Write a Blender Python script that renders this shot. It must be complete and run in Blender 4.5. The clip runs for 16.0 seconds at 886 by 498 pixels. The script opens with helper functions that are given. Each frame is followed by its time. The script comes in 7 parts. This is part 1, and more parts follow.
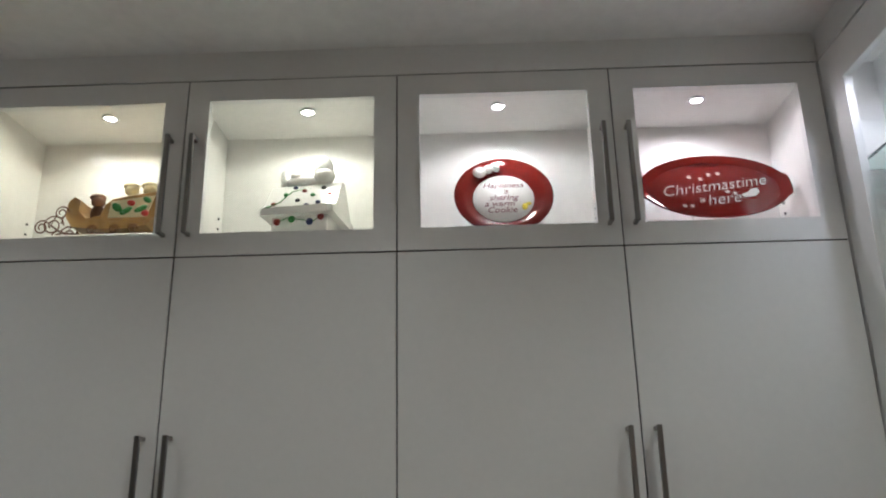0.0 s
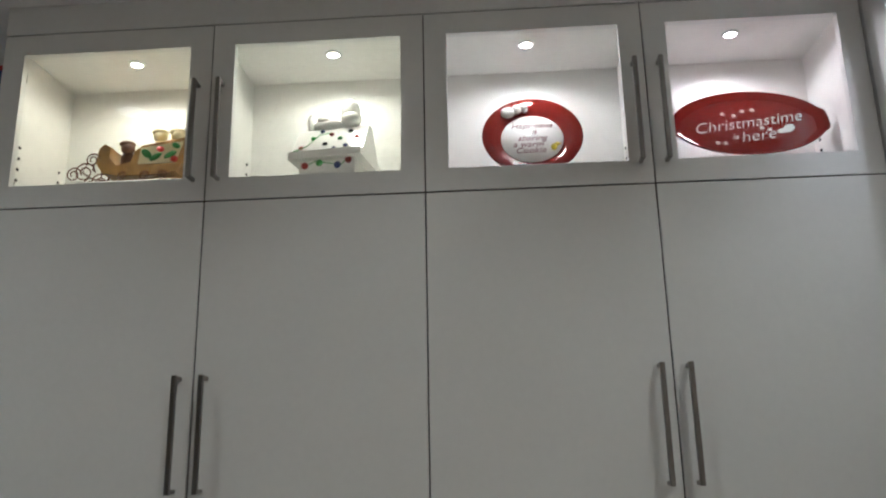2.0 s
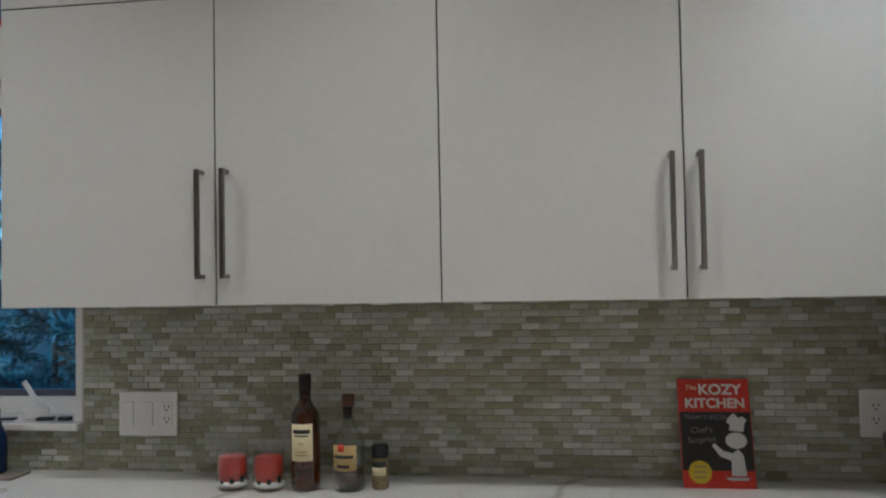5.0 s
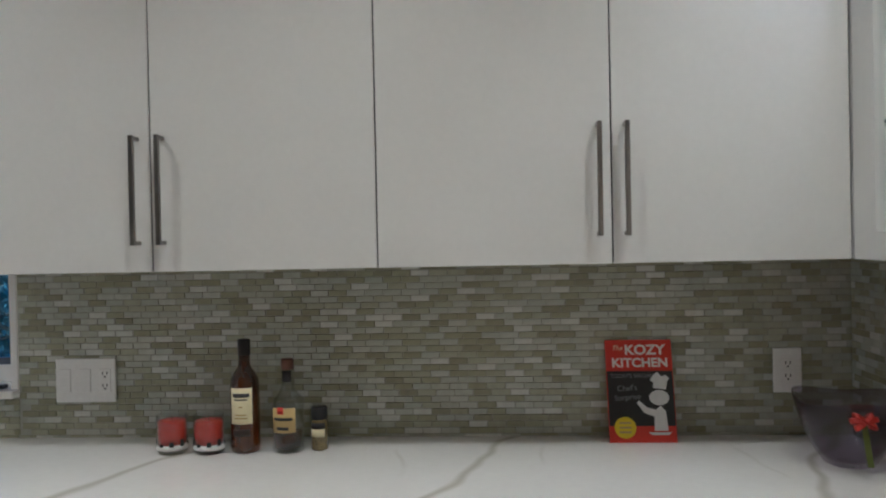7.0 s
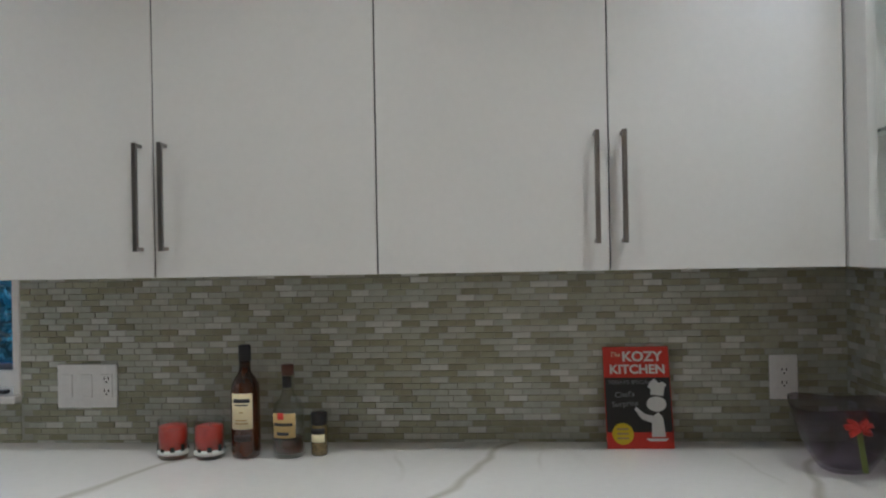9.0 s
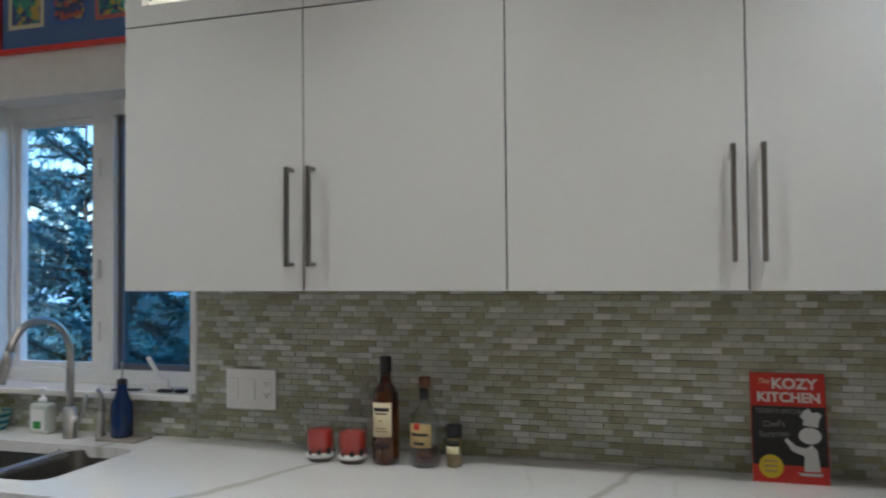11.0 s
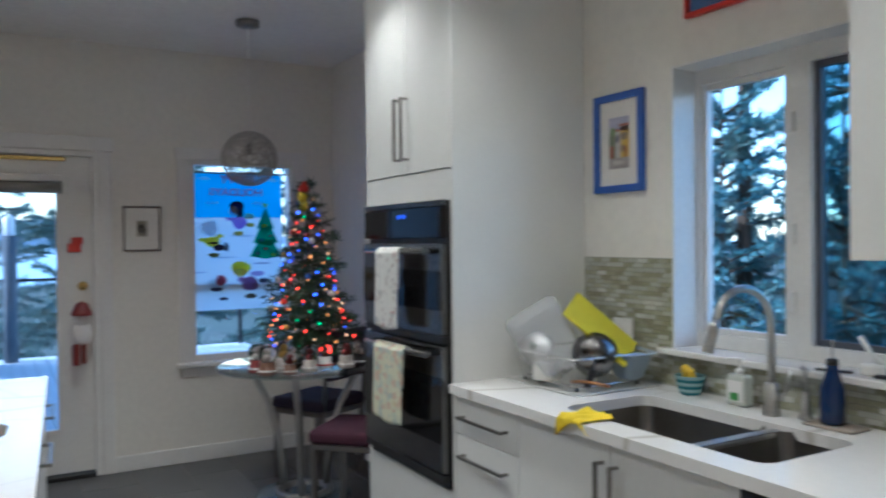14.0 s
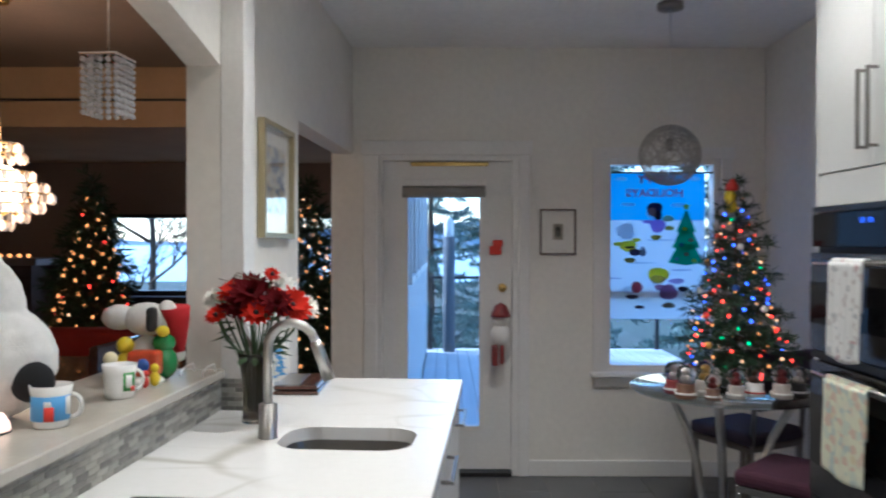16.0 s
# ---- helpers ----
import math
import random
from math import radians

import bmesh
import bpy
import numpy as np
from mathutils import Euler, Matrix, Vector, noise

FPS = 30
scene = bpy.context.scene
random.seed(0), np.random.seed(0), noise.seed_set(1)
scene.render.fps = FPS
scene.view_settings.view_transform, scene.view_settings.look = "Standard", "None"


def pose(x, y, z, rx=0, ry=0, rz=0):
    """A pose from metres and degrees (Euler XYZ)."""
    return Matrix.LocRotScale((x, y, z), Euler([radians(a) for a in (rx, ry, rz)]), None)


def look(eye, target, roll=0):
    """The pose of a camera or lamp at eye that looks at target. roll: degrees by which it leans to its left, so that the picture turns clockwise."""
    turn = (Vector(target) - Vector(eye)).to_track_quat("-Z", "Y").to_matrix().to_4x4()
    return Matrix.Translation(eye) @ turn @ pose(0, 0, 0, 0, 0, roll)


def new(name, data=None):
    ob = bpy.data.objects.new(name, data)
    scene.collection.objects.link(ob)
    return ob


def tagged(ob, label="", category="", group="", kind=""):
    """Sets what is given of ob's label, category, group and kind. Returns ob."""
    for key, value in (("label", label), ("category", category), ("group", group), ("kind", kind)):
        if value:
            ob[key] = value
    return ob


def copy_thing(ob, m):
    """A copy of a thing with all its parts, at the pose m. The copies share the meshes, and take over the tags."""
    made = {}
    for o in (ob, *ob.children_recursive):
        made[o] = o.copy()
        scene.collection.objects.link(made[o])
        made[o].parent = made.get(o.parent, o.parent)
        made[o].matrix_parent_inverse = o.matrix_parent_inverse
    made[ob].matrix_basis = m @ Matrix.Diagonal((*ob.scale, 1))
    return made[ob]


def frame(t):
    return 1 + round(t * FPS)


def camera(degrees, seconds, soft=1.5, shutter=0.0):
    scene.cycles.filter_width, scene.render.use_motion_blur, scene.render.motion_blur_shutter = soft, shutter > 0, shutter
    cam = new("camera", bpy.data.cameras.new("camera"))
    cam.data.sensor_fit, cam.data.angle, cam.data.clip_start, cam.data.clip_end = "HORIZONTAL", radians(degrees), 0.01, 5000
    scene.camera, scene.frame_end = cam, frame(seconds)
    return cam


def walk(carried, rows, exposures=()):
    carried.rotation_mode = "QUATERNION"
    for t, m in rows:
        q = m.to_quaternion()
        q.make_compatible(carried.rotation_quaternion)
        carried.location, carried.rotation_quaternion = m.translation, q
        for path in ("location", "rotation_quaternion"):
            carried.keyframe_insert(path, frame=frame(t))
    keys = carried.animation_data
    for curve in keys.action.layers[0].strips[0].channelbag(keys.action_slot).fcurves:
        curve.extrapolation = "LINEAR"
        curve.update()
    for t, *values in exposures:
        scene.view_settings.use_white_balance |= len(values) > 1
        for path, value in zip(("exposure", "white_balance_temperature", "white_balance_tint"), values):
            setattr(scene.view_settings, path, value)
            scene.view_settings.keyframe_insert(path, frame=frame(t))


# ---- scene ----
cam = camera(59.4, 16.0, soft=2.0, shutter=0.5)
PATH = [
    (0, (-0.103, -0.263, 1.566), (-0.151, 1.641, 2.178), -1.1),
    (0.5, (-0.107, -0.262, 1.562), (-0.171, 1.643, 2.168), -1.2),
    (1, (-0.106, -0.261, 1.557), (-0.184, 1.65, 2.143), -1.0),
    (1.5, (-0.11, -0.252, 1.542), (-0.188, 1.67, 2.086), -1.2),
    (2, (-0.112, -0.247, 1.532), (-0.23, 1.685, 2.037), -1.2),
    (2.5, (-0.103, -0.244, 1.528), (-0.238, 1.705, 1.954), -1.1),
    (3, (-0.105, -0.247, 1.516), (-0.237, 1.717, 1.87), -1.0),
    (3.5, (-0.085, -0.239, 1.499), (-0.252, 1.734, 1.781), -1.2),
    (4, (-0.06, -0.233, 1.473), (-0.293, 1.741, 1.696), -1.3),
    (4.5, (-0.038, -0.242, 1.464), (-0.284, 1.737, 1.617), -1.1),
    (4.7, (-0.029, -0.244, 1.455), (-0.299, 1.735, 1.563), -1.0),
    (7, (0.016, -0.29, 1.449), (-0.118, 1.706, 1.427), -1.2),
    (7.5, (0.01, -0.291, 1.435), (-0.092, 1.706, 1.433), -1.1),
    (8, (-0.001, -0.306, 1.444), (-0.077, 1.692, 1.442), -1.1),
    (10.3, (0.108, -0.314, 1.445), (-0.301, 1.643, 1.468), -0.8),
    (10.5, (0.127, -0.316, 1.442), (-0.343, 1.628, 1.477), -0.7),
    (11, (0.143, -0.319, 1.439), (-0.443, 1.592, 1.494), -0.5),
    (11.5, (0.125, -0.313, 1.438), (-0.646, 1.532, 1.498), -0.4),
    (12, (0.11, -0.31, 1.428), (-0.837, 1.451, 1.488), -0.3),
    (12.5, (0.062, -0.322, 1.434), (-1.191, 1.236, 1.472), -0.2),
    (13, (-0.042, -0.314, 1.437), (-1.503, 1.052, 1.461), -0.0),
    (13.3, (-0.115, -0.328, 1.447), (-1.661, 0.941, 1.465), -0.1),
    (13.5, (-0.157, -0.329, 1.447), (-1.748, 0.883, 1.458), -0.1),
    (14, (-0.224, -0.276, 1.447), (-1.956, 0.722, 1.424), -0.6),
    (14.5, (-0.266, -0.22, 1.442), (-2.144, 0.467, 1.42), -0.5),
    (15, (-0.322, -0.164, 1.443), (-2.28, 0.241, 1.42), -0.4),
    (15.5, (-0.457, -0.163, 1.45), (-2.448, 0.023, 1.43), -0.1),
    (16, (-0.6, -0.168, 1.465), (-2.6, -0.175, 1.451), 0.1),
]
EXPOSURES = [(0.0, 0.96, 5170, 7), (3.0, 0.97, 5140, 6), (4.5, 1.3, 5180, 8), (7.0, 1.62, 5150, 8), (11.0, 1.57, 5090, 7), (12.0, 1.6, 5090, 6), (13.5, 1.85, 5040, 6), (16.0, 2.05, 5170, 9)]
walk(cam, [(t, look(eye, target, roll)) for t, eye, target, roll in PATH], EXPOSURES)

# ---- light ----
world = bpy.data.worlds.new("dusk_sky")
scene.world = world
world.use_nodes = True
_n = world.node_tree.nodes
_sky = _n.new("ShaderNodeTexSky")
_sky.sky_type, _sky.sun_disc = "NISHITA", False
_sky.sun_elevation, _sky.sun_rotation = radians(28), radians(200)
_sky.air_density, _sky.dust_density, _sky.ozone_density = 1.0, 0.3, 4.0
world.node_tree.links.new(_sky.outputs[0], _n["Background"].inputs[0])
_n["Background"].inputs[1].default_value = 0.15
sun_data = bpy.data.lights.new("sun", "SUN")
sun_data.energy, sun_data.angle, sun_data.color = 2.1, radians(14), (0.85, 0.92, 1.0)
new("sun", sun_data).matrix_world = pose(0, 0, 6, 60, 0, -20)


def lamp(kind, name, m, power, colour, size=0.1, spot=100, blend=0.6):
    d = bpy.data.lights.new(name, kind)
    d.energy, d.color = power, colour
    if kind == "AREA":
        d.shape, d.size = "DISK", size
    else:
        d.shadow_soft_size = size
    if kind == "SPOT":
        d.spot_size, d.spot_blend = radians(spot), blend
    ob = new(name, d)
    ob.matrix_world = m
    return ob


# ---- materials ----
def mat(name, col, rough=0.5, metal=0.0, var=0.06, scale=6.0, bump=0.0, bscale=60.0, spec=0.5, coat=0.0, rand="", ramp=None, fine=0.03, stretch=(1, 1, 1)):
    """A surface with colour variation at two scales and fine relief. rand: island or object, pieces that differ from one another along ramp."""
    m = bpy.data.materials.new(name)
    m.use_nodes = True
    nt = m.node_tree
    b = nt.nodes["Principled BSDF"]
    b.inputs["Roughness"].default_value, b.inputs["Metallic"].default_value = rough, metal
    b.inputs["Specular IOR Level"].default_value, b.inputs["Coat Weight"].default_value = spec, coat
    tc = nt.nodes.new("ShaderNodeTexCoord")
    mp = nt.nodes.new("ShaderNodeMapping")
    mp.inputs["Scale"].default_value = stretch
    nt.links.new(tc.outputs["Object"], mp.inputs[0])
    src = None
    if rand:
        g = nt.nodes.new("ShaderNodeObjectInfo" if rand == "object" else "ShaderNodeNewGeometry")
        r = nt.nodes.new("ShaderNodeValToRGB")
        els = r.color_ramp.elements
        while len(els) < len(ramp):
            els.new(0.5)
        for i, c in enumerate(ramp):
            els[i].position, els[i].color = i / len(ramp), (*c, 1)
        r.color_ramp.interpolation = "CONSTANT" if len(ramp) > 6 else "LINEAR"
        nt.links.new(g.outputs["Random" if rand == "object" else "Random Per Island"], r.inputs[0])
        src = r.outputs[0]
    for sc, amount in ((scale, var), (scale * 14, fine)):
        n = nt.nodes.new("ShaderNodeTexNoise")
        n.inputs["Scale"].default_value, n.inputs["Detail"].default_value = sc, 4
        nt.links.new(mp.outputs[0], n.inputs[0])
        rg = nt.nodes.new("ShaderNodeMapRange")
        rg.inputs[1].default_value, rg.inputs[2].default_value = 0.3, 0.7
        rg.inputs[3].default_value, rg.inputs[4].default_value = 1 - amount, 1 + amount
        nt.links.new(n.outputs[0], rg.inputs[0])
        mx = nt.nodes.new("ShaderNodeMix")
        mx.data_type, mx.blend_type = "RGBA", "MULTIPLY"
        mx.inputs[0].default_value = 1.0
        if src:
            nt.links.new(src, mx.inputs[6])
        else:
            mx.inputs[6].default_value = (*col, 1)
        nt.links.new(rg.outputs[0], mx.inputs[7])
        src = mx.outputs[2]
    nt.links.new(src, b.inputs["Base Color"])
    if bump:
        n = nt.nodes.new("ShaderNodeTexNoise")
        n.inputs["Scale"].default_value, n.inputs["Detail"].default_value = bscale, 5
        nt.links.new(mp.outputs[0], n.inputs[0])
        bp = nt.nodes.new("ShaderNodeBump")
        bp.inputs["Strength"].default_value, bp.inputs["Distance"].default_value = bump, 0.002
        nt.links.new(n.outputs[0], bp.inputs["Height"])
        nt.links.new(bp.outputs[0], b.inputs["Normal"])
    return m


def glass(name, col=(1, 1, 1), rough=0.0, ior=1.45):
    m = bpy.data.materials.new(name)
    m.use_nodes = True
    b = m.node_tree.nodes["Principled BSDF"]
    b.inputs["Base Color"].default_value = (*col, 1)
    b.inputs["Roughness"].default_value, b.inputs["IOR"].default_value = rough, ior
    b.inputs["Transmission Weight"].default_value = 1.0
    return m


def pane_glass(name, tint=(1, 1, 1), gloss=0.03):
    """Thin clear glass: light goes straight through, a little is mirrored."""
    m = bpy.data.materials.new(name)
    m.use_nodes = True
    nt = m.node_tree
    nt.nodes.remove(nt.nodes["Principled BSDF"])
    t, g = nt.nodes.new("ShaderNodeBsdfTransparent"), nt.nodes.new("ShaderNodeBsdfGlossy")
    t.inputs[0].default_value, g.inputs["Roughness"].default_value = (*tint, 1), 0.03
    lw = nt.nodes.new("ShaderNodeLayerWeight")
    pw = nt.nodes.new("ShaderNodeMath")
    pw.operation = "POWER"
    pw.inputs[1].default_value = 4.0
    nt.links.new(lw.outputs["Facing"], pw.inputs[0])
    fr = nt.nodes.new("ShaderNodeMapRange")
    fr.inputs[3].default_value, fr.inputs[4].default_value = gloss, 0.8
    nt.links.new(pw.outputs[0], fr.inputs[0])
    mx = nt.nodes.new("ShaderNodeMixShader")
    nt.links.new(fr.outputs[0], mx.inputs[0])
    nt.links.new(t.outputs[0], mx.inputs[1])
    nt.links.new(g.outputs[0], mx.inputs[2])
    nt.links.new(mx.outputs[0], nt.nodes["Material Output"].inputs[0])
    return m


def cloudy(name, col, clear, rough=0.25):
    """Cloudy plastic that lets part of the light straight through."""
    m = mat(name, col, rough, var=0.04)
    nt = m.node_tree
    t, mx = nt.nodes.new("ShaderNodeBsdfTransparent"), nt.nodes.new("ShaderNodeMixShader")
    mx.inputs[0].default_value = clear
    nt.links.new(nt.nodes["Principled BSDF"].outputs[0], mx.inputs[1])
    nt.links.new(t.outputs[0], mx.inputs[2])
    nt.links.new(mx.outputs[0], nt.nodes["Material Output"].inputs[0])
    return m


def glow(name, col, power):
    m = bpy.data.materials.new(name)
    m.use_nodes = True
    b = m.node_tree.nodes["Principled BSDF"]
    b.inputs["Base Color"].default_value = (*col, 1)
    b.inputs["Emission Color"].default_value, b.inputs["Emission Strength"].default_value = (*col, 1), power
    return m


def quartz(name, lean=None):
    """White quartz with a few long soft grey-beige veins; lean: broad parallel veins (start, spacing, slant)."""
    m = mat(name, (0.82, 0.81, 0.79), rough=0.16, var=0.02, scale=3, fine=0.015, spec=0.5)
    nt = m.node_tree
    b = nt.nodes["Principled BSDF"]
    base = b.inputs["Base Color"].links[0].from_socket
    tc = nt.nodes.new("ShaderNodeTexCoord")
    warp = nt.nodes.new("ShaderNodeTexNoise")
    warp.inputs["Scale"].default_value, warp.inputs["Detail"].default_value = 2.6, 2
    nt.links.new(tc.outputs["Object"], warp.inputs[0])
    bend = nt.nodes.new("ShaderNodeVectorMath")
    bend.operation = "MULTIPLY_ADD"
    bend.inputs[1].default_value = (0.22, 0.22, 0.0)
    nt.links.new(warp.outputs["Color"], bend.inputs[0])
    nt.links.new(tc.outputs["Object"], bend.inputs[2])
    for turn, scale, width, depth, keep in (((0.55, 1.8, 0.045, 0.6, 0.38), (-0.5, 2.6, 0.024, 0.32, 0.47)) if not lean else ((-0.5, 2.2, 0.02, 0.3, 0.52),)):
        mp = nt.nodes.new("ShaderNodeMapping")
        mp.inputs["Rotation"].default_value = (0, 0, turn)
        mp.inputs["Scale"].default_value = (1, 0.6, 0.02)
        v = nt.nodes.new("ShaderNodeTexVoronoi")
        v.feature = "DISTANCE_TO_EDGE"
        v.inputs["Scale"].default_value = scale
        nt.links.new(bend.outputs[0], mp.inputs[0])
        nt.links.new(mp.outputs[0], v.inputs[0])
        rg = nt.nodes.new("ShaderNodeMapRange")
        rg.interpolation_type = "SMOOTHSTEP"
        rg.inputs[2].default_value, rg.inputs[3].default_value, rg.inputs[4].default_value = width, depth, 0.0
        nt.links.new(v.outputs["Distance"], rg.inputs[0])
        n = nt.nodes.new("ShaderNodeTexNoise")
        n.inputs["Scale"].default_value, n.inputs["Detail"].default_value = scale * 0.9, 2
        nt.links.new(tc.outputs["Object"], n.inputs[0])
        fade = nt.nodes.new("ShaderNodeMapRange")
        fade.inputs[1].default_value, fade.inputs[2].default_value = keep, keep + 0.14
        nt.links.new(n.outputs[0], fade.inputs[0])
        mul = nt.nodes.new("ShaderNodeMath")
        mul.operation = "MULTIPLY"
        nt.links.new(rg.outputs[0], mul.inputs[0])
        nt.links.new(fade.outputs[0], mul.inputs[1])
        mx = nt.nodes.new("ShaderNodeMix")
        mx.data_type = "RGBA"
        mx.inputs[7].default_value = (0.42, 0.395, 0.32, 1)
        nt.links.new(mul.outputs[0], mx.inputs[0])
        nt.links.new(base, mx.inputs[6])
        base = mx.outputs[2]
    if lean:
        sp = nt.nodes.new("ShaderNodeSeparateXYZ")
        nt.links.new(bend.outputs[0], sp.inputs[0])
        u = nt.nodes.new("ShaderNodeMath")
        u.operation, u.inputs[1].default_value = "MULTIPLY_ADD", -lean[2]
        nt.links.new(sp.outputs[1], u.inputs[0])
        nt.links.new(sp.outputs[0], u.inputs[2])
        w = nt.nodes.new("ShaderNodeMath")
        w.operation, w.inputs[1].default_value, w.inputs[2].default_value = "WRAP", lean[0] + lean[1] / 2, lean[0] - lean[1] / 2
        nt.links.new(u.outputs[0], w.inputs[0])
        c = nt.nodes.new("ShaderNodeMath")
        c.operation, c.inputs[1].default_value = "SUBTRACT", lean[0]
        nt.links.new(w.outputs[0], c.inputs[0])
        ab = nt.nodes.new("ShaderNodeMath")
        ab.operation = "ABSOLUTE"
        nt.links.new(c.outputs[0], ab.inputs[0])
        rg = nt.nodes.new("ShaderNodeMapRange")
        rg.interpolation_type = "SMOOTHSTEP"
        rg.inputs[2].default_value, rg.inputs[3].default_value, rg.inputs[4].default_value = 0.026, 0.62, 0.0
        nt.links.new(ab.outputs[0], rg.inputs[0])
        mx = nt.nodes.new("ShaderNodeMix")
        mx.data_type = "RGBA"
        mx.inputs[7].default_value = (0.42, 0.395, 0.32, 1)
        nt.links.new(rg.outputs[0], mx.inputs[0])
        nt.links.new(base, mx.inputs[6])
        base = mx.outputs[2]
    nt.links.new(base, b.inputs["Base Color"])
    return m


M_WALL = mat("wall_paint", (0.79, 0.765, 0.71), 0.7, var=0.03, scale=2, bump=0.12, bscale=220)
M_CEIL = mat("ceiling_paint", (0.88, 0.87, 0.845), 0.85, var=0.02, scale=2, bump=0.15, bscale=180)
M_CAB = mat("cabinet_laminate", (0.76, 0.76, 0.74), 0.36, var=0.014, scale=4, fine=0.012, bump=0.05, bscale=300)
M_CABIN = mat("cabinet_interior", (0.84, 0.83, 0.80), 0.5, var=0.02, scale=3)
M_TRIM = mat("trim_paint", (0.78, 0.77, 0.75), 0.4, var=0.03, scale=4)
M_GAP = mat("dark_gap", (0.08, 0.08, 0.08), 0.9)
M_QUARTZ = quartz("quartz")
M_QUARTZN = quartz("long_veined_quartz", (-0.62, 0.80, 0.42))
M_FLOOR = mat("floor_tile", (0.16, 0.16, 0.165), 0.35, rand="object", ramp=((0.06, 0.06, 0.065), (0.082, 0.082, 0.087), (0.10, 0.10, 0.105)), var=0.12, scale=3, bump=0.15)
M_GROUT2 = mat("pale_grout", (0.36, 0.355, 0.30), 0.9, var=0.1, scale=20)
M_GROUT = mat("grout", (0.27, 0.26, 0.20), 0.9, var=0.1, scale=20)
TILES = ((0.306, 0.305, 0.205), (0.413, 0.418, 0.354), (0.334, 0.333, 0.228), (0.481, 0.488, 0.422), (0.373, 0.369, 0.268), (0.441, 0.447, 0.383), (0.276, 0.275, 0.189), (0.578, 0.585, 0.528), (0.393, 0.389, 0.287), (0.422, 0.423, 0.345))
M_TILE = mat("mosaic_tile", (0.4, 0.4, 0.35), 0.22, rand="object", ramp=TILES, var=0.08, scale=40, fine=0.05, bump=0.1, bscale=90)
M_TILES = mat("mosaic_tile_rest", (0.4, 0.4, 0.35), 0.22, rand="island", ramp=TILES, var=0.08, scale=40, fine=0.05, bump=0.1, bscale=90)
GREYS = ((0.222, 0.216, 0.191), (0.311, 0.302, 0.271), (0.178, 0.173, 0.155), (0.407, 0.396, 0.356), (0.266, 0.256, 0.224), (0.148, 0.144, 0.132), (0.355, 0.338, 0.297))
M_STONE = mat("stone_mosaic", (0.4, 0.4, 0.4), 0.35, rand="object", ramp=GREYS, var=0.12, scale=40, fine=0.06, bump=0.2)
M_STONES = mat("stone_mosaic_rest", (0.4, 0.4, 0.4), 0.35, rand="island", ramp=GREYS, var=0.12, scale=40, fine=0.06, bump=0.2)
M_STEEL = mat("brushed_steel", (0.50, 0.49, 0.47), 0.28, 1.0, var=0.06, scale=8, bump=0.08, bscale=140, stretch=(1, 1, 12))
M_OVEN = mat("oven_steel", (0.19, 0.185, 0.18), 0.22, 1.0, var=0.06, scale=8, bump=0.06, bscale=140, stretch=(1, 1, 12))
M_NICKEL = mat("brushed_nickel", (0.27, 0.255, 0.24), 0.3, 1.0, var=0.05, scale=8)
M_SINK = mat("sink_steel", (0.21, 0.20, 0.185), 0.3, 1.0, var=0.08, scale=6, bump=0.1, bscale=100)
M_CHROME = mat("chrome", (0.8, 0.8, 0.8), 0.08, 1.0, var=0.02)
M_BRASS = mat("brass", (0.75, 0.55, 0.2), 0.25, 1.0, var=0.05)
M_BLACK = mat("black_glass", (0.006, 0.006, 0.007), 0.06, var=0.02, spec=0.35)
M_DARK = mat("black_plastic", (0.015, 0.015, 0.016), 0.4, var=0.05)
M_PANE = pane_glass("window_pane")
M_WHITE = mat("white_plastic", (0.80, 0.79, 0.77), 0.35, var=0.02)
M_CERAM = mat("white_ceramic", (0.82, 0.81, 0.78), 0.15, var=0.02, coat=0.3)
M_RED = mat("red_ceramic", (0.15, 0.009, 0.006), 0.07, var=0.06, spec=0.35)
M_REDP = mat("red_paint", (0.60, 0.035, 0.02), 0.4, var=0.05)
M_YELLOW = mat("yellow_plastic", (0.75, 0.58, 0.01), 0.4, var=0.06)
M_GREENP = mat("green_paint", (0.05, 0.26, 0.05), 0.4, var=0.08)
M_BLUE = mat("blue_paint", (0.03, 0.10, 0.42), 0.35, var=0.08)
M_SKYB = mat("light_blue_print", (0.12, 0.38, 0.75), 0.5, var=0.06)
M_PAPER = mat("paper", (0.80, 0.78, 0.73), 0.6, var=0.02)
M_WOOD = mat("warm_wood", (0.33, 0.16, 0.06), 0.4, var=0.25, scale=5, stretch=(1, 8, 8))
M_PURPLE = mat("purple_fabric", (0.051, 0.0108, 0.027), 0.85, var=0.15, scale=12, bump=0.5, bscale=400)
M_NAVY = mat("dark_fabric", (0.03, 0.02, 0.045), 0.85, var=0.15, scale=12, bump=0.5, bscale=400)
M_GOLD = mat("gold_paint", (0.55, 0.33, 0.06), 0.35, var=0.2, scale=20)


# ---- mesh helpers ----
def bm_box(bm, x0, x1, y0, y1, z0, z1, bev=0.0, seg=1):
    r = bmesh.ops.create_cube(bm, size=1.0, matrix=Matrix.Translation(((x0 + x1) / 2, (y0 + y1) / 2, (z0 + z1) / 2)) @ Matrix.Diagonal((abs(x1 - x0), abs(y1 - y0), abs(z1 - z0), 1)))
    if bev:
        edges = list({e for v in r["verts"] for e in v.link_edges})
        bmesh.ops.bevel(bm, geom=edges, offset=bev, segments=seg, affect="EDGES", profile=0.5)
    return bm


def box(x0, x1, y0, y1, z0, z1, bev=0.0, seg=1):
    return bm_box(bmesh.new(), x0, x1, y0, y1, z0, z1, bev, seg)


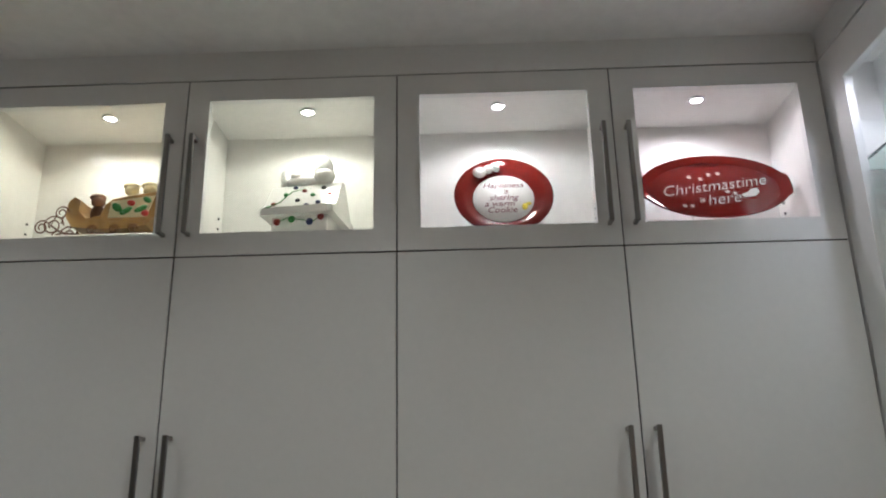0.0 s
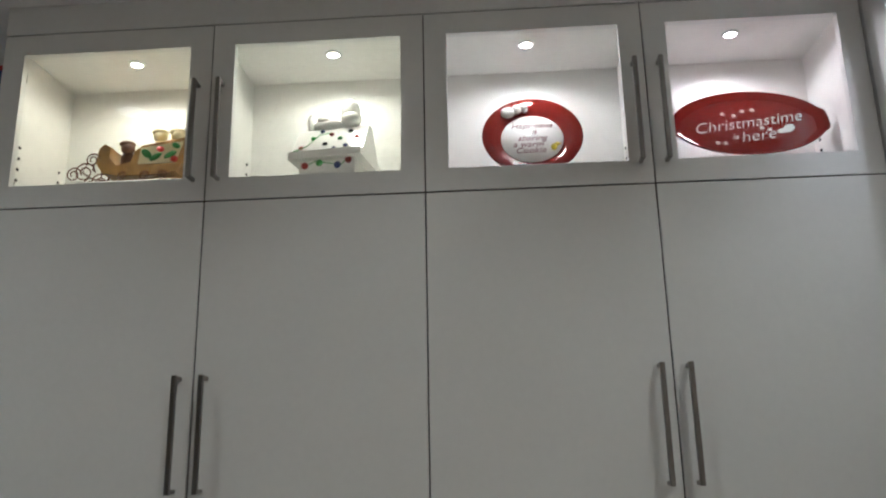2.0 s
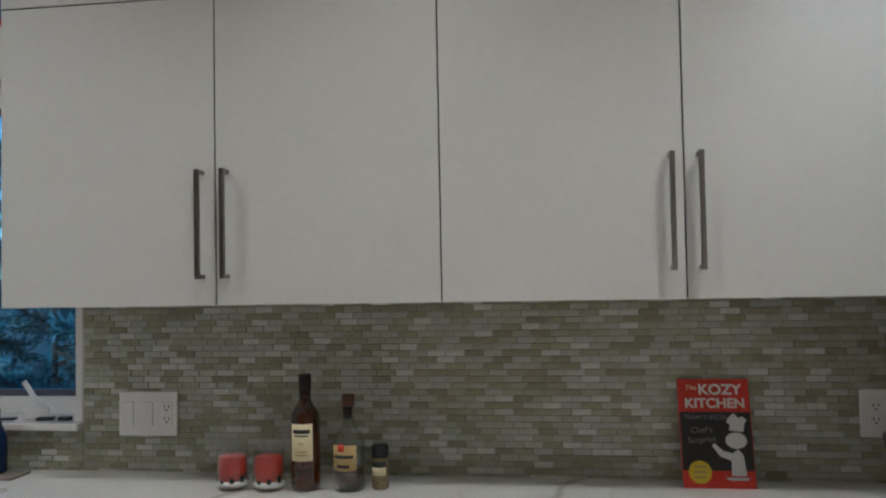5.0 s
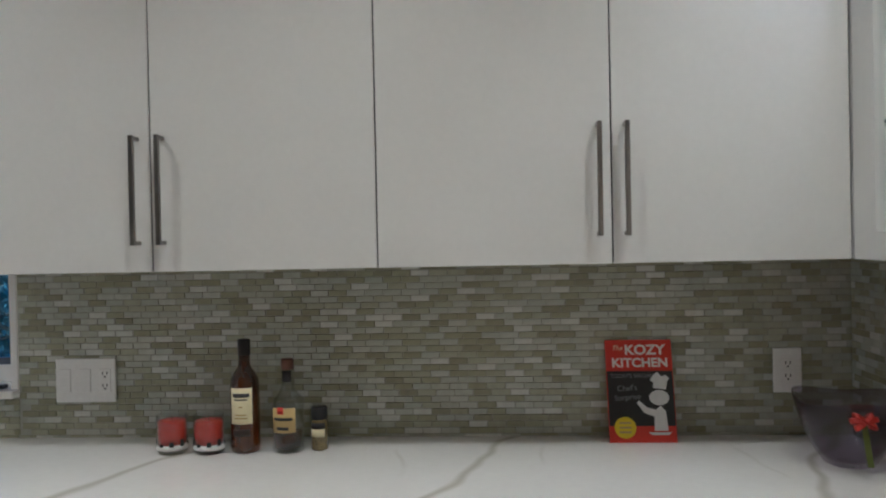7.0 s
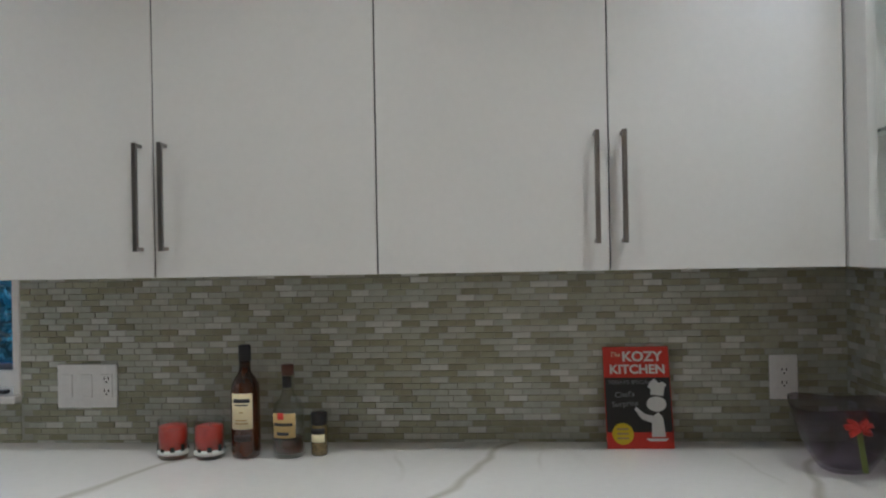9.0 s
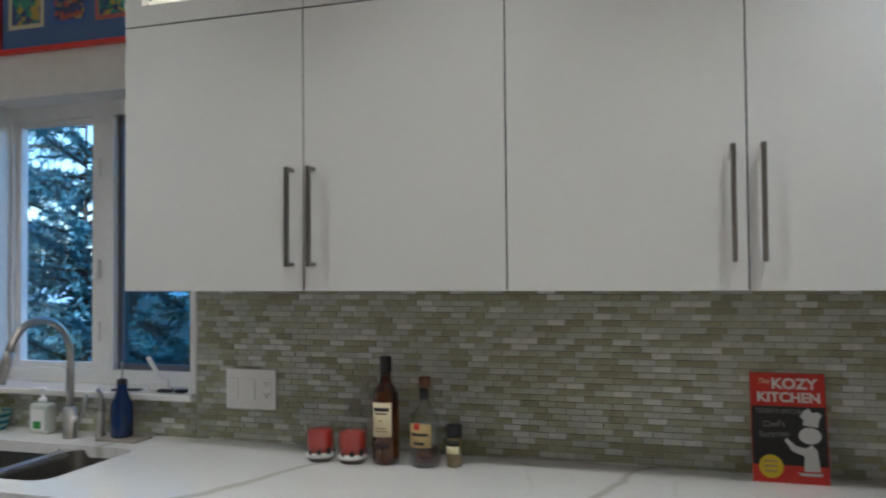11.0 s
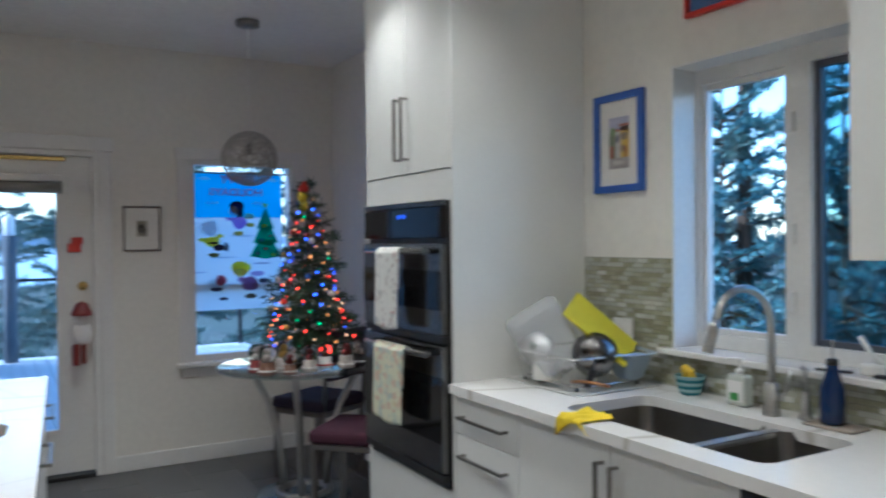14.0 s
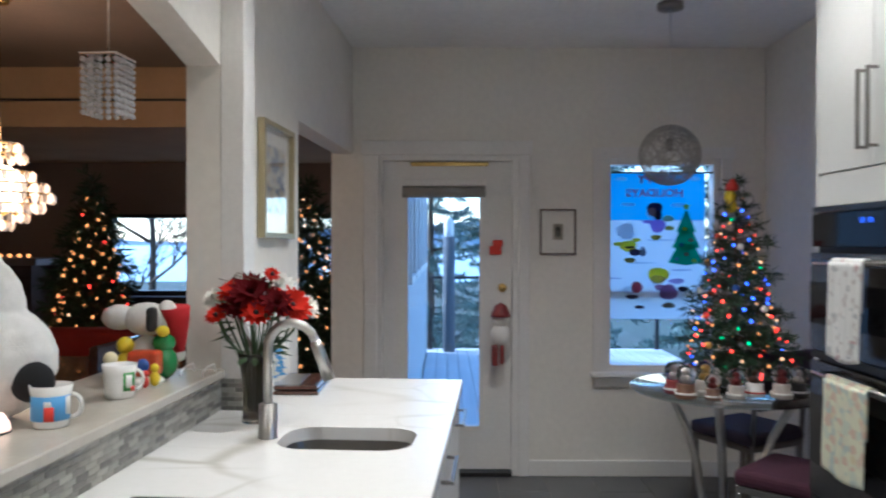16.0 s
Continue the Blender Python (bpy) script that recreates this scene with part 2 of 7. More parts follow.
def boxes(*rows):
    bm = bmesh.new()
    for r in rows:
        bm_box(bm, *r)
    return bm


def lathe(profile, n=28, bm=None, m=None):
    """A turned body from (radius, height) pairs, closed where the radius is 0."""
    bm = bm or bmesh.new()
    m = m or Matrix.Identity(4)
    rings = []
    for r, z in profile:
        if r < 1e-6:
            rings.append([bm.verts.new(m @ Vector((0, 0, z)))])
        else:
            rings.append([bm.verts.new(m @ Vector((r * math.cos(2 * math.pi * i / n), r * math.sin(2 * math.pi * i / n), z))) for i in range(n)])
    for a, b in zip(rings, rings[1:]):
        for i in range(n):
            j = (i + 1) % n
            if len(a) == 1 and len(b) > 1:
                f = bm.faces.new((a[0], b[j], b[i]))
            elif len(b) == 1 and len(a) > 1:
                f = bm.faces.new((a[i], a[j], b[0]))
            elif len(a) > 1:
                f = bm.faces.new((a[i], a[j], b[j], b[i]))
            else:
                continue
            f.smooth = True
    bmesh.ops.recalc_face_normals(bm, faces=bm.faces)
    return bm


def tube(points, r, n=10, bm=None, taper=None):
    """A round bar along a smooth row of points."""
    bm = bm or bmesh.new()
    pts = [Vector(p) for p in points]
    rings, up = [], Vector((0.13, 0.21, 0.97))
    for i, p in enumerate(pts):
        d = (pts[min(i + 1, len(pts) - 1)] - pts[max(i - 1, 0)]).normalized()
        side = d.cross(up)
        if side.length < 0.05:
            side = d.cross(Vector((1, 0, 0)))
        side.normalize()
        up2 = side.cross(d)
        rr = r * (1 + (taper - 1) * i / (len(pts) - 1)) if taper else r
        rings.append([bm.verts.new(p + rr * (math.cos(2 * math.pi * k / n) * side + math.sin(2 * math.pi * k / n) * up2)) for k in range(n)])
    for a, b in zip(rings, rings[1:]):
        for k in range(n):
            bm.faces.new((a[k], a[(k + 1) % n], b[(k + 1) % n], b[k])).smooth = True
    bm.faces.new(rings[0][::-1])
    bm.faces.new(rings[-1])
    return bm


def arc(cx, cy, r, a0, a1, n):
    return [(cx + r * math.cos(radians(a0 + (a1 - a0) * i / n)), cy + r * math.sin(radians(a0 + (a1 - a0) * i / n))) for i in range(n + 1)]


def ball(bm, c, s, seg=14, m=None):
    s = (s, s, s) if isinstance(s, (int, float)) else s
    mm = Matrix.Translation(c) @ (m or Matrix.Identity(4)) @ Matrix.Diagonal((*s, 1))
    r = bmesh.ops.create_uvsphere(bm, u_segments=seg, v_segments=max(6, seg * 2 // 3), radius=1.0, matrix=mm)
    for v in r["verts"]:
        for f in v.link_faces:
            f.smooth = True
    return r["verts"]


def prism(outline, depth, axis="y", at=0.0, bm=None):
    """A flat plate: outline in the plane across axis, depth thick from at."""
    bm = bm or bmesh.new()

    def put(a, b, d):
        return {"y": (a, d, b), "x": (d, a, b), "z": (a, b, d)}[axis]
    f0 = [bm.verts.new(put(a, b, at)) for a, b in outline]
    f1 = [bm.verts.new(put(a, b, at + depth)) for a, b in outline]
    bm.faces.new(f0)
    bm.faces.new(f1[::-1])
    n = len(outline)
    for i in range(n):
        bm.faces.new((f0[i], f1[i], f1[(i + 1) % n], f0[(i + 1) % n]))
    bmesh.ops.recalc_face_normals(bm, faces=bm.faces)
    return bm


def mesh_of(name, bm, *mats):
    me = bpy.data.meshes.new(name)
    bm.to_mesh(me)
    bm.free()
    for m in mats:
        me.materials.append(m)
    return me


def part(name, bm, material, parent=None, label=""):
    ob = new(name, mesh_of(name, bm, *(material if isinstance(material, (list, tuple)) else (material,))))
    ob.parent = parent
    if label:
        ob["label"] = label
    return ob


def thing(name, label, category, m=None, group="", kind=""):
    ob = new(name)
    ob.empty_display_size = 0.05
    if m:
        ob.matrix_world = m
    return tagged(ob, label, category, group, kind)


def single(name, bm, material, label, category, m=None, group="", kind=""):
    ob = part(name, bm, material)
    if m:
        ob.matrix_world = m
    return tagged(ob, label, category, group, kind)


def structure(name, bm, material, label="", category="", m=None):
    return single(name, bm, material, label or name.replace("_", " "), category or name.split("_")[0], m, kind="structure")


def wall_holes(axis, at, thick, a0, a1, z0, z1, holes):
    """A wall across axis from at to at + thick, with rectangular openings (a0, a1, z0, z1) right through it."""
    bm = bmesh.new()
    cuts = sorted({a0, a1, *[h[0] for h in holes], *[h[1] for h in holes]})
    for p, q in zip(cuts, cuts[1:]):
        zs = [z0]
        for h in sorted((h for h in holes if h[0] <= p and q <= h[1]), key=lambda h: h[2]):
            zs += [h[2], h[3]]
        zs.append(z1)
        for lo, hi in zip(zs[::2], zs[1::2]):
            if hi - lo > 1e-4:
                if axis == "y":
                    bm_box(bm, p, q, at, at + thick, lo, hi)
                else:
                    bm_box(bm, at, at + thick, p, q, lo, hi)
    bmesh.ops.remove_doubles(bm, verts=bm.verts, dist=1e-5)
    return bm


def letters(name, text, size, material, parent, m, depth=0.0006, align="CENTER", label="", shear=0.0, mirror=False, wide=1.0, bold=0.0):
    """Raised lettering in the built-in font, turned into a mesh."""
    c = bpy.data.curves.new(name, "FONT")
    c.body, c.size, c.extrude, c.align_x, c.align_y, c.shear = text, size, depth, align, "CENTER", shear
    c.offset = size * bold
    tmp = bpy.data.objects.new(name, c)
    me = bpy.data.meshes.new_from_object(tmp)
    bpy.data.objects.remove(tmp)
    bpy.data.curves.remove(c)
    me.transform(Matrix.Diagonal((-wide if mirror else wide, 1, 1, 1)))
    me.materials.clear()
    me.materials.append(material)
    ob = new(name, me)
    ob.parent = parent
    ob.matrix_basis = m
    if label:
        ob["label"] = label
    return ob


# ---- the shell of the kitchen ----
CEIL = 2.70
WALL_Y, FRONT_Y, BASE_Y = 1.84, 1.515, 1.205
ISL = pose(-3.745, -0.10, 0, 0, 0, -3.8)

structure("floor_base", box(-5.8, 3.2, -3.2, 2.1, -0.12, -0.008), M_GROUT, "dark grout bed under the kitchen floor tiles", "floor")
structure("ceiling", box(-5.8, 3.2, -1.1, 2.1, CEIL, CEIL + 0.1), M_CEIL, "smooth off-white painted kitchen ceiling", "ceiling")
structure("wall_north", wall_holes("y", WALL_Y, 0.2, -5.62, 3.2, 0, CEIL, [(-2.235, -1.365, 1.03, 2.06)]), M_WALL, "cream painted wall behind the kitchen counter", "wall")
structure("wall_west", wall_holes("x", -5.62, 0.12, -0.62 - 0.27, WALL_Y, 0, CEIL, [(-0.60, 0.29, 0.0, 2.02), (0.83, 1.56, 0.66, 2.0)]), M_WALL, "off-white wall with a glazed door and a window", "wall")
structure("wall_east", box(0.96, 1.1, -3.2, WALL_Y, 0, CEIL), M_WALL, "painted wall behind the tall corner cabinets", "wall")
structure("wall_back", box(-1.0, 0.96, -3.2, -3.08, 0, CEIL), M_WALL, "plain painted wall at the back of the kitchen", "wall")
structure("ceiling_back", box(-1.0, 3.2, -3.2, -1.1, CEIL, CEIL + 0.1), M_CEIL, "smooth off-white painted kitchen ceiling", "ceiling")
# left wall between kitchen and dining room, in the island's own line
LW = -0.77
_bm = wall_holes("y", LW - 0.115, 0.115, -1.80, 2.75, 0, CEIL, [(-1.795, -0.36, 0.0, 2.03), (0.64, 2.745, 1.019, 2.25)])
prism([(0.6405, 2.05), (0.84, 2.095), (1.06, 2.138), (1.4, 2.185), (1.75, 2.2), (2.1, 2.185), (2.45, 2.138), (2.7445, 2.06), (2.7445, 2.2495), (0.6405, 2.2495)], 0.1146, "y", LW - 0.1148, _bm)
structure("wall_south", _bm, M_WALL, "cream painted wall with a doorway and a wide pass-through", "wall", ISL)
structure("trim_passage", boxes((0.53, 0.64, LW + 0.001, -0.69, 0.915, CEIL - 0.002, 0.003),), M_TRIM, "painted pilaster beside the pass-through", "trim", ISL)

# window over the sink
win = thing("window_1", "white casement window over the sink, two sashes", "window", kind="structure")
X0, X1, Z0, Z1, WY = -2.235, -1.365, 1.05, 2.06, 1.955
part("window_frame", boxes((X0, X0 + 0.018, WY, WY + 0.07, Z0, Z1), (X1 - 0.045, X1, WY, WY + 0.07, Z0, Z1), (X0 + 0.018, X1 - 0.045, WY, WY + 0.07, Z1 - 0.06, Z1), (X0 + 0.018, X1 - 0.045, WY, WY + 0.07, Z0, Z0 + 0.05), (-1.855, -1.765, WY - 0.004, WY + 0.07, Z0 + 0.05, Z1 - 0.06)), M_TRIM, win)
for a, b, nm in ((-2.217, -1.855, "sash"), (-1.765, -1.41, "sash")):
    s = part(nm, boxes((a, a + 0.02, WY + 0.02, WY + 0.05, Z0 + 0.05, Z1 - 0.06), (b - 0.02, b, WY + 0.02, WY + 0.05, Z0 + 0.05, Z1 - 0.06), (a, b, WY + 0.021, WY + 0.049, Z0 + 0.05, Z0 + 0.07), (a, b, WY + 0.021, WY + 0.049, Z1 - 0.08, Z1 - 0.06)), M_TRIM if a < -2 else mat("grey_sash", (0.10, 0.11, 0.14), 0.5), win)
    g = part("pane", box(a + 0.02, b - 0.02, WY + 0.032, WY + 0.038, Z0 + 0.07, Z1 - 0.08), M_PANE if a < -2 else pane_glass("screened_pane", (0.48, 0.62, 0.66)), s)
    g.visible_shadow = False
for z in (1.20, 1.42, 1.78):
    part("latch", boxes((-1.835, -1.815, WY - 0.022, WY - 0.004, z, z + 0.07, 0.004),), M_TRIM, win)
part("window_sill", box(-2.285, -1.345, 1.80, WY, 1.028, 1.05, 0.004), M_CERAM, win, "white quartz window sill")
part("jamb", boxes((X0 - 0.002, X0 + 0.006, WALL_Y - 0.003, WY, Z0, Z1), (X1 - 0.006, X1 + 0.014, WALL_Y - 0.003, WY, Z0, Z1), (X0 + 0.006, X1 - 0.006, WALL_Y - 0.003, WY, Z1 - 0.006, Z1 + 0.002)), M_TRIM, win)

# counter along the north wall
SINK = (-2.18, -1.42, 1.28, 1.65)


def rounded(x0, x1, y0, y1, r, n=6):
    out = []
    for cx, cy, a in ((x1 - r, y1 - r, 0), (x0 + r, y1 - r, 90), (x0 + r, y0 + r, 180), (x1 - r, y0 + r, 270)):
        out += arc(cx, cy, r, a, a + 90, n)
    return out


def slab_with_hole(x0, x1, y0, y1, z0, z1, hole):
    """A worktop with a cut-out whose outline is hole (counter-clockwise)."""
    bm = bmesh.new()
    for z, flip in ((z1, False), (z0, True)):
        vo = [bm.verts.new((a, b, z)) for a, b in ((x0, y0), (x1, y0), (x1, y1), (x0, y1))]
        vi = [bm.verts.new((a, b, z)) for a, b in hole]
        es = [bm.edges.new((vs[i], vs[(i + 1) % len(vs)])) for vs in (vo, vi) for i in range(len(vs))]
        bmesh.ops.triangle_fill(bm, use_beauty=True, edges=es)
        if not flip:
            top = (vo, vi)
        else:
            for va, vb in zip(top, (vo, vi)):
                for i in range(len(va)):
                    j = (i + 1) % len(va)
                    bm.faces.new((va[i], va[j], vb[j], vb[i]))
    bmesh.ops.recalc_face_normals(bm, faces=bm.faces)
    return bm


single("countertop", slab_with_hole(-2.715, 0.955, BASE_Y - 0.025, WALL_Y - 0.006, 0.877, 0.9110, rounded(*SINK, 0.05)), M_QUARTZN, "white quartz worktop with soft grey-beige veins", "countertop")
sk = thing("kitchen_sink", "undermounted double-bowl stainless steel sink in the worktop", "sink")


def basin(x0, x1, y0, y1, zt, depth, r, thick=0.004):
    bm = bmesh.new()
    loops = []
    for (ins, z) in ((0.0, zt), (0.004, zt - 0.02), (0.012, zt - depth + 0.03), (0.04, zt - depth), (0.1, zt - depth - 0.004)):
        loops.append([bm.verts.new((a, b, z)) for a, b in rounded(x0 + ins, x1 - ins, y0 + ins, y1 - ins, max(r - ins * 0.2, 0.01))])
    for a, b in zip(loops, loops[1:]):
        for i in range(len(a)):
            j = (i + 1) % len(a)
            bm.faces.new((a[i], b[i], b[j], a[j])).smooth = True
    bm.faces.new(loops[-1])
    bmesh.ops.recalc_face_normals(bm, faces=bm.faces)
    return bm


for x0, x1 in ((-2.185, -1.684), (-1.646, -1.415)):
    b = part("bowl", basin(x0, x1, 1.275, 1.655, 0.899, 0.2, 0.05), M_SINK, sk)
    part("drain", lathe([(0, 0.6975), (0.03, 0.6975), (0.042, 0.7015), (0.04, 0.704), (0.0, 0.702)], 20, m=Matrix.Translation(((x0 + x1) / 2, 1.44, 0))), M_CHROME, b)
part("divider", box(-1.687, -1.643, 1.277, 1.653, 0.793, 0.899, 0.008, 2), M_STEEL, sk)


def handle(parent, p0, p1, out, t=0.011, name="handle"):
    """A square bar pull on two posts, from p0 to p1 on a front, standing out along out."""
    p0, p1, o = Vector(p0), Vector(p1), Vector(out)
    d = (p1 - p0).normalized()
    w = d.cross(o.normalized())
    bm = bmesh.new()

    def bar(c, hd, hw, ho):
        mm = Matrix((d, w, o.normalized())).transposed().to_4x4()
        r = bmesh.ops.create_cube(bm, size=1, matrix=Matrix.Translation(c) @ mm @ Matrix.Diagonal((2 * hd, 2 * hw, 2 * ho, 1)))
        bmesh.ops.bevel(bm, geom=list({e for v in r["verts"] for e in v.link_edges}), offset=0.0012, segments=1, affect="EDGES")
    h = (p1 - p0).length / 2
    bar((p0 + p1) / 2 + o, h, t / 2, t / 2)
    for p, s in ((p0, 1), (p1, -1)):
        bar(p + d * s * t / 2 + o * 0.46, t / 2 - 0.0008, t / 2 - 0.0008, o.length * 0.46)
    return part(name, bm, M_NICKEL, parent)


def door_ring(x0, x1, y0, y1, z0, z1, f0, f1):
    """A door frame in one piece: an outer outline with a window cut through it."""
    bm = bmesh.new()
    o, n = ((x0, z0), (x1, z0), (x1, z1), (x0, z1)), ((x0 + f0, z0 + f1), (x1 - f0, z0 + f1), (x1 - f0, z1 - f1), (x0 + f0, z1 - f1))
    L_ = [[bm.verts.new((a, y, c)) for a, c in q] for y in (y0, y1) for q in (o, n)]
    for i in range(4):
        j = (i + 1) % 4
        for a, b in ((0, 1), (2, 3), (0, 2), (1, 3)):
            bm.faces.new((L_[a][i], L_[a][j], L_[b][j], L_[b][i]))
    bmesh.ops.recalc_face_normals(bm, faces=bm.faces)
    return bm


# wall cabinets: pairs of plain doors below, glazed doors above
SEAM = (-1.362, -0.801, -0.259, 0.286, 0.818)
ZB, ZM, ZT = 1.39, 2.135, 2.615
PUCK = [mat("puck_rim", (0.7, 0.7, 0.7), 0.3, 1.0)]
for i in (0, 2):
    a, m_, b = SEAM[i], SEAM[i + 1], SEAM[i + 2]
    cab = thing("wall_cabinet", "white laminate wall cabinet with two plain doors", "cabinet", group="wall cabinets")
    part("body", box(a, b, FRONT_Y + 0.022, WALL_Y - 0.003, ZB, ZM - 0.001), M_CAB, cab)
    for p, q, hx in ((a, m_, m_ - 0.031), (m_, b, m_ + 0.031)):
        d = part("door", box(p + 0.0018, q - 0.0018, FRONT_Y, FRONT_Y + 0.02, ZB - 0.002, ZM - 0.002, 0.0012), M_CAB, cab)
        handle(d, (hx, FRONT_Y, 1.452), (hx, FRONT_Y, 1.711), (0, -0.034, 0))
    up = thing("display_cabinet", "white display cabinet with two glazed doors, lit inside", "cabinet", group="display cabinets")
    part("body", boxes((a, a + 0.018, FRONT_Y + 0.022, WALL_Y - 0.003, ZM + 0.001, ZT), (b - 0.018, b, FRONT_Y + 0.022, WALL_Y - 0.003, ZM + 0.001, ZT), (a + 0.018, b - 0.018, FRONT_Y + 0.022, WALL_Y - 0.003, ZM + 0.001, ZM + 0.019), (a + 0.018, b - 0.018, FRONT_Y + 0.022, WALL_Y - 0.003, ZT - 0.018, ZT), (a + 0.018, b - 0.018, WALL_Y - 0.012, WALL_Y - 0.003, ZM + 0.019, ZT - 0.018), (m_ - 0.009, m_ + 0.009, FRONT_Y + 0.022, WALL_Y - 0.012, ZM + 0.019, ZT - 0.018)), M_CABIN, up)
    for p, q, hx in ((a, m_, m_ - 0.031), (m_, b, m_ + 0.031)):
        f, lo, hi = 0.058, ZM + 0.002, ZT - 0.002
        d = part("door", door_ring(p + 0.0018, q - 0.0018, FRONT_Y, FRONT_Y + 0.02, lo, hi, f - 0.0018, f - 0.001), M_CAB, up)
        handle(d, (hx, FRONT_Y, 2.185), (hx, FRONT_Y, 2.448), (0, -0.034, 0))
        g = part("pane", box(p + f - 0.006, q - f + 0.006, FRONT_Y + 0.010, FRONT_Y + 0.014, lo + f - 0.006, hi - f + 0.006), M_PANE, d)
        g.visible_shadow = False
        hg = p + 0.03 if hx > p + 0.2 else q - 0.03
        for z in (2.2, 2.5):
            part("hinge", boxes((hg - 0.012, hg + 0.012, FRONT_Y + 0.0225, FRONT_Y + 0.05, z, z + 0.03, 0.003),), M_CHROME, up)
        part("shelf_pins", boxes(*[(xx - 0.003, xx + 0.003, yy - 0.003, yy + 0.003, zz, zz + 0.006) for zz in (2.24, 2.27, 2.30, 2.33) for yy in (1.60, 1.79) for xx in ((p + 0.0185 if p in (a,) else p + 0.0095), (q - 0.0185 if q in (b,) else q - 0.0095))]), M_DARK, up)["kind"] = "stuff"
    # Dark strips fill the door joints to stand in for the shade there.
    for k, x in enumerate((a, m_, b)):
        for own, lo, hi in ((cab, ZB + 0.002, ZM - 0.003), (up, ZM + 0.003, ZT - 0.003)):
            part("gasket", box(x + (0.0002 if k == 0 else -0.0016), x + (-0.0002 if k == 2 else 0.0016), FRONT_Y + 0.004, FRONT_Y + 0.0217, lo, hi), M_GAP, own, "dark strip standing in for the shade in the door joint")
    part("gasket", box(a + 0.002, b - 0.002, FRONT_Y + 0.004, FRONT_Y + 0.0217, ZT - 0.0018, ZT + 0.0018), M_GAP, up, "dark strip standing in for the shade in the door joint")
    part("gasket", box(a + 0.002, b - 0.002, FRONT_Y + 0.004, FRONT_Y + 0.0217, ZM - 0.0018, ZM + 0.0018), M_GAP, cab, "dark strip standing in for the shade in the door joint")
# filler up to the ceiling and end panel
single("cabinet_filler", boxes((SEAM[0], 0.8195, FRONT_Y, FRONT_Y + 0.02, ZT + 0.002, CEIL - 0.001), (SEAM[0], 0.958, FRONT_Y + 0.022, WALL_Y - 0.003, ZT + 0.003, CEIL - 0.001)), M_CAB, "white filler panel between the cabinets and the ceiling", "panel")
PLIGHT = ((-1.075, (1.0, 0.84, 0.56)), (-0.52, (1.0, 0.86, 0.60)), (0.008, (1.0, 0.86, 0.71)), (0.552, (1.0, 0.82, 0.72)))
for x, c in PLIGHT:
    pk = thing("puck_light", "small round recessed light shining inside the cabinet", "light", pose(x, 1.665, ZT - 0.018), group="puck lights")
    part("rim", lathe([(0.015, 0), (0.023, 0), (0.023, -0.004), (0.018, -0.006), (0.015, -0.001)]), PUCK[0], pk)
    part("lens", lathe([(0, -0.003), (0.0148, -0.003), (0.0148, -0.001), (0, -0.001)]), glow("puck_glow", c, 25), pk)
    lamp("SPOT", "puck_beam", pose(x, 1.665, ZT - 0.03), 2.0, c, 0.02, 168, 0.4)

# corner cabinet on the east side with glazed doors
CX = 0.8205
single("corner_filler", box(SEAM[4] + 0.0026, CX + 0.0195, FRONT_Y - 0.0015, FRONT_Y + 0.02, ZB, ZT), M_CAB, "narrow white filler strip in the cabinet corner", "panel")
cc = thing("corner_cabinet", "tall white corner cabinet with glazed doors and glass shelves", "cabinet")
part("body", boxes((CX + 0.0205, 0.958, FRONT_Y - 0.02, FRONT_Y - 0.002, ZB, ZT), (CX + 0.02, 0.958, 0.55, 0.568, ZB, ZT), (CX + 0.02, 0.958, 0.568, FRONT_Y - 0.02, ZB, ZB + 0.018), (CX + 0.02, 0.958, 0.568, FRONT_Y - 0.02, ZT - 0.018, ZT), (0.948, 0.958, 0.568, FRONT_Y - 0.02, ZB + 0.018, ZT - 0.018)), M_CABIN, cc)
for p, q in ((1.035, FRONT_Y - 0.004), (0.552, 1.031)):
    f, lo, hi = 0.10, ZB - 0.002, ZT - 0.002
    d = part("door", boxes((CX, CX + 0.02, p, p + 0.06, lo, hi), (CX, CX + 0.02, q - f, q, lo, hi), (CX, CX + 0.02, p + 0.06, q - f, lo, lo + 0.06), (CX, CX + 0.02, p + 0.06, q - f, hi - 0.1, hi)), M_CAB, cc)
    g = part("pane", box(CX + 0.009, CX + 0.013, p + 0.055, q - f + 0.005, lo + 0.055, hi - 0.095), M_PANE, d)
    g.visible_shadow = False
for z in (1.68, 1.99, 2.3):
    part("shelf", box(CX + 0.03, 0.946, 0.57, FRONT_Y - 0.022, z, z + 0.008, 0.001), glass("shelf_glass", (0.8, 0.95, 0.9)), cc, "clear glass shelf")
part("filler", box(CX, 0.958, 0.55, FRONT_Y - 0.003, ZT + 0.003, CEIL - 0.001), M_CAB, cc)
for z in (ZT - 0.03,):
    lamp("SPOT", "corner_puck_beam", pose(0.9, 1.25, z), 2.2, (1.0, 0.9, 0.86), 0.02, 150, 0.7)
    pk = thing("puck_light", "small round recessed light shining inside the cabinet", "light", pose(0.9, 1.25, ZT - 0.018), group="puck lights")
    part("rim", lathe([(0.015, 0), (0.023, 0), (0.023, -0.004), (0.018, -0.006), (0.015, -0.001)]), PUCK[0], pk)
    part("lens", lathe([(0, -0.003), (0.0148, -0.003), (0.0148, -0.001), (0, -0.001)]), glow("puck_glow", (1, 0.9, 0.86), 25), pk)

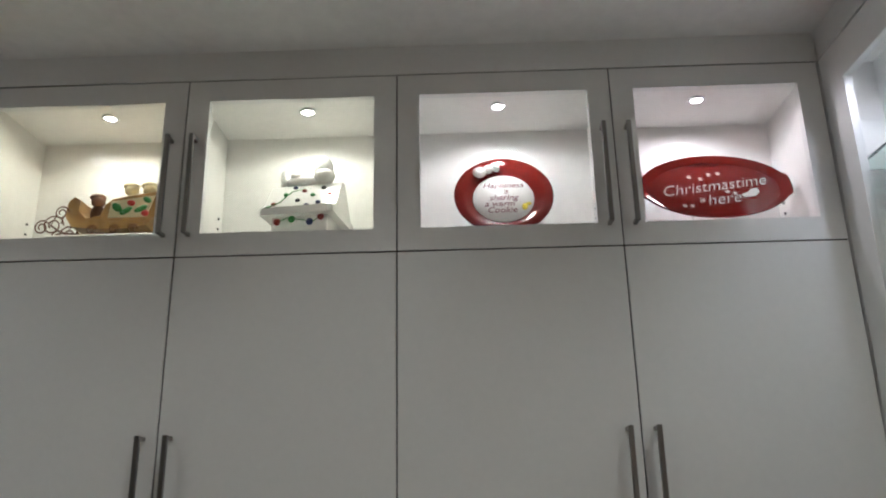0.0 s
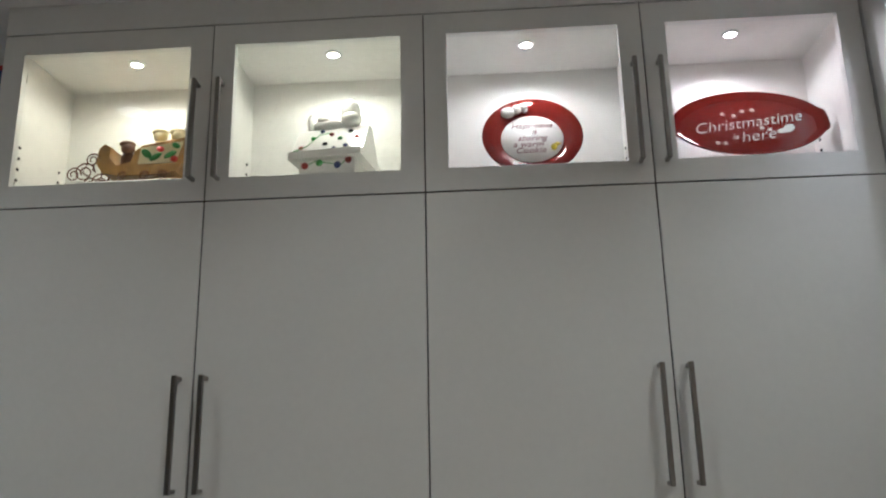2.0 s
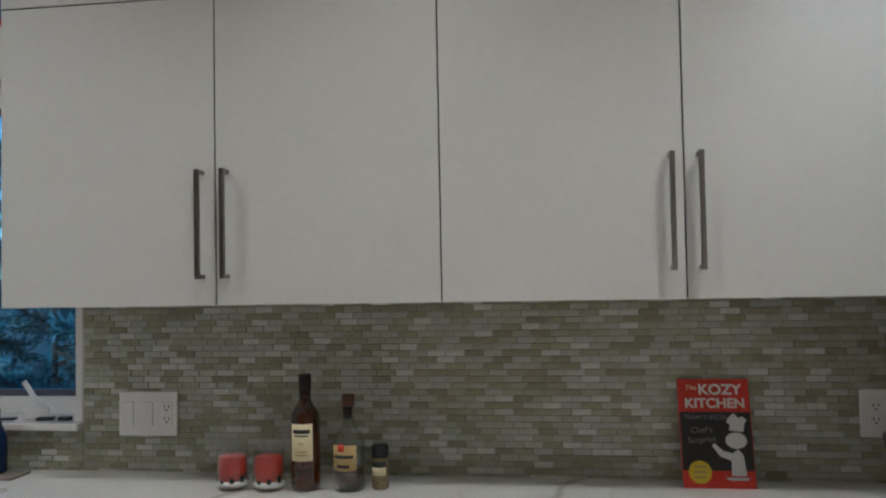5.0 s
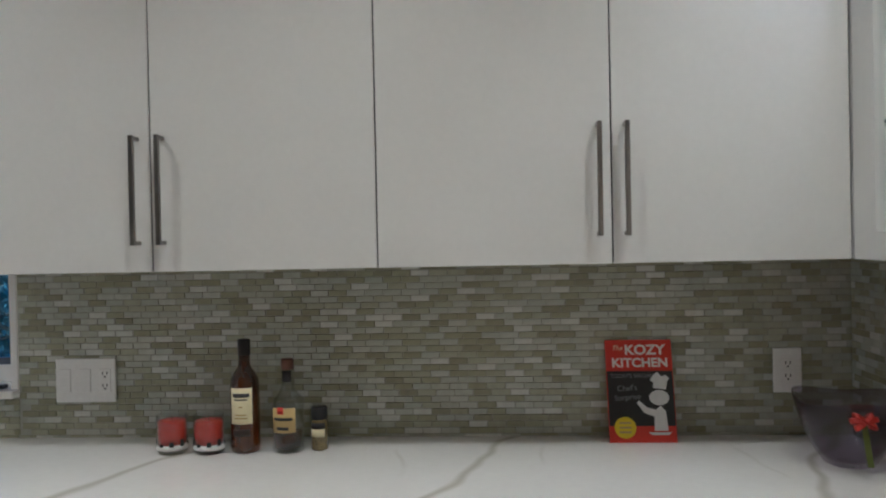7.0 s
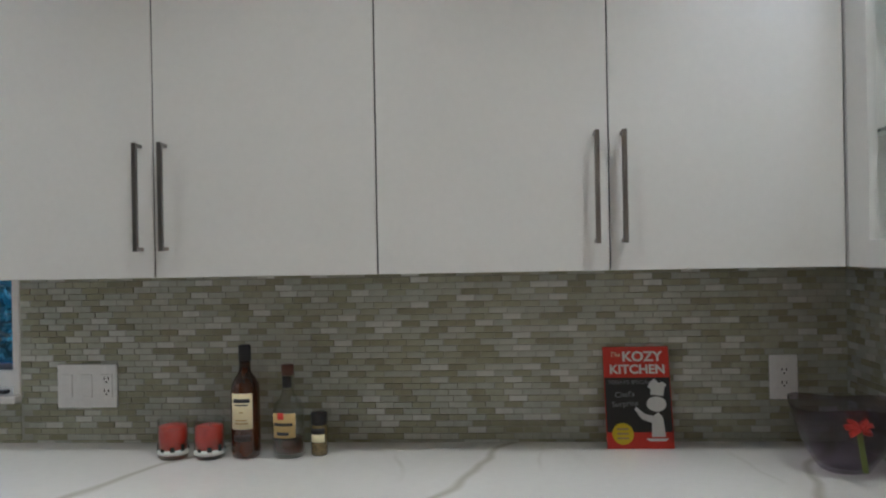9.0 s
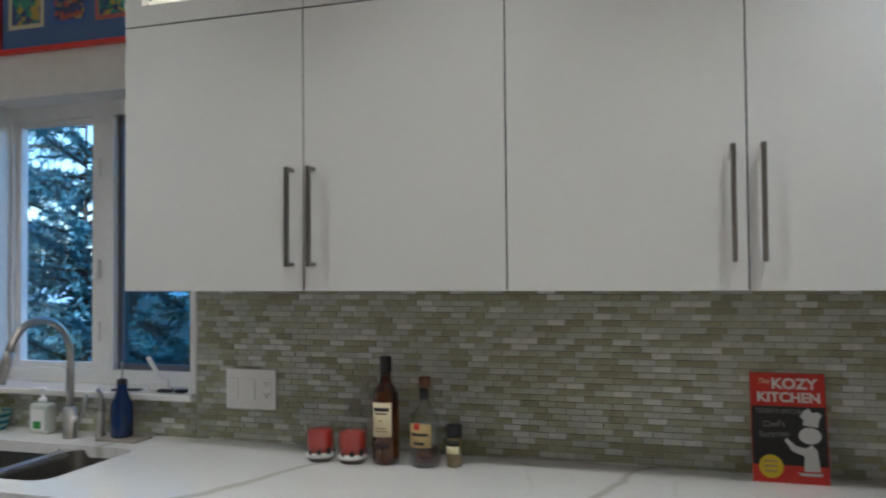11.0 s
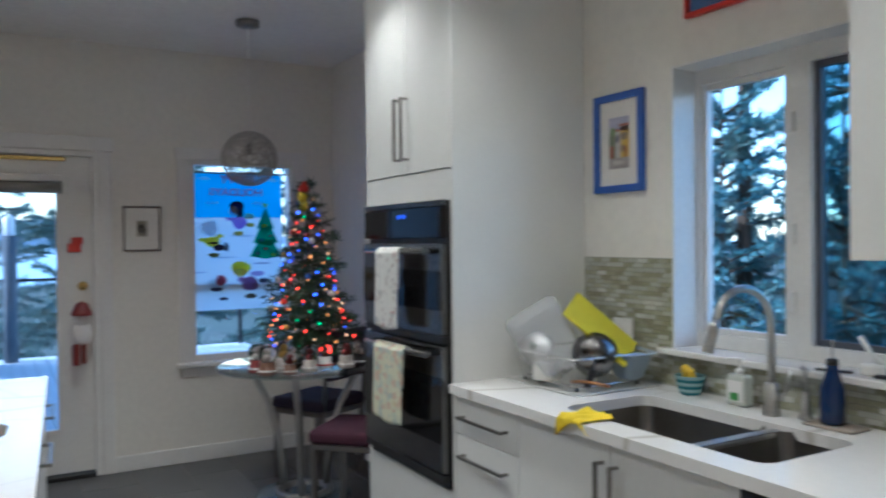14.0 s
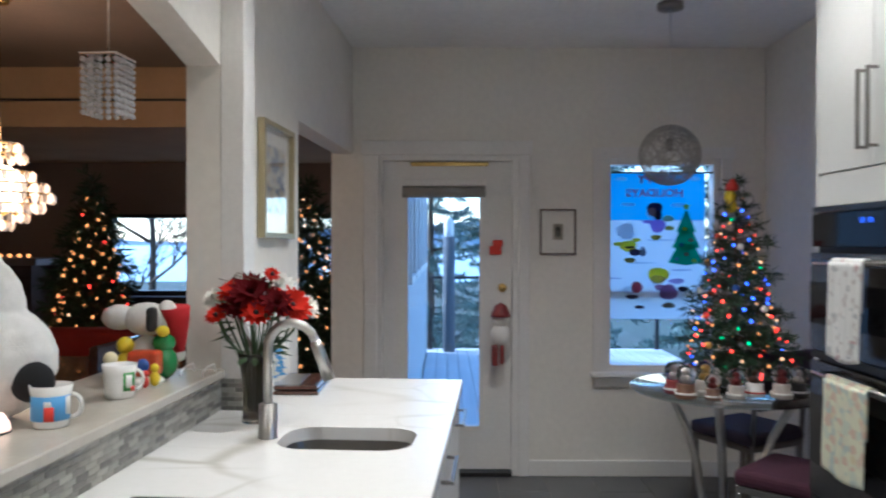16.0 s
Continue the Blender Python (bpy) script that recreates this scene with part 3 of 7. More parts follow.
# base cabinets under the north counter
def base_unit(x0, x1, kind):
    u = thing("base_cabinet", "white base cabinet with drawers under the counter" if kind == "drawers" else "white base cabinet with two doors under the counter", "cabinet", group="base cabinets")
    part("body", box(x0 + 0.001, x1 - 0.001, BASE_Y + 0.022, WALL_Y - 0.004, 0.1, 0.66 if kind == "sink" else 0.872), M_CAB, u)
    part("plinth", box(x0 + 0.001, x1 - 0.001, BASE_Y + 0.07, BASE_Y + 0.09, 0.0, 0.099), M_CAB, u)
    if kind == "drawers":
        for lo, hi in ((0.73, 0.868), (0.424, 0.726), (0.105, 0.42)):
            d = part("drawer_front", box(x0 + 0.002, x1 - 0.002, BASE_Y, BASE_Y + 0.02, lo, hi, 0.0012), M_CAB, u)
            hz = hi - 0.07
            handle(d, (x0 + 0.06, BASE_Y, hz), (x1 - 0.06, BASE_Y, hz), (0, -0.03, 0))
    else:
        mid = (x0 + x1) / 2
        for p, q, hx in ((x0, mid, mid - 0.03), (mid, x1, mid + 0.03)):
            d = part("door", box(p + 0.002, q - 0.002, BASE_Y, BASE_Y + 0.02, 0.105, 0.868, 0.0012), M_CAB, u)
            handle(d, (hx, BASE_Y, 0.562), (hx, BASE_Y, 0.819), (0, -0.03, 0))


base_unit(-2.715, -2.31, "drawers")
base_unit(-2.31, -1.43, "sink")
dw = thing("dishwasher", "stainless steel dishwasher under the counter", "dishwasher")
part("body", box(-1.428, -0.832, BASE_Y + 0.02, WALL_Y - 0.01, 0.1, 0.85), M_DARK, dw)
part("door", box(-1.427, -0.833, BASE_Y - 0.012, BASE_Y + 0.02, 0.11, 0.80, 0.004), M_STEEL, dw)
part("control_panel", box(-1.427, -0.833, BASE_Y - 0.008, BASE_Y + 0.02, 0.803, 0.868, 0.003), M_DARK, dw)
base_unit(-0.83, -0.0, "doors")
base_unit(0.0, 0.95, "doors")

# tall oven cabinet
oc = thing("oven_cabinet", "tall white oven cabinet reaching the ceiling", "cabinet")
part("side_panel", box(-2.737, -2.717, BASE_Y, WALL_Y - 0.004, 0, CEIL - 0.001), M_CAB, oc)
part("side_panel", box(-3.49, -3.47, BASE_Y, WALL_Y - 0.004, 0, CEIL - 0.001), M_CAB, oc)
part("body", box(-3.469, -2.738, BASE_Y + 0.022, WALL_Y - 0.004, 0.0, CEIL - 0.002), M_CAB, oc)
for p, q, hx in ((-3.468, -3.104, -3.135), (-3.100, -2.739, -3.075)):
    d = part("door", box(p, q, BASE_Y, BASE_Y + 0.02, 1.722, CEIL - 0.01, 0.0012), M_CAB, oc)
    handle(d, (hx, BASE_Y, 1.775), (hx, BASE_Y, 2.035), (0, -0.034, 0))
part("panel", box(-3.468, -2.739, BASE_Y + 0.001, BASE_Y + 0.02, 1.602, 1.714), M_CAB, oc)
part("drawer_front", box(-3.468, -2.739, BASE_Y, BASE_Y + 0.02, 0.1, 0.495, 0.0012), M_CAB, oc)
ov = thing("double_oven", "black glass and stainless steel double wall oven", "oven")
OX0, OX1 = -3.452, -2.752
part("frame", box(OX0, OX1, BASE_Y - 0.004, BASE_Y + 0.0215, 0.50, 1.598), M_DARK, ov)
cp = part("control_panel", box(OX0, OX1, BASE_Y - 0.03, BASE_Y - 0.005, 1.455, 1.575, 0.003), M_BLACK, ov)
part("top_trim", box(OX0, OX1, BASE_Y - 0.03, BASE_Y - 0.005, 1.577, 1.60, 0.003), M_OVEN, ov)
M_DIGIT = glow("blue_digits", (0.05, 0.15, 1.0), 0.3)
for k in (0, 1, 3, 4):
    part("clock_digit", box(-3.12 + k * 0.016, -3.112 + k * 0.016, BASE_Y - 0.0312, BASE_Y - 0.0302, 1.535, 1.552), M_DIGIT, cp)
for z0, z1 in ((1.085, 1.435), (0.56, 1.045)):
    d = part("oven_door", box(OX0, OX1, BASE_Y - 0.035, BASE_Y - 0.006, z0, z1, 0.004), M_OVEN, ov)
    part("window", box(OX0 + 0.002, OX1 - 0.002, BASE_Y - 0.038, BASE_Y - 0.0355, z0 + (0.095 if z1 > 1.2 else 0.115), z1 - (0.105 if z1 > 1.2 else 0.12), 0.001), M_BLACK, d, "black oven window")
    hd = part("handle", tube([(OX0 + 0.13, BASE_Y - 0.085, z1 - 0.03), (OX1 - 0.03, BASE_Y - 0.085, z1 - 0.03)], 0.012, 14), M_OVEN, d)
    for hx in (OX0 + 0.15, OX1 - 0.05):
        part("bracket", tube([(hx, BASE_Y - 0.084, z1 - 0.03), (hx, BASE_Y - 0.036, z1 - 0.03)], 0.009, 10), M_OVEN, hd)
    part("bottom_strip", box(OX0, OX1, BASE_Y - 0.03, BASE_Y - 0.006, z0 - 0.03, z0 - 0.004), M_DARK, ov)
# island with bar, in its own line
isl = thing("island", "white kitchen island cabinet under a quartz top", "island", ISL)
part("body", box(0.03, 2.70, -0.765, -0.03, 0.1, 0.70), M_CAB, isl)
part("rail", boxes((0.03, 2.70, -0.055, -0.03, 0.70, 0.875), (0.03, 0.05, -0.765, -0.055, 0.70, 0.875), (2.68, 2.70, -0.765, -0.055, 0.70, 0.875)), M_CAB, isl)
part("plinth", box(0.07, 2.66, -0.765, -0.09, 0.0, 0.099), M_CAB, isl)
for k in range(4):
    a = 0.035 + k * 0.666
    d = part("door", box(a + 0.002, a + 0.664, -0.0295, -0.010, 0.105, 0.87, 0.0012), M_CAB, isl)
    handle(d, (a + 0.10, -0.010, 0.82), (a + 0.36, -0.010, 0.82), (0, 0.03, 0))
IS = rounded(0.845, 1.10, -0.468, -0.09, 0.085, 10)
single("island_countertop", slab_with_hole(0, 2.74, -0.7685, 0.0, 0.876, 0.914, IS), M_QUARTZ, "white quartz island worktop with grey veins", "countertop", ISL)
ps = thing("prep_sink", "small oval stainless steel sink in the island", "sink", ISL)
part("bowl", basin(0.84, 1.105, -0.473, -0.085, 0.9, 0.17, 0.085), M_SINK, ps)
ck = thing("cooktop", "black glass induction cooktop set in the island", "cooktop", ISL)
part("glass_top", box(1.54, 2.31, -0.634, -0.115, 0.9145, 0.921, 0.002), M_BLACK, ck)
for a, b in ((1.532, 1.5395), (2.3105, 2.318)):
    part("trim", box(a, b, -0.64, -0.11, 0.9142, 0.923), M_STEEL, ck)
single("bar_top", box(0.642, 2.80, -1.13, -0.752, 1.0205, 1.05, 0.004), mat("bar_quartz", (0.50, 0.47, 0.41), 0.25, var=0.06, scale=5), "beige quartz bar top on the low wall", "countertop", ISL)

# far door
dr = thing("door_1", "white glazed door to the deck, closed", "door", kind="structure")
DX = -5.585
part("door_frame", boxes((DX + 0.0, -5.494, -0.60, -0.568, 0, 2.02), (DX, -5.494, 0.252, 0.29, 0, 2.02), (DX, -5.494, -0.568, 0.252, 1.99, 2.02)), M_TRIM, dr)
part("casing", boxes((-5.4985, -5.476, -0.685, -0.60, 0, 2.02, 0.004), (-5.4985, -5.476, 0.29, 0.36, 0, 2.02, 0.004), (-5.4985, -5.472, -0.70, 0.375, 2.0205, 2.11, 0.004)), M_TRIM, dr)
leaf = part("door_leaf", boxes((DX, DX + 0.045, -0.566, -0.412, 0.03, 1.988), (DX, DX + 0.045, 0.050, 0.250, 0.03, 1.988), (DX, DX + 0.045, -0.412, 0.050, 0.03, 0.30), (DX, DX + 0.045, -0.412, 0.050, 1.80, 1.988)), M_TRIM, dr)
g = part("pane", box(DX + 0.018, DX + 0.026, -0.412, 0.050, 0.30, 1.80), M_PANE, leaf)
g.visible_shadow = False
part("glazing_bead", boxes((DX + 0.045, DX + 0.053, -0.43, -0.408, 0.282, 1.818), (DX + 0.045, DX + 0.053, 0.046, 0.068, 0.282, 1.818), (DX + 0.045, DX + 0.053, -0.408, 0.046, 0.282, 0.304), (DX + 0.045, DX + 0.053, -0.408, 0.046, 1.796, 1.818)), M_TRIM, leaf)
part("threshold", box(DX - 0.03, -5.47, -0.566, 0.25, 0.0, 0.025), M_DARK, dr)
part("deadbolt", lathe([(0, 0), (0.028, 0), (0.028, 0.012), (0.015, 0.02), (0, 0.02)], 20, m=pose(DX + 0.045, 0.192, 1.185, 0, 90, 0)), M_BRASS, leaf, "brass deadbolt")
part("knob", lathe([(0, 0), (0.03, 0), (0.03, 0.008), (0.011, 0.012), (0.011, 0.035), (0.027, 0.045), (0.029, 0.06), (0.02, 0.072), (0, 0.074)], 20, m=pose(DX + 0.045, 0.192, 0.99, 0, 90, 0)), M_BRASS, leaf, "brass door knob")
part("closer_bar", boxes((-5.53, -5.505, -0.39, 0.10, 1.955, 1.98, 0.004),), M_BRASS, dr, "brass bar over the door")
sh = thing("roller_shade", "grey fabric shade rolled up at the top of the door", "blind")
part("fabric_roll", tube([(DX + 0.082, -0.44, 1.79), (DX + 0.082, 0.08, 1.79)], 0.035, 16), mat("shade_fabric", (0.30, 0.29, 0.27), 0.9, var=0.15, bump=0.3), sh)
part("headrail", box(DX + 0.054, DX + 0.10, -0.445, 0.085, 1.827, 1.87, 0.004), M_TRIM, sh)

# far window
fw = thing("window_2", "white sash window beside the deck door", "window", kind="structure")
part("window_frame", boxes((-5.59, -5.50, 0.83, 0.87, 0.66, 2.0), (-5.59, -5.50, 1.52, 1.56, 0.66, 2.0), (-5.59, -5.50, 0.87, 1.52, 1.965, 2.0), (-5.59, -5.50, 0.87, 1.52, 0.66, 0.70), (-5.575, -5.535, 0.87, 1.52, 1.13, 1.17)), M_TRIM, fw)
part("casing", boxes((-5.4985, -5.478, 0.76, 0.83, 0.66, 2.0), (-5.4985, -5.478, 1.56, 1.63, 0.66, 2.0), (-5.4985, -5.474, 0.75, 1.64, 2.0005, 2.07)), M_TRIM, fw)
part("window_sill", box(-5.499, -5.43, 0.74, 1.65, 0.63, 0.659, 0.006), M_TRIM, fw)
part("apron", box(-5.499, -5.478, 0.77, 1.62, 0.565, 0.629, 0.003), M_TRIM, fw)
for lo, hi in ((0.70, 1.13), (1.17, 1.965)):
    g = part("pane", box(-5.558, -5.553, 0.87, 1.52, lo, hi), M_PANE, fw)
    g.visible_shadow = False
structure("baseboard_west", boxes((-5.4985, -5.482, 0.361, WALL_Y, 0, 0.10, 0.003),), M_TRIM, "white painted baseboard", "baseboard")
structure("baseboard_north", boxes((-5.48, -3.49, WALL_Y - 0.017, WALL_Y - 0.001, 0, 0.10, 0.003),), M_TRIM, "white painted baseboard", "baseboard")

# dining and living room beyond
# Dark wall and ceiling colours hold the dimness of the room.
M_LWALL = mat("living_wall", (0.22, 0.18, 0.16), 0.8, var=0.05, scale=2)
M_LCEIL = mat("living_ceiling_shade", (0.20, 0.15, 0.12), 0.85, var=0.06, scale=2)
structure("floor_living", box(-8.7, 1.1, -7.5, -1.05, -0.13, -0.002), M_WOOD, "brown wooden living room floor", "floor")
structure("ceiling_living", box(-8.7, 1.1, -7.5, -1.101, CEIL + 0.002, CEIL + 0.1), M_LCEIL, "living room ceiling with its shade put into a dark paint", "ceiling")
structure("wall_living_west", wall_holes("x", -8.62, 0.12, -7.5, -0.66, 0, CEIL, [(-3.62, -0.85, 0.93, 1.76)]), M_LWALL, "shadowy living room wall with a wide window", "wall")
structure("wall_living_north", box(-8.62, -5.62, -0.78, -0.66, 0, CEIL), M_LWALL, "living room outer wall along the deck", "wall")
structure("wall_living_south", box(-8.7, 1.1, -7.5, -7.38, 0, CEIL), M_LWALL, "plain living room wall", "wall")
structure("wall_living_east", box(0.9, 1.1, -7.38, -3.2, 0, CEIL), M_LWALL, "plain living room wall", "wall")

# recessed lamps: those at x -3.9 and y -1.6 are unseen, added fill
for x, y, p in ((-3.2, 0.90, 12), (-2.31, 0.92, 13), (-1.33, 0.88, 11), (-0.345, 0.88, 11), (0.64, 0.86, 13), (-3.9, 0.15, 28), (-3.0, -0.35, 16), (-2.0, -0.35, 16), (-0.7, -1.6, 46), (0.4, -1.6, 46)):
    rl = thing("recessed_light", "round recessed ceiling light, switched on, some added unseen as fill", "light", pose(x, y, CEIL), group="recessed lights")
    part("rim", lathe([(0.05, -0.0005), (0.07, -0.0005), (0.068, -0.006), (0.052, -0.006), (0.05, -0.001)]), M_WHITE, rl)
    part("lens", lathe([(0, -0.003), (0.0495, -0.003), (0.0495, -0.001), (0, -0.001)]), glow("downlight_glow", (1.0, 0.865, 0.675), 6), rl)
    lamp("SPOT", "downlight_beam", pose(x, y, CEIL - 0.012), p, (1.0, 0.865, 0.675), 0.05, 122, 1.0)

# ground outside
structure("ground", box(-160, 600, -600, 900, -6.2, -6.0), mat("forest_floor", (0.04, 0.06, 0.05), 0.95, var=0.3, scale=0.05), "dark forested ground far below", "ground")
# ---- things on the north counter ----
def wall_plate(name, x0, x1, z0, z1, gangs, m=None, label="white plastic wall plate with switches and an outlet"):
    t = thing(name, label, "outlet", m)
    part("cover", box(x0, x1, WALL_Y - 0.016, WALL_Y - 0.0075, z0, z1, 0.003, 2), M_WHITE, t)
    w = (x1 - x0) / len(gangs)
    for i, g in enumerate(gangs):
        cx, cz = x0 + w * (i + 0.5), (z0 + z1) / 2
        ins = part("rocker" if g == "s" else "receptacle", box(cx - 0.0165, cx + 0.0165, WALL_Y - 0.019, WALL_Y - 0.0162, cz - 0.033, cz + 0.033, 0.001), M_WHITE, t)
        if g == "o":
            for dz in (-0.017, 0.017):
                for dx in (-0.006, 0.006):
                    part("slot", box(cx + dx - 0.0012, cx + dx + 0.0012, WALL_Y - 0.0196, WALL_Y - 0.0191, cz + dz, cz + dz + 0.008), M_DARK, ins)
                part("slot", lathe([(0, 0), (0.0025, 0), (0.0025, 0.0006), (0, 0.0006)], 10, m=pose(cx, WALL_Y - 0.019, cz + dz - 0.006, 90)), M_DARK, ins)
    return t


wall_plate("wall_plate", -1.232, -1.057, 1.013, 1.137, "sso")
wall_plate("wall_outlet", 0.747, 0.821, 1.026, 1.145, "o", label="white plastic wall outlet on the mosaic tiles")
wall_plate("wall_outlet", -2.535, -2.43, 1.04, 1.138, "s", label="white plastic wall switch behind the dish rack")

M_CLEAR = pane_glass("clear_glass", (0.96, 0.97, 0.96), 0.05)
M_AMBER = mat("whiskey", (0.055, 0.013, 0.002), 0.08, var=0.05, coat=0.6)
M_LABEL = mat("cream_label", (0.80, 0.72, 0.46), 0.6, var=0.04)
M_TAN = mat("tan_label", (0.50, 0.36, 0.14), 0.6, var=0.08)
M_INK = mat("black_ink", (0.02, 0.02, 0.02), 0.6, var=0.02)
CZ = 0.9115


def curved_patch(r, z0, z1, a0, a1, n=14, t=0.0006):
    """A label that follows a round body."""
    bm = bmesh.new()
    vs = [[bm.verts.new((rr * math.cos(radians(a0 + (a1 - a0) * i / n)), rr * math.sin(radians(a0 + (a1 - a0) * i / n)), z)) for i in range(n + 1)] for rr, z in ((r, z0), (r + t, z0), (r + t, z1), (r, z1))]
    for j in range(4):
        for i in range(n):
            bm.faces.new((vs[j][i], vs[j][i + 1], vs[(j + 1) % 4][i + 1], vs[(j + 1) % 4][i])).smooth = True
    bmesh.ops.recalc_face_normals(bm, faces=bm.faces)
    return bm


for x in (-0.835, -0.737):
    t = thing("candle_glass", "red candle in a round glass with black printed marks", "candle", pose(x + 0.002, 1.676, CZ), group="candle glasses")
    part("glass", lathe([(0, 0), (0.033, 0), (0.037, 0.004), (0.039, 0.05), (0.0385, 0.1), (0.0365, 0.1), (0.037, 0.05), (0.035, 0.016), (0, 0.014)], 32), M_CLEAR, t)
    part("wax", lathe([(0, 0.0165), (0.0345, 0.018), (0.0362, 0.05), (0.0358, 0.084), (0, 0.083)], 32), mat("red_wax", (0.55, 0.03, 0.015), 0.35, var=0.06), t)
    part("snow_band", curved_patch(0.0388, 0.012, 0.026, 0, 360, 32), M_WHITE, t)
    for k in range(9):
        a = k * 40 + 10
        part("print", curved_patch(0.0392, 0.022, 0.030 + 0.005 * (k % 3), a - 8, a + 8, 4), M_INK, t)
    part("wick", tube([(0, 0, 0.083), (0.001, 0, 0.094)], 0.001, 6), M_INK, t)

# tall amber bottle
t = thing("whiskey_bottle", "tall amber whiskey bottle with a cream label and black cap", "bottle", pose(-0.642, 1.69, CZ) @ Matrix.Scale(1.03, 4))
part("body", lathe([(0, 0.004), (0.03, 0), (0.0355, 0.004), (0.0365, 0.02), (0.0362, 0.165), (0.034, 0.185), (0.026, 0.2), (0.017, 0.212), (0.0145, 0.222), (0.0142, 0.245), (0, 0.245)], 36), M_AMBER, t)
part("cap", lathe([(0, 0.243), (0.0155, 0.243), (0.0158, 0.246), (0.0155, 0.281), (0.014, 0.283), (0, 0.283)], 28), M_DARK, t)
lb = part("label", curved_patch(0.0367, 0.075, 0.165, -135, -45), M_LABEL, t, "cream paper label")
for z, w, c in ((0.146, 34, M_INK), (0.136, 26, M_INK), (0.118, 8, M_TAN), (0.098, 22, M_TAN), (0.09, 26, M_TAN)):
    part("print", curved_patch(0.0374, z - (0.004 if w == 34 else 0.0018), z + 0.004 * (w == 34) + 0.0018, -90 - w, -90 + w, 8, 0.0003), c, lb)
part("foot_label", curved_patch(0.0367, 0.045, 0.062, -125, -55), mat("dark_label", (0.03, 0.015, 0.01), 0.5), t)

t = thing("rum_bottle", "part-empty clear rum bottle with a tan label", "bottle", pose(-0.529, 1.692, CZ))
part("body", lathe([(0, 0.004), (0.036, 0), (0.041, 0.005), (0.0415, 0.02), (0.041, 0.115), (0.037, 0.138), (0.024, 0.152), (0.0155, 0.165), (0.0138, 0.18), (0.0145, 0.218), (0.0115, 0.218), (0.011, 0.18), (0.021, 0.152), (0.034, 0.136), (0.038, 0.112), (0.038, 0.012), (0, 0.01)], 36), M_CLEAR, t)
part("rum", lathe([(0, 0.0105), (0.0376, 0.0125), (0.0376, 0.05), (0, 0.05)], 32), M_AMBER, t)
part("cap", lathe([(0, 0.212), (0.0165, 0.212), (0.0165, 0.236), (0.015, 0.239), (0, 0.239)], 26), mat("brown_cap", (0.12, 0.04, 0.02), 0.4), t)
part("neck_label", curved_patch(0.0149, 0.18, 0.21, -140, -40, 8), M_INK, t)
lb = part("label", curved_patch(0.0418, 0.055, 0.118, -140, -50), M_TAN, t, "tan paper label")
part("emblem", curved_patch(0.0425, 0.103, 0.121, -115, -92, 6), M_REDP, lb)
for z, w in ((0.09, 36), (0.066, 22)):
    part("print", curved_patch(0.0425, z - 0.004, z + 0.004, -97 - w, -97 + w, 8, 0.0003), M_INK, lb)

t = thing("spice_jar", "small glass spice jar with a black lid", "jar", pose(-0.451, 1.706, CZ))
part("body", lathe([(0, 0.002), (0.02, 0), (0.022, 0.004), (0.022, 0.07), (0.018, 0.08), (0, 0.08)], 26), mat("spice", (0.16, 0.12, 0.05), 0.15, var=0.35, scale=120, coat=0.5), t)
part("lid", lathe([(0, 0.08), (0.021, 0.08), (0.0215, 0.084), (0.0215, 0.108), (0.02, 0.111), (0, 0.111)], 26), M_DARK, t)
part("label", curved_patch(0.0223, 0.036, 0.056, -140, -40, 8), M_LABEL, t)
part("label", curved_patch(0.0223, 0.058, 0.072, -140, -40, 8), M_INK, t)

# tin sign leaning on the tiles
SG = pose(0.392, 1.757, CZ, 0, 0, 0) @ pose(0, 0, 0, -14, 0, 0)
sg = thing("tin_sign", "red and black kitchen tin sign leaning against the tiles", "sign", SG)
SW, SH = 0.0875, 0.268
part("plate", box(-SW, SW, 0, 0.003, 0, SH, 0.001), M_REDP, sg)
part("board", box(-SW + 0.002, SW - 0.002, -0.0006, -0.0001, 0.042, 0.185), mat("blackboard_print", (0.025, 0.025, 0.025), 0.55, var=0.1), sg)
UP = pose(0, 0, 0, 90, 0, 0)
letters("lettering", "KOZY", 0.036, M_PAPER, sg, pose(0.016, -0.0008, 0.240) @ UP, wide=1.08, bold=0.03, label="white block letters")
letters("lettering", "KITCHEN", 0.033, M_PAPER, sg, pose(0.002, -0.0008, 0.206) @ UP, wide=1.06, bold=0.03, label="white block letters")
letters("lettering", "The", 0.018, M_LABEL, sg, pose(-0.056, -0.0008, 0.246) @ UP, shear=0.3)
letters("lettering", "TODAY'S SPECIAL", 0.0155, mat("grey_chalk", (0.25, 0.25, 0.24), 0.8), sg, pose(-0.022, -0.001, 0.172) @ UP, wide=0.9)
letters("lettering", "Chef's", 0.021, bpy.data.materials["grey_chalk"], sg, pose(-0.035, -0.001, 0.140) @ pose(0, 0, 0, 90, 0, 0) @ pose(0, 0, 0, 0, 0, 4))
letters("lettering", "Surprise", 0.021, bpy.data.materials["grey_chalk"], sg, pose(-0.035, -0.001, 0.116) @ pose(0, 0, 0, 90, 0, 0) @ pose(0, 0, 0, 0, 0, 4))
part("badge", prism([(0.028 * math.cos(a * math.pi / 14) - 0.045, 0.028 * math.sin(a * math.pi / 14) + 0.038) for a in range(28)], 0.0006, "y", -0.0014), M_YELLOW, sg, "yellow round badge")
for dz in (0.012, 0, -0.012):
    part("badge_print", box(-0.06, -0.03, -0.0019, -0.0015, 0.036 + dz, 0.041 + dz), M_TAN, sg)
M_CHALK = mat("white_print", (0.72, 0.72, 0.70), 0.6)
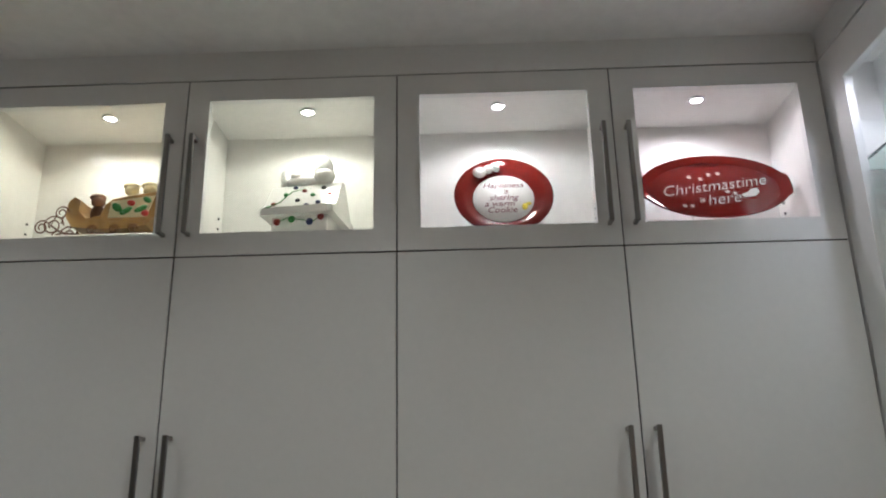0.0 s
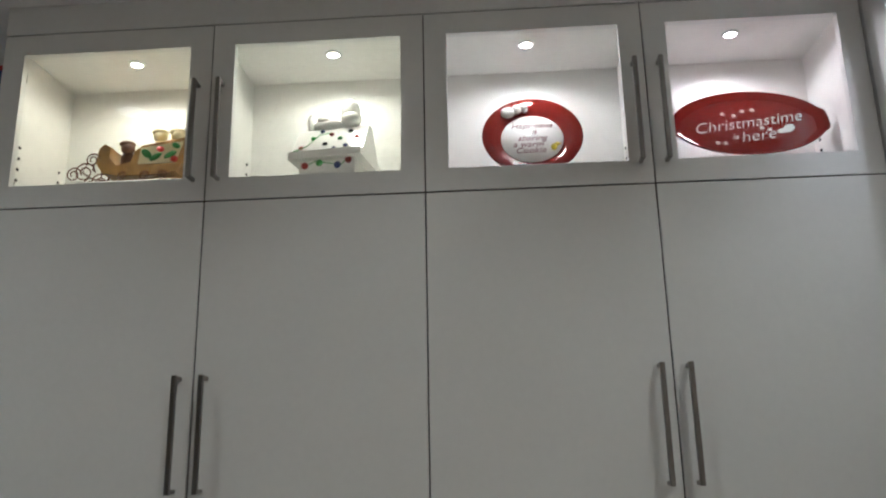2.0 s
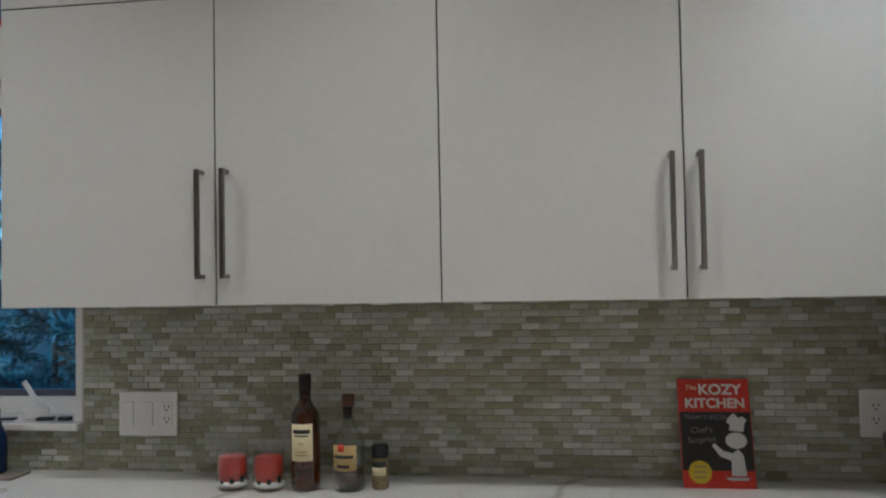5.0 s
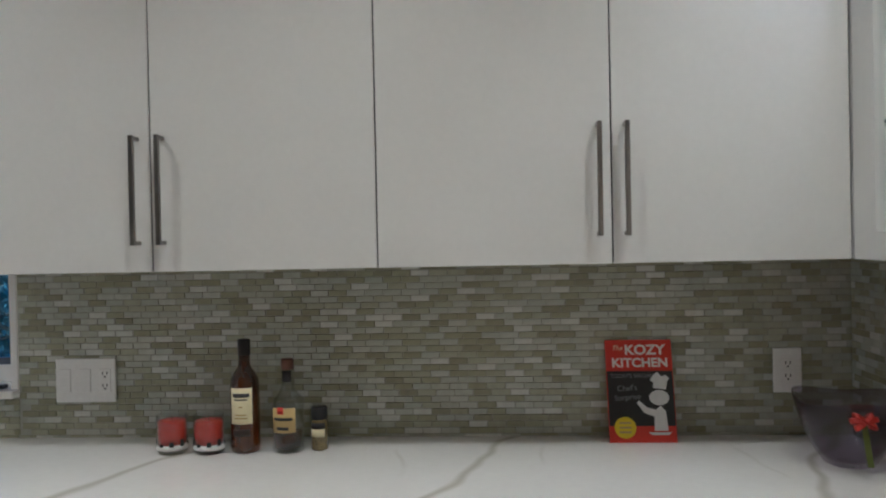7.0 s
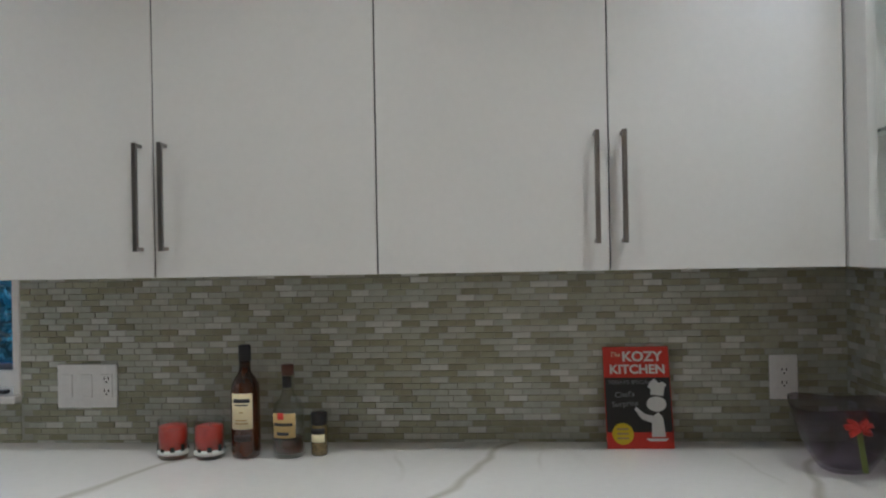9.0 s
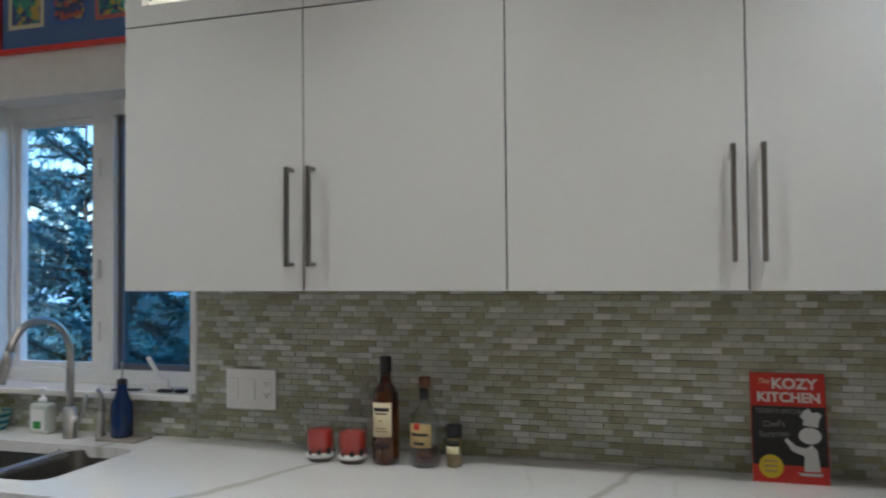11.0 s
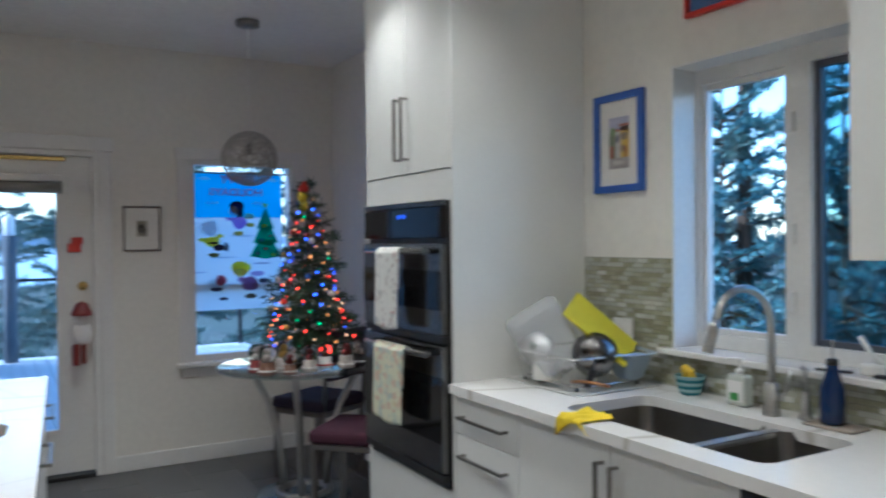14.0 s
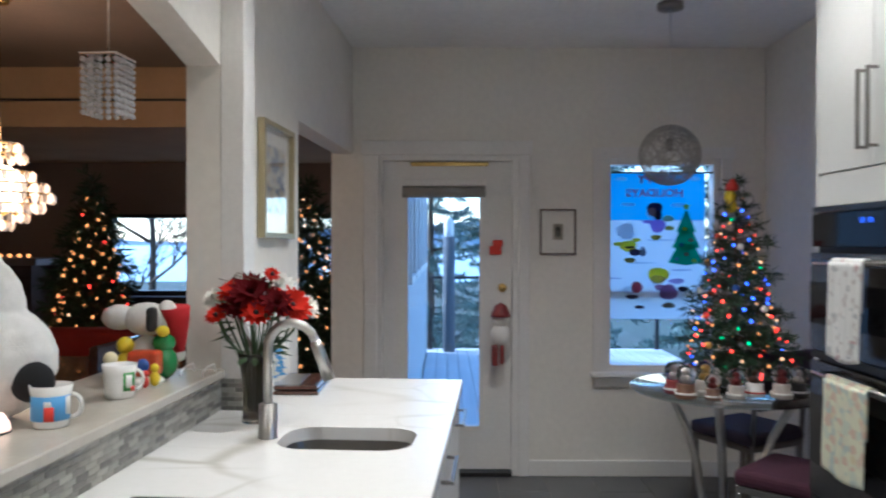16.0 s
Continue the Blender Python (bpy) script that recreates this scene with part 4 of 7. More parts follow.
for ol in (
        [(0.032, 0.140), (0.066, 0.136), (0.070, 0.156), (0.076, 0.166), (0.066, 0.174), (0.056, 0.170), (0.046, 0.182), (0.034, 0.174), (0.026, 0.160), (0.034, 0.154)],
        [(0.047 + 0.026 * math.cos(a * math.pi / 10), 0.115 + 0.02 * math.sin(a * math.pi / 10)) for a in range(20)],
        [(0.030, 0.030), (0.066, 0.030), (0.062, 0.080), (0.050, 0.094), (0.036, 0.084), (0.014, 0.090), (-0.006, 0.108), (-0.012, 0.102), (0.006, 0.076), (0.032, 0.066)],
        [(0.014, 0.026), (0.074, 0.026), (0.066, 0.019), (0.024, 0.019)]):
    part("picture", prism(ol, 0.0006, "y", -0.0018), M_CHALK, sg)

# glass bowl with a bow
bw = thing("glass_bowl", "large smoky glass bowl with a wavy rim and a red bow", "bowl", pose(0.826, 1.565, CZ) @ Matrix.Scale(0.91, 4))
bm = bmesh.new()
prof = [(0.0, 0.004), (0.05, 0.0), (0.062, 0.006), (0.085, 0.04), (0.108, 0.085), (0.126, 0.13), (0.138, 0.172), (0.135, 0.173), (0.122, 0.13), (0.104, 0.087), (0.08, 0.044), (0.056, 0.014), (0, 0.012)]
lathe(prof, 48, bm)
for v in bm.verts:
    a = math.atan2(v.co.y, v.co.x)
    k = max(0.0, v.co.z - 0.06) / 0.11
    v.co.z += 0.007 * k * math.sin(3 * a + 0.6)
    s = 1 + 0.05 * k * math.sin(3 * a + 2)
    v.co.x *= s
    v.co.y *= s
part("body", bm, pane_glass("smoky_glass", (0.74, 0.71, 0.76), 0.03), bw)
bm = bmesh.new()
for ang, L_ in ((8, 0.036), (38, 0.030), (-28, 0.030), (172, 0.036), (142, 0.030), (208, 0.030)):
    c_, s_ = math.cos(radians(ang)), math.sin(radians(ang))
    for w in (-0.004, 0.0, 0.004):
        tube([(L_ * (0.5 - 0.5 * math.cos(q)) * c_, -0.010 * math.sin(q) + w * 0.3, L_ * (0.5 - 0.5 * math.cos(q)) * s_ + w) for q in [k * math.pi / 5 for k in range(11)]], 0.0028, 6, bm)
ball(bm, (0, -0.006, 0), (0.008, 0.007, 0.008), 10)
b = part("bow", bm, mat("red_ribbon", (0.38, 0.02, 0.012), 0.45, var=0.15), bw, "red ribbon bow")
b.matrix_basis = pose(-0.02, -0.130, 0.136, -20, 0, 12)
b = part("ribbon", boxes((-0.008, 0.008, -0.003, 0.0, -0.1, 0.005, 0.001),), mat("olive_ribbon", (0.10, 0.12, 0.03), 0.5), bw, "green ribbon tail")
b.matrix_basis = pose(-0.02, -0.126, 0.128, -26, 0, 12) @ pose(0, 0, 0, 0, 9, 0)

# ---- sink surroundings ----
def gooseneck(name, label, m, reach, top, head, r=0.0115, turn=0.0, base_r=0.024, cat="faucet"):
    t = thing(name, label, cat, m)
    rr = reach / 2
    pts = [(0, 0, 0.09), (0, 0, top - rr - 0.02)] + [(-(rr - rr * math.cos(radians(a))), 0, top - rr + rr * math.sin(radians(a))) for a in range(0, 166, 11)]
    e = Vector(pts[-1])
    d = (e - Vector(pts[-2])).normalized()
    part("spout", tube(pts, r, 16), M_STEEL, t)
    part("spray_head", tube([e, e + d * 0.02, e + d * head], r * 1.18, 16, taper=1.15), M_STEEL, t)
    part("base", lathe([(0, 0), (base_r, 0), (base_r, 0.004), (base_r * 0.92, 0.008), (base_r * 0.92, 0.095), (r * 1.2, 0.1), (0, 0.1)], 28), M_STEEL, t)
    lv = part("lever", tube([(0, 0, 0.06), (0, -base_r - 0.012, 0.06)], 0.011, 12), M_STEEL, t)
    part("grip", tube([(0, -base_r - 0.012, 0.06), (0.01, -base_r - 0.02, 0.085), (0.015, -base_r - 0.028, 0.14)], 0.0055, 10), M_STEEL, lv)
    return t


gooseneck("kitchen_faucet", "brushed steel pull-down kitchen faucet behind the sink", pose(-1.745, 1.73, CZ, 0, 0, 88), 0.235, 0.385, 0.095)
t = thing("striped_bowl", "small teal striped bowl on the counter", "bowl", pose(-2.10, 1.775, CZ))
for i in range(6):
    z0, z1 = i * 0.011, (i + 1) * 0.011
    part("band", lathe([(0.032 + 0.02 * (z0 / 0.066) ** 0.6, z0), (0.032 + 0.02 * (z1 / 0.066) ** 0.6, z1), (0.027 + 0.02 * (z1 / 0.066) ** 0.6, z1), (0.027 + 0.02 * (z0 / 0.066) ** 0.6, z0), (0.032 + 0.02 * (z0 / 0.066) ** 0.6, z0)], 28), mat("teal_glaze", (0.03, 0.14, 0.17), 0.25) if i % 2 == 0 else mat("pale_teal_glaze", (0.22, 0.36, 0.36), 0.25), t)
part("foot", lathe([(0, 0.001), (0.031, 0.001), (0.031, 0.006), (0, 0.006)], 24), M_CERAM, t)
single("sponge", box(-0.042, 0.042, -0.014, 0.014, 0, 0.06, 0.008, 2), mat("yellow_sponge", (0.75, 0.52, 0.03), 0.9, var=0.15, bump=0.8, bscale=300), "yellow sponge standing in the striped bowl", "sponge", pose(-2.097, 1.775, CZ + 0.035, 14, 6, -30))
t = thing("soap_bottle", "clear hand soap bottle with a white pump", "bottle", pose(-1.893, 1.77, CZ))
part("body", box(-0.04, 0.04, -0.022, 0.022, 0, 0.1, 0.012, 3), mat("clear_soap", (0.62, 0.66, 0.6), 0.1, var=0.03, coat=0.6), t)
part("label", box(-0.028, 0.028, -0.0232, -0.0222, 0.015, 0.08), M_WHITE, t)
part("label_print", box(-0.018, 0.014, -0.0242, -0.0234, 0.018, 0.042), M_GREENP, t)
part("pump", lathe([(0, 0.1), (0.013, 0.1), (0.013, 0.115), (0.005, 0.117), (0.005, 0.14), (0.01, 0.142), (0.01, 0.15), (0, 0.151)], 18), M_WHITE, t)
part("nozzle", tube([(0, 0, 0.146), (-0.03, -0.012, 0.146), (-0.036, -0.014, 0.139)], 0.004, 8), M_WHITE, t)
t = thing("blue_bottle", "cobalt blue glass soap bottle with a steel pump", "bottle", pose(-1.566, 1.755, CZ + 0.009))
part("body", lathe([(0, 0.002), (0.03, 0), (0.034, 0.006), (0.035, 0.06), (0.033, 0.1), (0.022, 0.13), (0.016, 0.15), (0.016, 0.165), (0, 0.165)], 30), mat("cobalt_glass", (0.003, 0.022, 0.10), 0.12, var=0.05, coat=0.2), t)
part("collar", lathe([(0, 0.165), (0.017, 0.165), (0.016, 0.18), (0.006, 0.184), (0, 0.184)], 20), M_DARK, t)
part("pump", tube([(0, 0, 0.18), (0, 0, 0.225), (0.004, -0.005, 0.234), (0.03, -0.04, 0.236)], 0.0032, 8), M_STEEL, t)
single("soap_tray", box(-0.075, 0.075, -0.045, 0.045, 0, 0.008, 0.003), mat("stone_tray", (0.30, 0.26, 0.22), 0.5, var=0.15), "small brown stone tray under the blue bottle", "tray", pose(-1.555, 1.752, CZ))
t = thing("side_sprayer", "short steel soap dispenser beside the faucet", "dispenser", pose(-1.66, 1.77, CZ))
part("base", lathe([(0, 0), (0.02, 0), (0.018, 0.01), (0.012, 0.02), (0.011, 0.08), (0, 0.082)], 20), M_STEEL, t)
part("spout", tube([(0, 0, 0.08), (0, 0, 0.14), (-0.004, -0.012, 0.155)], 0.006, 10), M_STEEL, t)

# sill clutter
for x, w, hgt in ((-1.62, 0.10, 0.006), (-1.47, 0.05, 0.010), (-1.41, 0.035, 0.012)):
    single("dark_tool", box(-w / 2, w / 2, -0.012, 0.012, 0, hgt, 0.003, 2), M_DARK, "small dark tool lying on the window sill", "tool", pose(x, 1.845, 1.0505, 0, 0, random.uniform(-20, 20)), group="tools on the sill")
t = thing("scrub_brush", "white plastic scrub brush lying on the window sill", "brush", pose(-1.52, 1.875, 1.0505, 0, 0, 20))
part("head", box(-0.035, 0.035, -0.016, 0.016, 0.0, 0.032, 0.008, 2), M_WHITE, t)
part("grip", tube([(0.03, 0, 0.026), (0.0, 0.0, 0.05), (-0.035, 0, 0.11)], 0.008, 10), M_WHITE, t)

# yellow cloth over the counter edge
bm = bmesh.new()
N = 22
grid = []
for i in range(N + 1):
    row = []
    for j in range(N + 1):
        u, v = i / N, j / N
        s = v * 0.23
        x = -0.065 + 0.15 * u + 0.02 * math.sin(5 * v + 2 * u) + 0.03 * (v - 0.5)
        wob = 0.007 * math.sin(9 * u + 4 * v) + 0.006 * math.sin(17 * u - 6 * v)
        if s < 0.14:
            y, z = 0.14 - s, 0.010 + abs(wob) * 1.1 + 0.006 * math.sin(3 * u + 1)
        else:
            d = s - 0.14
            y, z = -0.006 - 0.3 * abs(wob) - 0.004, 0.010 - d * (0.5 + 0.4 * math.sin(4 * u + 2.2))
        row.append(bm.verts.new((x, y, z)))
    grid.append(row)
for i in range(N):
    for j in range(N):
        bm.faces.new((grid[i][j], grid[i + 1][j], grid[i + 1][j + 1], grid[i][j + 1])).smooth = True
cl = single("cloth", bm, mat("yellow_cloth", (0.80, 0.60, 0.01), 0.85, var=0.08, bump=0.5, bscale=500), "crumpled yellow cleaning cloth over the counter edge", "cloth", pose(-2.01, BASE_Y - 0.028, CZ) @ Matrix.Scale(0.78, 4))
md = cl.modifiers.new("thick", "SOLIDIFY")
md.thickness = 0.003

# dish rack with dishes
RK = pose(-2.47, 1.60, CZ, 0, 0, 0)
rk = thing("dish_rack", "chrome wire dish rack on the counter", "dish rack", RK)
wire = 0.0028


def ring(z, a, b):
    return [(x, y, z) for x, y in rounded(-a, a, -b, b, 0.03, 4)]


for z, a, b in ((0.02, 0.16, 0.15), (0.12, 0.18, 0.17)):
    p = ring(z, a, b)
    part("rail", tube(p + p[:2], wire * 1.4, 8), M_CHROME, rk)
for k in range(11):
    x = -0.15 + 0.03 * k
    part("wire", tube([(x * 1.12, -0.17, 0.12), (x, -0.15, 0.02), (x, 0.15, 0.02), (x * 1.12, 0.17, 0.12)], wire * 0.7, 6), M_CHROME, rk)
for sx in (-1, 1):
    for y in (-0.08, 0.0, 0.08):
        part("wire", tube([(sx * 0.16, y, 0.02), (sx * 0.18, y * 1.1, 0.12)], wire * 0.7, 6), M_CHROME, rk)
for sx in (-0.15, 0.15):
    for sy in (-0.14, 0.14):
        part("foot", tube([(sx, sy, 0.0), (sx, sy, 0.02)], 0.006, 8), M_DARK, rk)
M_FROST = cloudy("cloudy_plastic", (0.66, 0.68, 0.71), 0.68, 0.04)


def CAMV(x, y, z, along, across, lean, flat=False):
    """A pose set by how a piece leans: along and across as (sideways, up), tipped back by lean radians."""
    side, back, up = Vector((0.62, 0.78, 0)), Vector((-0.78, 0.62, -0.05)), Vector((0, 0, 1))
    a = (side * along[0] + up * along[1]).normalized()
    c = (side * across[0] + up * across[1]).normalized()
    c = (c * math.cos(lean) + back * math.sin(lean)).normalized()
    n = a.cross(c).normalized()
    if n.dot(back) < 0 and not flat:
        c, n = -c, -n
    c = n.cross(a)
    m = Matrix((a, c, n)).transposed().to_4x4()
    m.translation = (x, y, z)
    return m


def tub(w, d, h, t=0.003):
    bm = bmesh.new()
    loops = []
    for ins, z in ((0.028, 0.0), (0.02, 0.006), (0.0, h), (-0.008, h), (-0.008, h - 0.006), (0.003, h - 0.006), (0.022, 0.01), (0.03, 0.005)):
        loops.append([bm.verts.new((a, b, z)) for a, b in rounded(-w / 2 + ins, w / 2 - ins, -d / 2 + ins, d / 2 - ins, 0.03, 5)])
    for a, b in zip(loops, loops[1:]):
        for i in range(len(a)):
            bm.faces.new((a[i], a[(i + 1) % len(a)], b[(i + 1) % len(a)], b[i])).smooth = True
    bm.faces.new(loops[0][::-1])
    bm.faces.new(loops[-1])
    bmesh.ops.recalc_face_normals(bm, faces=bm.faces)
    return bm


single("plastic_container", tub(0.265, 0.20, 0.10), M_FROST, "large cloudy plastic food container tipped up to dry", "container", CAMV(-2.437, 1.448, 1.084, (0.5, -0.86), (0.93, 0.36), 0.25))
single("plastic_box", tub(0.12, 0.14, 0.1), mat("pale_blue_plastic", (0.42, 0.50, 0.58), 0.3, var=0.05), "pale blue plastic box in the dish rack", "container", pose(-2.34, 1.72, CZ + 0.028, 0, 6, 0))
single("white_cup", lathe([(0, 0.0), (0.045, 0), (0.052, 0.01), (0.055, 0.065), (0.051, 0.065), (0.046, 0.012), (0, 0.008)], 28), M_CERAM, "white bowl upside down in the dish rack", "bowl", pose(-2.50, 1.47, CZ + 0.09, 180, 0, 0))
single("steel_strainer", lathe([(0.0, 0.0), (0.03, 0.004), (0.06, 0.022), (0.078, 0.05), (0.085, 0.08), (0.088, 0.08), (0.081, 0.047), (0.062, 0.017), (0.03, -0.001), (0, -0.005)], 32), M_OVEN, "shiny steel strainer leaning in the dish rack", "strainer", pose(-2.308, 1.532, 1.014, -76, 0, 50) @ Matrix.Scale(0.95, 4))
single("black_ladle", tube([(0, 0, 0.0), (0.012, 0.01, 0.05), (0.02, 0.02, 0.10)], 0.013, 10, taper=0.7), M_DARK, "short black plastic ladle standing in the rack", "ladle", pose(-2.31, 1.50, CZ + 0.02))
ld = thing("pan_lid", "steel pan lid with a black knob leaning in the dish rack", "lid", pose(-2.61, 1.50, 1.03, 58, 0, 30) @ Matrix.Scale(0.8, 4))
part("lid_disc", lathe([(0, 0.016), (0.03, 0.014), (0.07, 0.006), (0.088, 0.0), (0.088, -0.004), (0, 0.01)], 30), M_STEEL, ld)
part("knob", lathe([(0, 0.042), (0.014, 0.04), (0.016, 0.032), (0.008, 0.024), (0.008, 0.014), (0, 0.014)], 18), M_DARK, ld)
bm = box(-0.145, 0.145, -0.09, 0.09, -0.006, 0.006, 0.005, 2)
single("cutting_board", bm, mat("yellow_board", (0.62, 0.55, 0.02), 0.45, var=0.08), "yellow plastic cutting board leaning in the rack", "cutting board", CAMV(-2.388, 1.630, 1.117, (0.75, -0.66), (0.66, 0.75), 1.05, True))
single("wooden_spoon", tube([(0, 0, 0), (0.05, 0.02, 0.004), (0.14, 0.05, 0.0)], 0.006, 8), M_WOOD, "wooden spoon lying in front of the dish rack", "spoon", pose(-2.36, 1.47, CZ + 0.034))
single("drain_mat", box(-0.21, 0.21, -0.19, 0.19, 0, 0.005, 0.002), mat("clear_mat", (0.5, 0.5, 0.48), 0.3, var=0.08), "grey drip tray under the dish rack", "tray", pose(-2.47, 1.6, CZ - 0.0002))

# pictures on the north wall
def picture(name, label, w, h, m, frame_m, mat_m, art, fw=0.03, depth=0.02, mw=0.06):
    """Framed picture, its back on the plane y = 0, facing -y."""
    t = thing(name, label, "picture", m)
    for nm, b in (("frame_side", (-w / 2, -w / 2 + fw, -depth, 0, -h / 2, h / 2, 0.002)), ("frame_side", (w / 2 - fw, w / 2, -depth, 0, -h / 2, h / 2, 0.002)), ("frame_top", (-w / 2 + fw, w / 2 - fw, -depth, 0, h / 2 - fw, h / 2, 0.002)), ("frame_bottom", (-w / 2 + fw, w / 2 - fw, -depth, 0, -h / 2, -h / 2 + fw, 0.002))):
        part(nm, box(*b), frame_m, t)
    part("mount", box(-w / 2 + fw, w / 2 - fw, -0.008, -0.004, -h / 2 + fw, h / 2 - fw), mat_m, t)
    for (a, b, c, d), am in art:
        part("print", box(a, b, -0.0095, -0.0082, c, d), am, t)
    g = part("glazing", box(-w / 2 + fw, w / 2 - fw, -0.014, -0.0125, -h / 2 + fw, h / 2 - fw), M_PANE, t)
    return t


def blotch(name, cols, scale):
    """A printed picture of mixed colours."""
    m = bpy.data.materials.new(name)
    m.use_nodes = True
    nt = m.node_tree
    tc, v = nt.nodes.new("ShaderNodeTexCoord"), nt.nodes.new("ShaderNodeTexVoronoi")
    v.inputs["Scale"].default_value = scale
    r = nt.nodes.new("ShaderNodeValToRGB")
    r.color_ramp.interpolation = "CONSTANT"
    while len(r.color_ramp.elements) < len(cols):
        r.color_ramp.elements.new(0.5)
    for i, c in enumerate(cols):
        r.color_ramp.elements[i].position, r.color_ramp.elements[i].color = i / len(cols), (*c, 1)
    nt.links.new(tc.outputs["Object"], v.inputs[0])
    nt.links.new(v.outputs["Color"], r.inputs[0])
    b = nt.nodes["Principled BSDF"]
    b.inputs["Roughness"].default_value = 0.6
    nt.links.new(r.outputs[0], b.inputs["Base Color"])
    return m


M_ART2 = blotch("green_blue_print", ((0.02, 0.25, 0.16), (0.02, 0.05, 0.2), (0.05, 0.35, 0.2), (0.6, 0.4, 0.05), (0.02, 0.12, 0.18)), 60)
M_ART3 = blotch("dark_blue_print", ((0.01, 0.03, 0.14), (0.02, 0.06, 0.2), (0.5, 0.08, 0.05), (0.01, 0.03, 0.12), (0.6, 0.35, 0.05)), 60)
M_ART4 = blotch("pale_print", ((0.35, 0.36, 0.42), (0.55, 0.5, 0.4), (0.2, 0.25, 0.38), (0.6, 0.6, 0.55), (0.5, 0.3, 0.15)), 40)
def ink(r, g, b):
    return mat("print_ink", (r, g, b), 0.6, var=0.15, scale=40)


STREET = [((-0.055, 0.055, 0.045, 0.10), ink(0.42, 0.42, 0.55)), ((-0.055, 0.055, -0.1, -0.058), ink(0.40, 0.36, 0.36)), ((-0.055, -0.018, -0.058, 0.045), ink(0.16, 0.20, 0.12)), ((-0.018, 0.008, -0.058, 0.045), ink(0.55, 0.52, 0.5)), ((0.008, 0.055, -0.058, 0.062), ink(0.62, 0.42, 0.06))]
bp = picture("blue_framed_picture", "small colourful print in a bright blue frame", 0.272, 0.385, pose(-2.50, WALL_Y - 0.001, 1.818), M_BLUE, M_PAPER, STREET, 0.028, 0.022)
M_NIGHT, M_ROOF = ink(0.06, 0.07, 0.16), ink(0.35, 0.10, 0.06)
for x0, x1, z0, z1, m_ in ((0.014, 0.024, 0.01, 0.035, M_NIGHT), (0.032, 0.042, 0.01, 0.035, M_NIGHT), (0.014, 0.024, -0.035, -0.01, M_NIGHT), (0.032, 0.042, -0.058, -0.015, M_ROOF), (-0.012, 0.0, 0.0, 0.03, M_NIGHT), (-0.05, -0.03, -0.058, -0.01, M_ROOF), (-0.045, -0.02, 0.03, 0.06, ink(0.2, 0.3, 0.12)), (0.004, 0.055, 0.062, 0.072, M_ROOF), (-0.018, 0.008, 0.045, 0.053, M_ROOF), (-0.03, 0.02, -0.085, -0.07, ink(0.55, 0.53, 0.5))):
    part("print_detail", box(x0, x1, -0.0108, -0.0096, z0, z1), m_, bp)
M_BLUEM = mat("blue_mount", (0.06, 0.15, 0.38), 0.55, var=0.08)
pc = picture("red_framed_picture", "large picture of several prints in a red frame", 0.78, 0.50, pose(-1.766, WALL_Y - 0.001, 2.46), M_REDP, M_BLUEM, [((-0.33 + i * 0.185, -0.33 + i * 0.185 + 0.125, -0.15, 0.17), (M_ART2, M_ART3, M_ART2, M_ART3, M_ART2)[i]) for i in range(4)], 0.016, 0.025)
for i in range(4):
    a = -0.33 + i * 0.185
    part("inner_mount", boxes((a - 0.014, a, -0.0105, -0.0082, -0.164, 0.184), (a + 0.125, a + 0.139, -0.0105, -0.0082, -0.164, 0.184), (a, a + 0.125, -0.0105, -0.0082, -0.164, -0.15), (a, a + 0.125, -0.0105, -0.0082, 0.17, 0.184)), (M_LABEL, M_BLUE, mat("coral_mount", (0.55, 0.12, 0.1), 0.6))[i % 3], pc)


# towels on the oven
def towel(label, x0, x1, ztop, zbot, m, prints):
    bm = bmesh.new()
    n, k = 16, 30
    y0 = BASE_Y - 0.085
    g = []
    for i in range(n + 1):
        u = i / n
        row = []
        for j in range(k + 1):
            v = j / k
            w = 0.006 * math.sin(14 * u) * min(1, 2 * v + 0.2) + 0.004 * math.sin(23 * u + 1)
            if j < 6:
                a = radians(180 - 180 * j / 6)
                y, z = y0 - 0.016 * math.cos(a) * -1, ztop + 0.016 * math.sin(a)
                y = y0 + 0.016 * -math.cos(a) * -1
            else:
                y, z = y0 - 0.016 - abs(w), ztop - (v - 0.2) / 0.8 * (ztop - zbot) * (1 + 0.05 * math.sin(3 * u))
            if j == 0:
                z = ztop - 0.15
            row.append(bm.verts.new((x0 + (x1 - x0) * u + 0.006 * math.sin(5 * v), y + (0.002 if j < 6 else 0), z)))
        g.append(row)
    for i in range(n):
        for j in range(k):
            bm.faces.new((g[i][j], g[i + 1][j], g[i + 1][j + 1], g[i][j + 1])).smooth = True
    ob = single("dish_towel", bm, m, label, "towel", group="dish towels")
    md = ob.modifiers.new("thick", "SOLIDIFY")
    md.thickness = 0.003
    return ob


towel("white dish towel with a dark print over the oven handle", -3.18, -2.98, 1.405, 1.10, blotch("white_towel_print", ((0.72, 0.71, 0.69),) * 5 + ((0.52, 0.48, 0.47),) + ((0.7, 0.7, 0.68),) * 4 + ((0.45, 0.45, 0.46), (0.5, 0.36, 0.36)), 60), 0)
towel("cream dish towel with a colourful print over the oven handle", -3.21, -2.95, 1.015, 0.72, blotch("cream_towel_print", ((0.66, 0.66, 0.5),) * 4 + ((0.55, 0.6, 0.5), (0.6, 0.46, 0.36), (0.62, 0.62, 0.48), (0.45, 0.52, 0.48), (0.66, 0.64, 0.5), (0.62, 0.55, 0.36)), 44), 0)
# ---- inside the display cabinets ----
SHZ = ZM + 0.0195
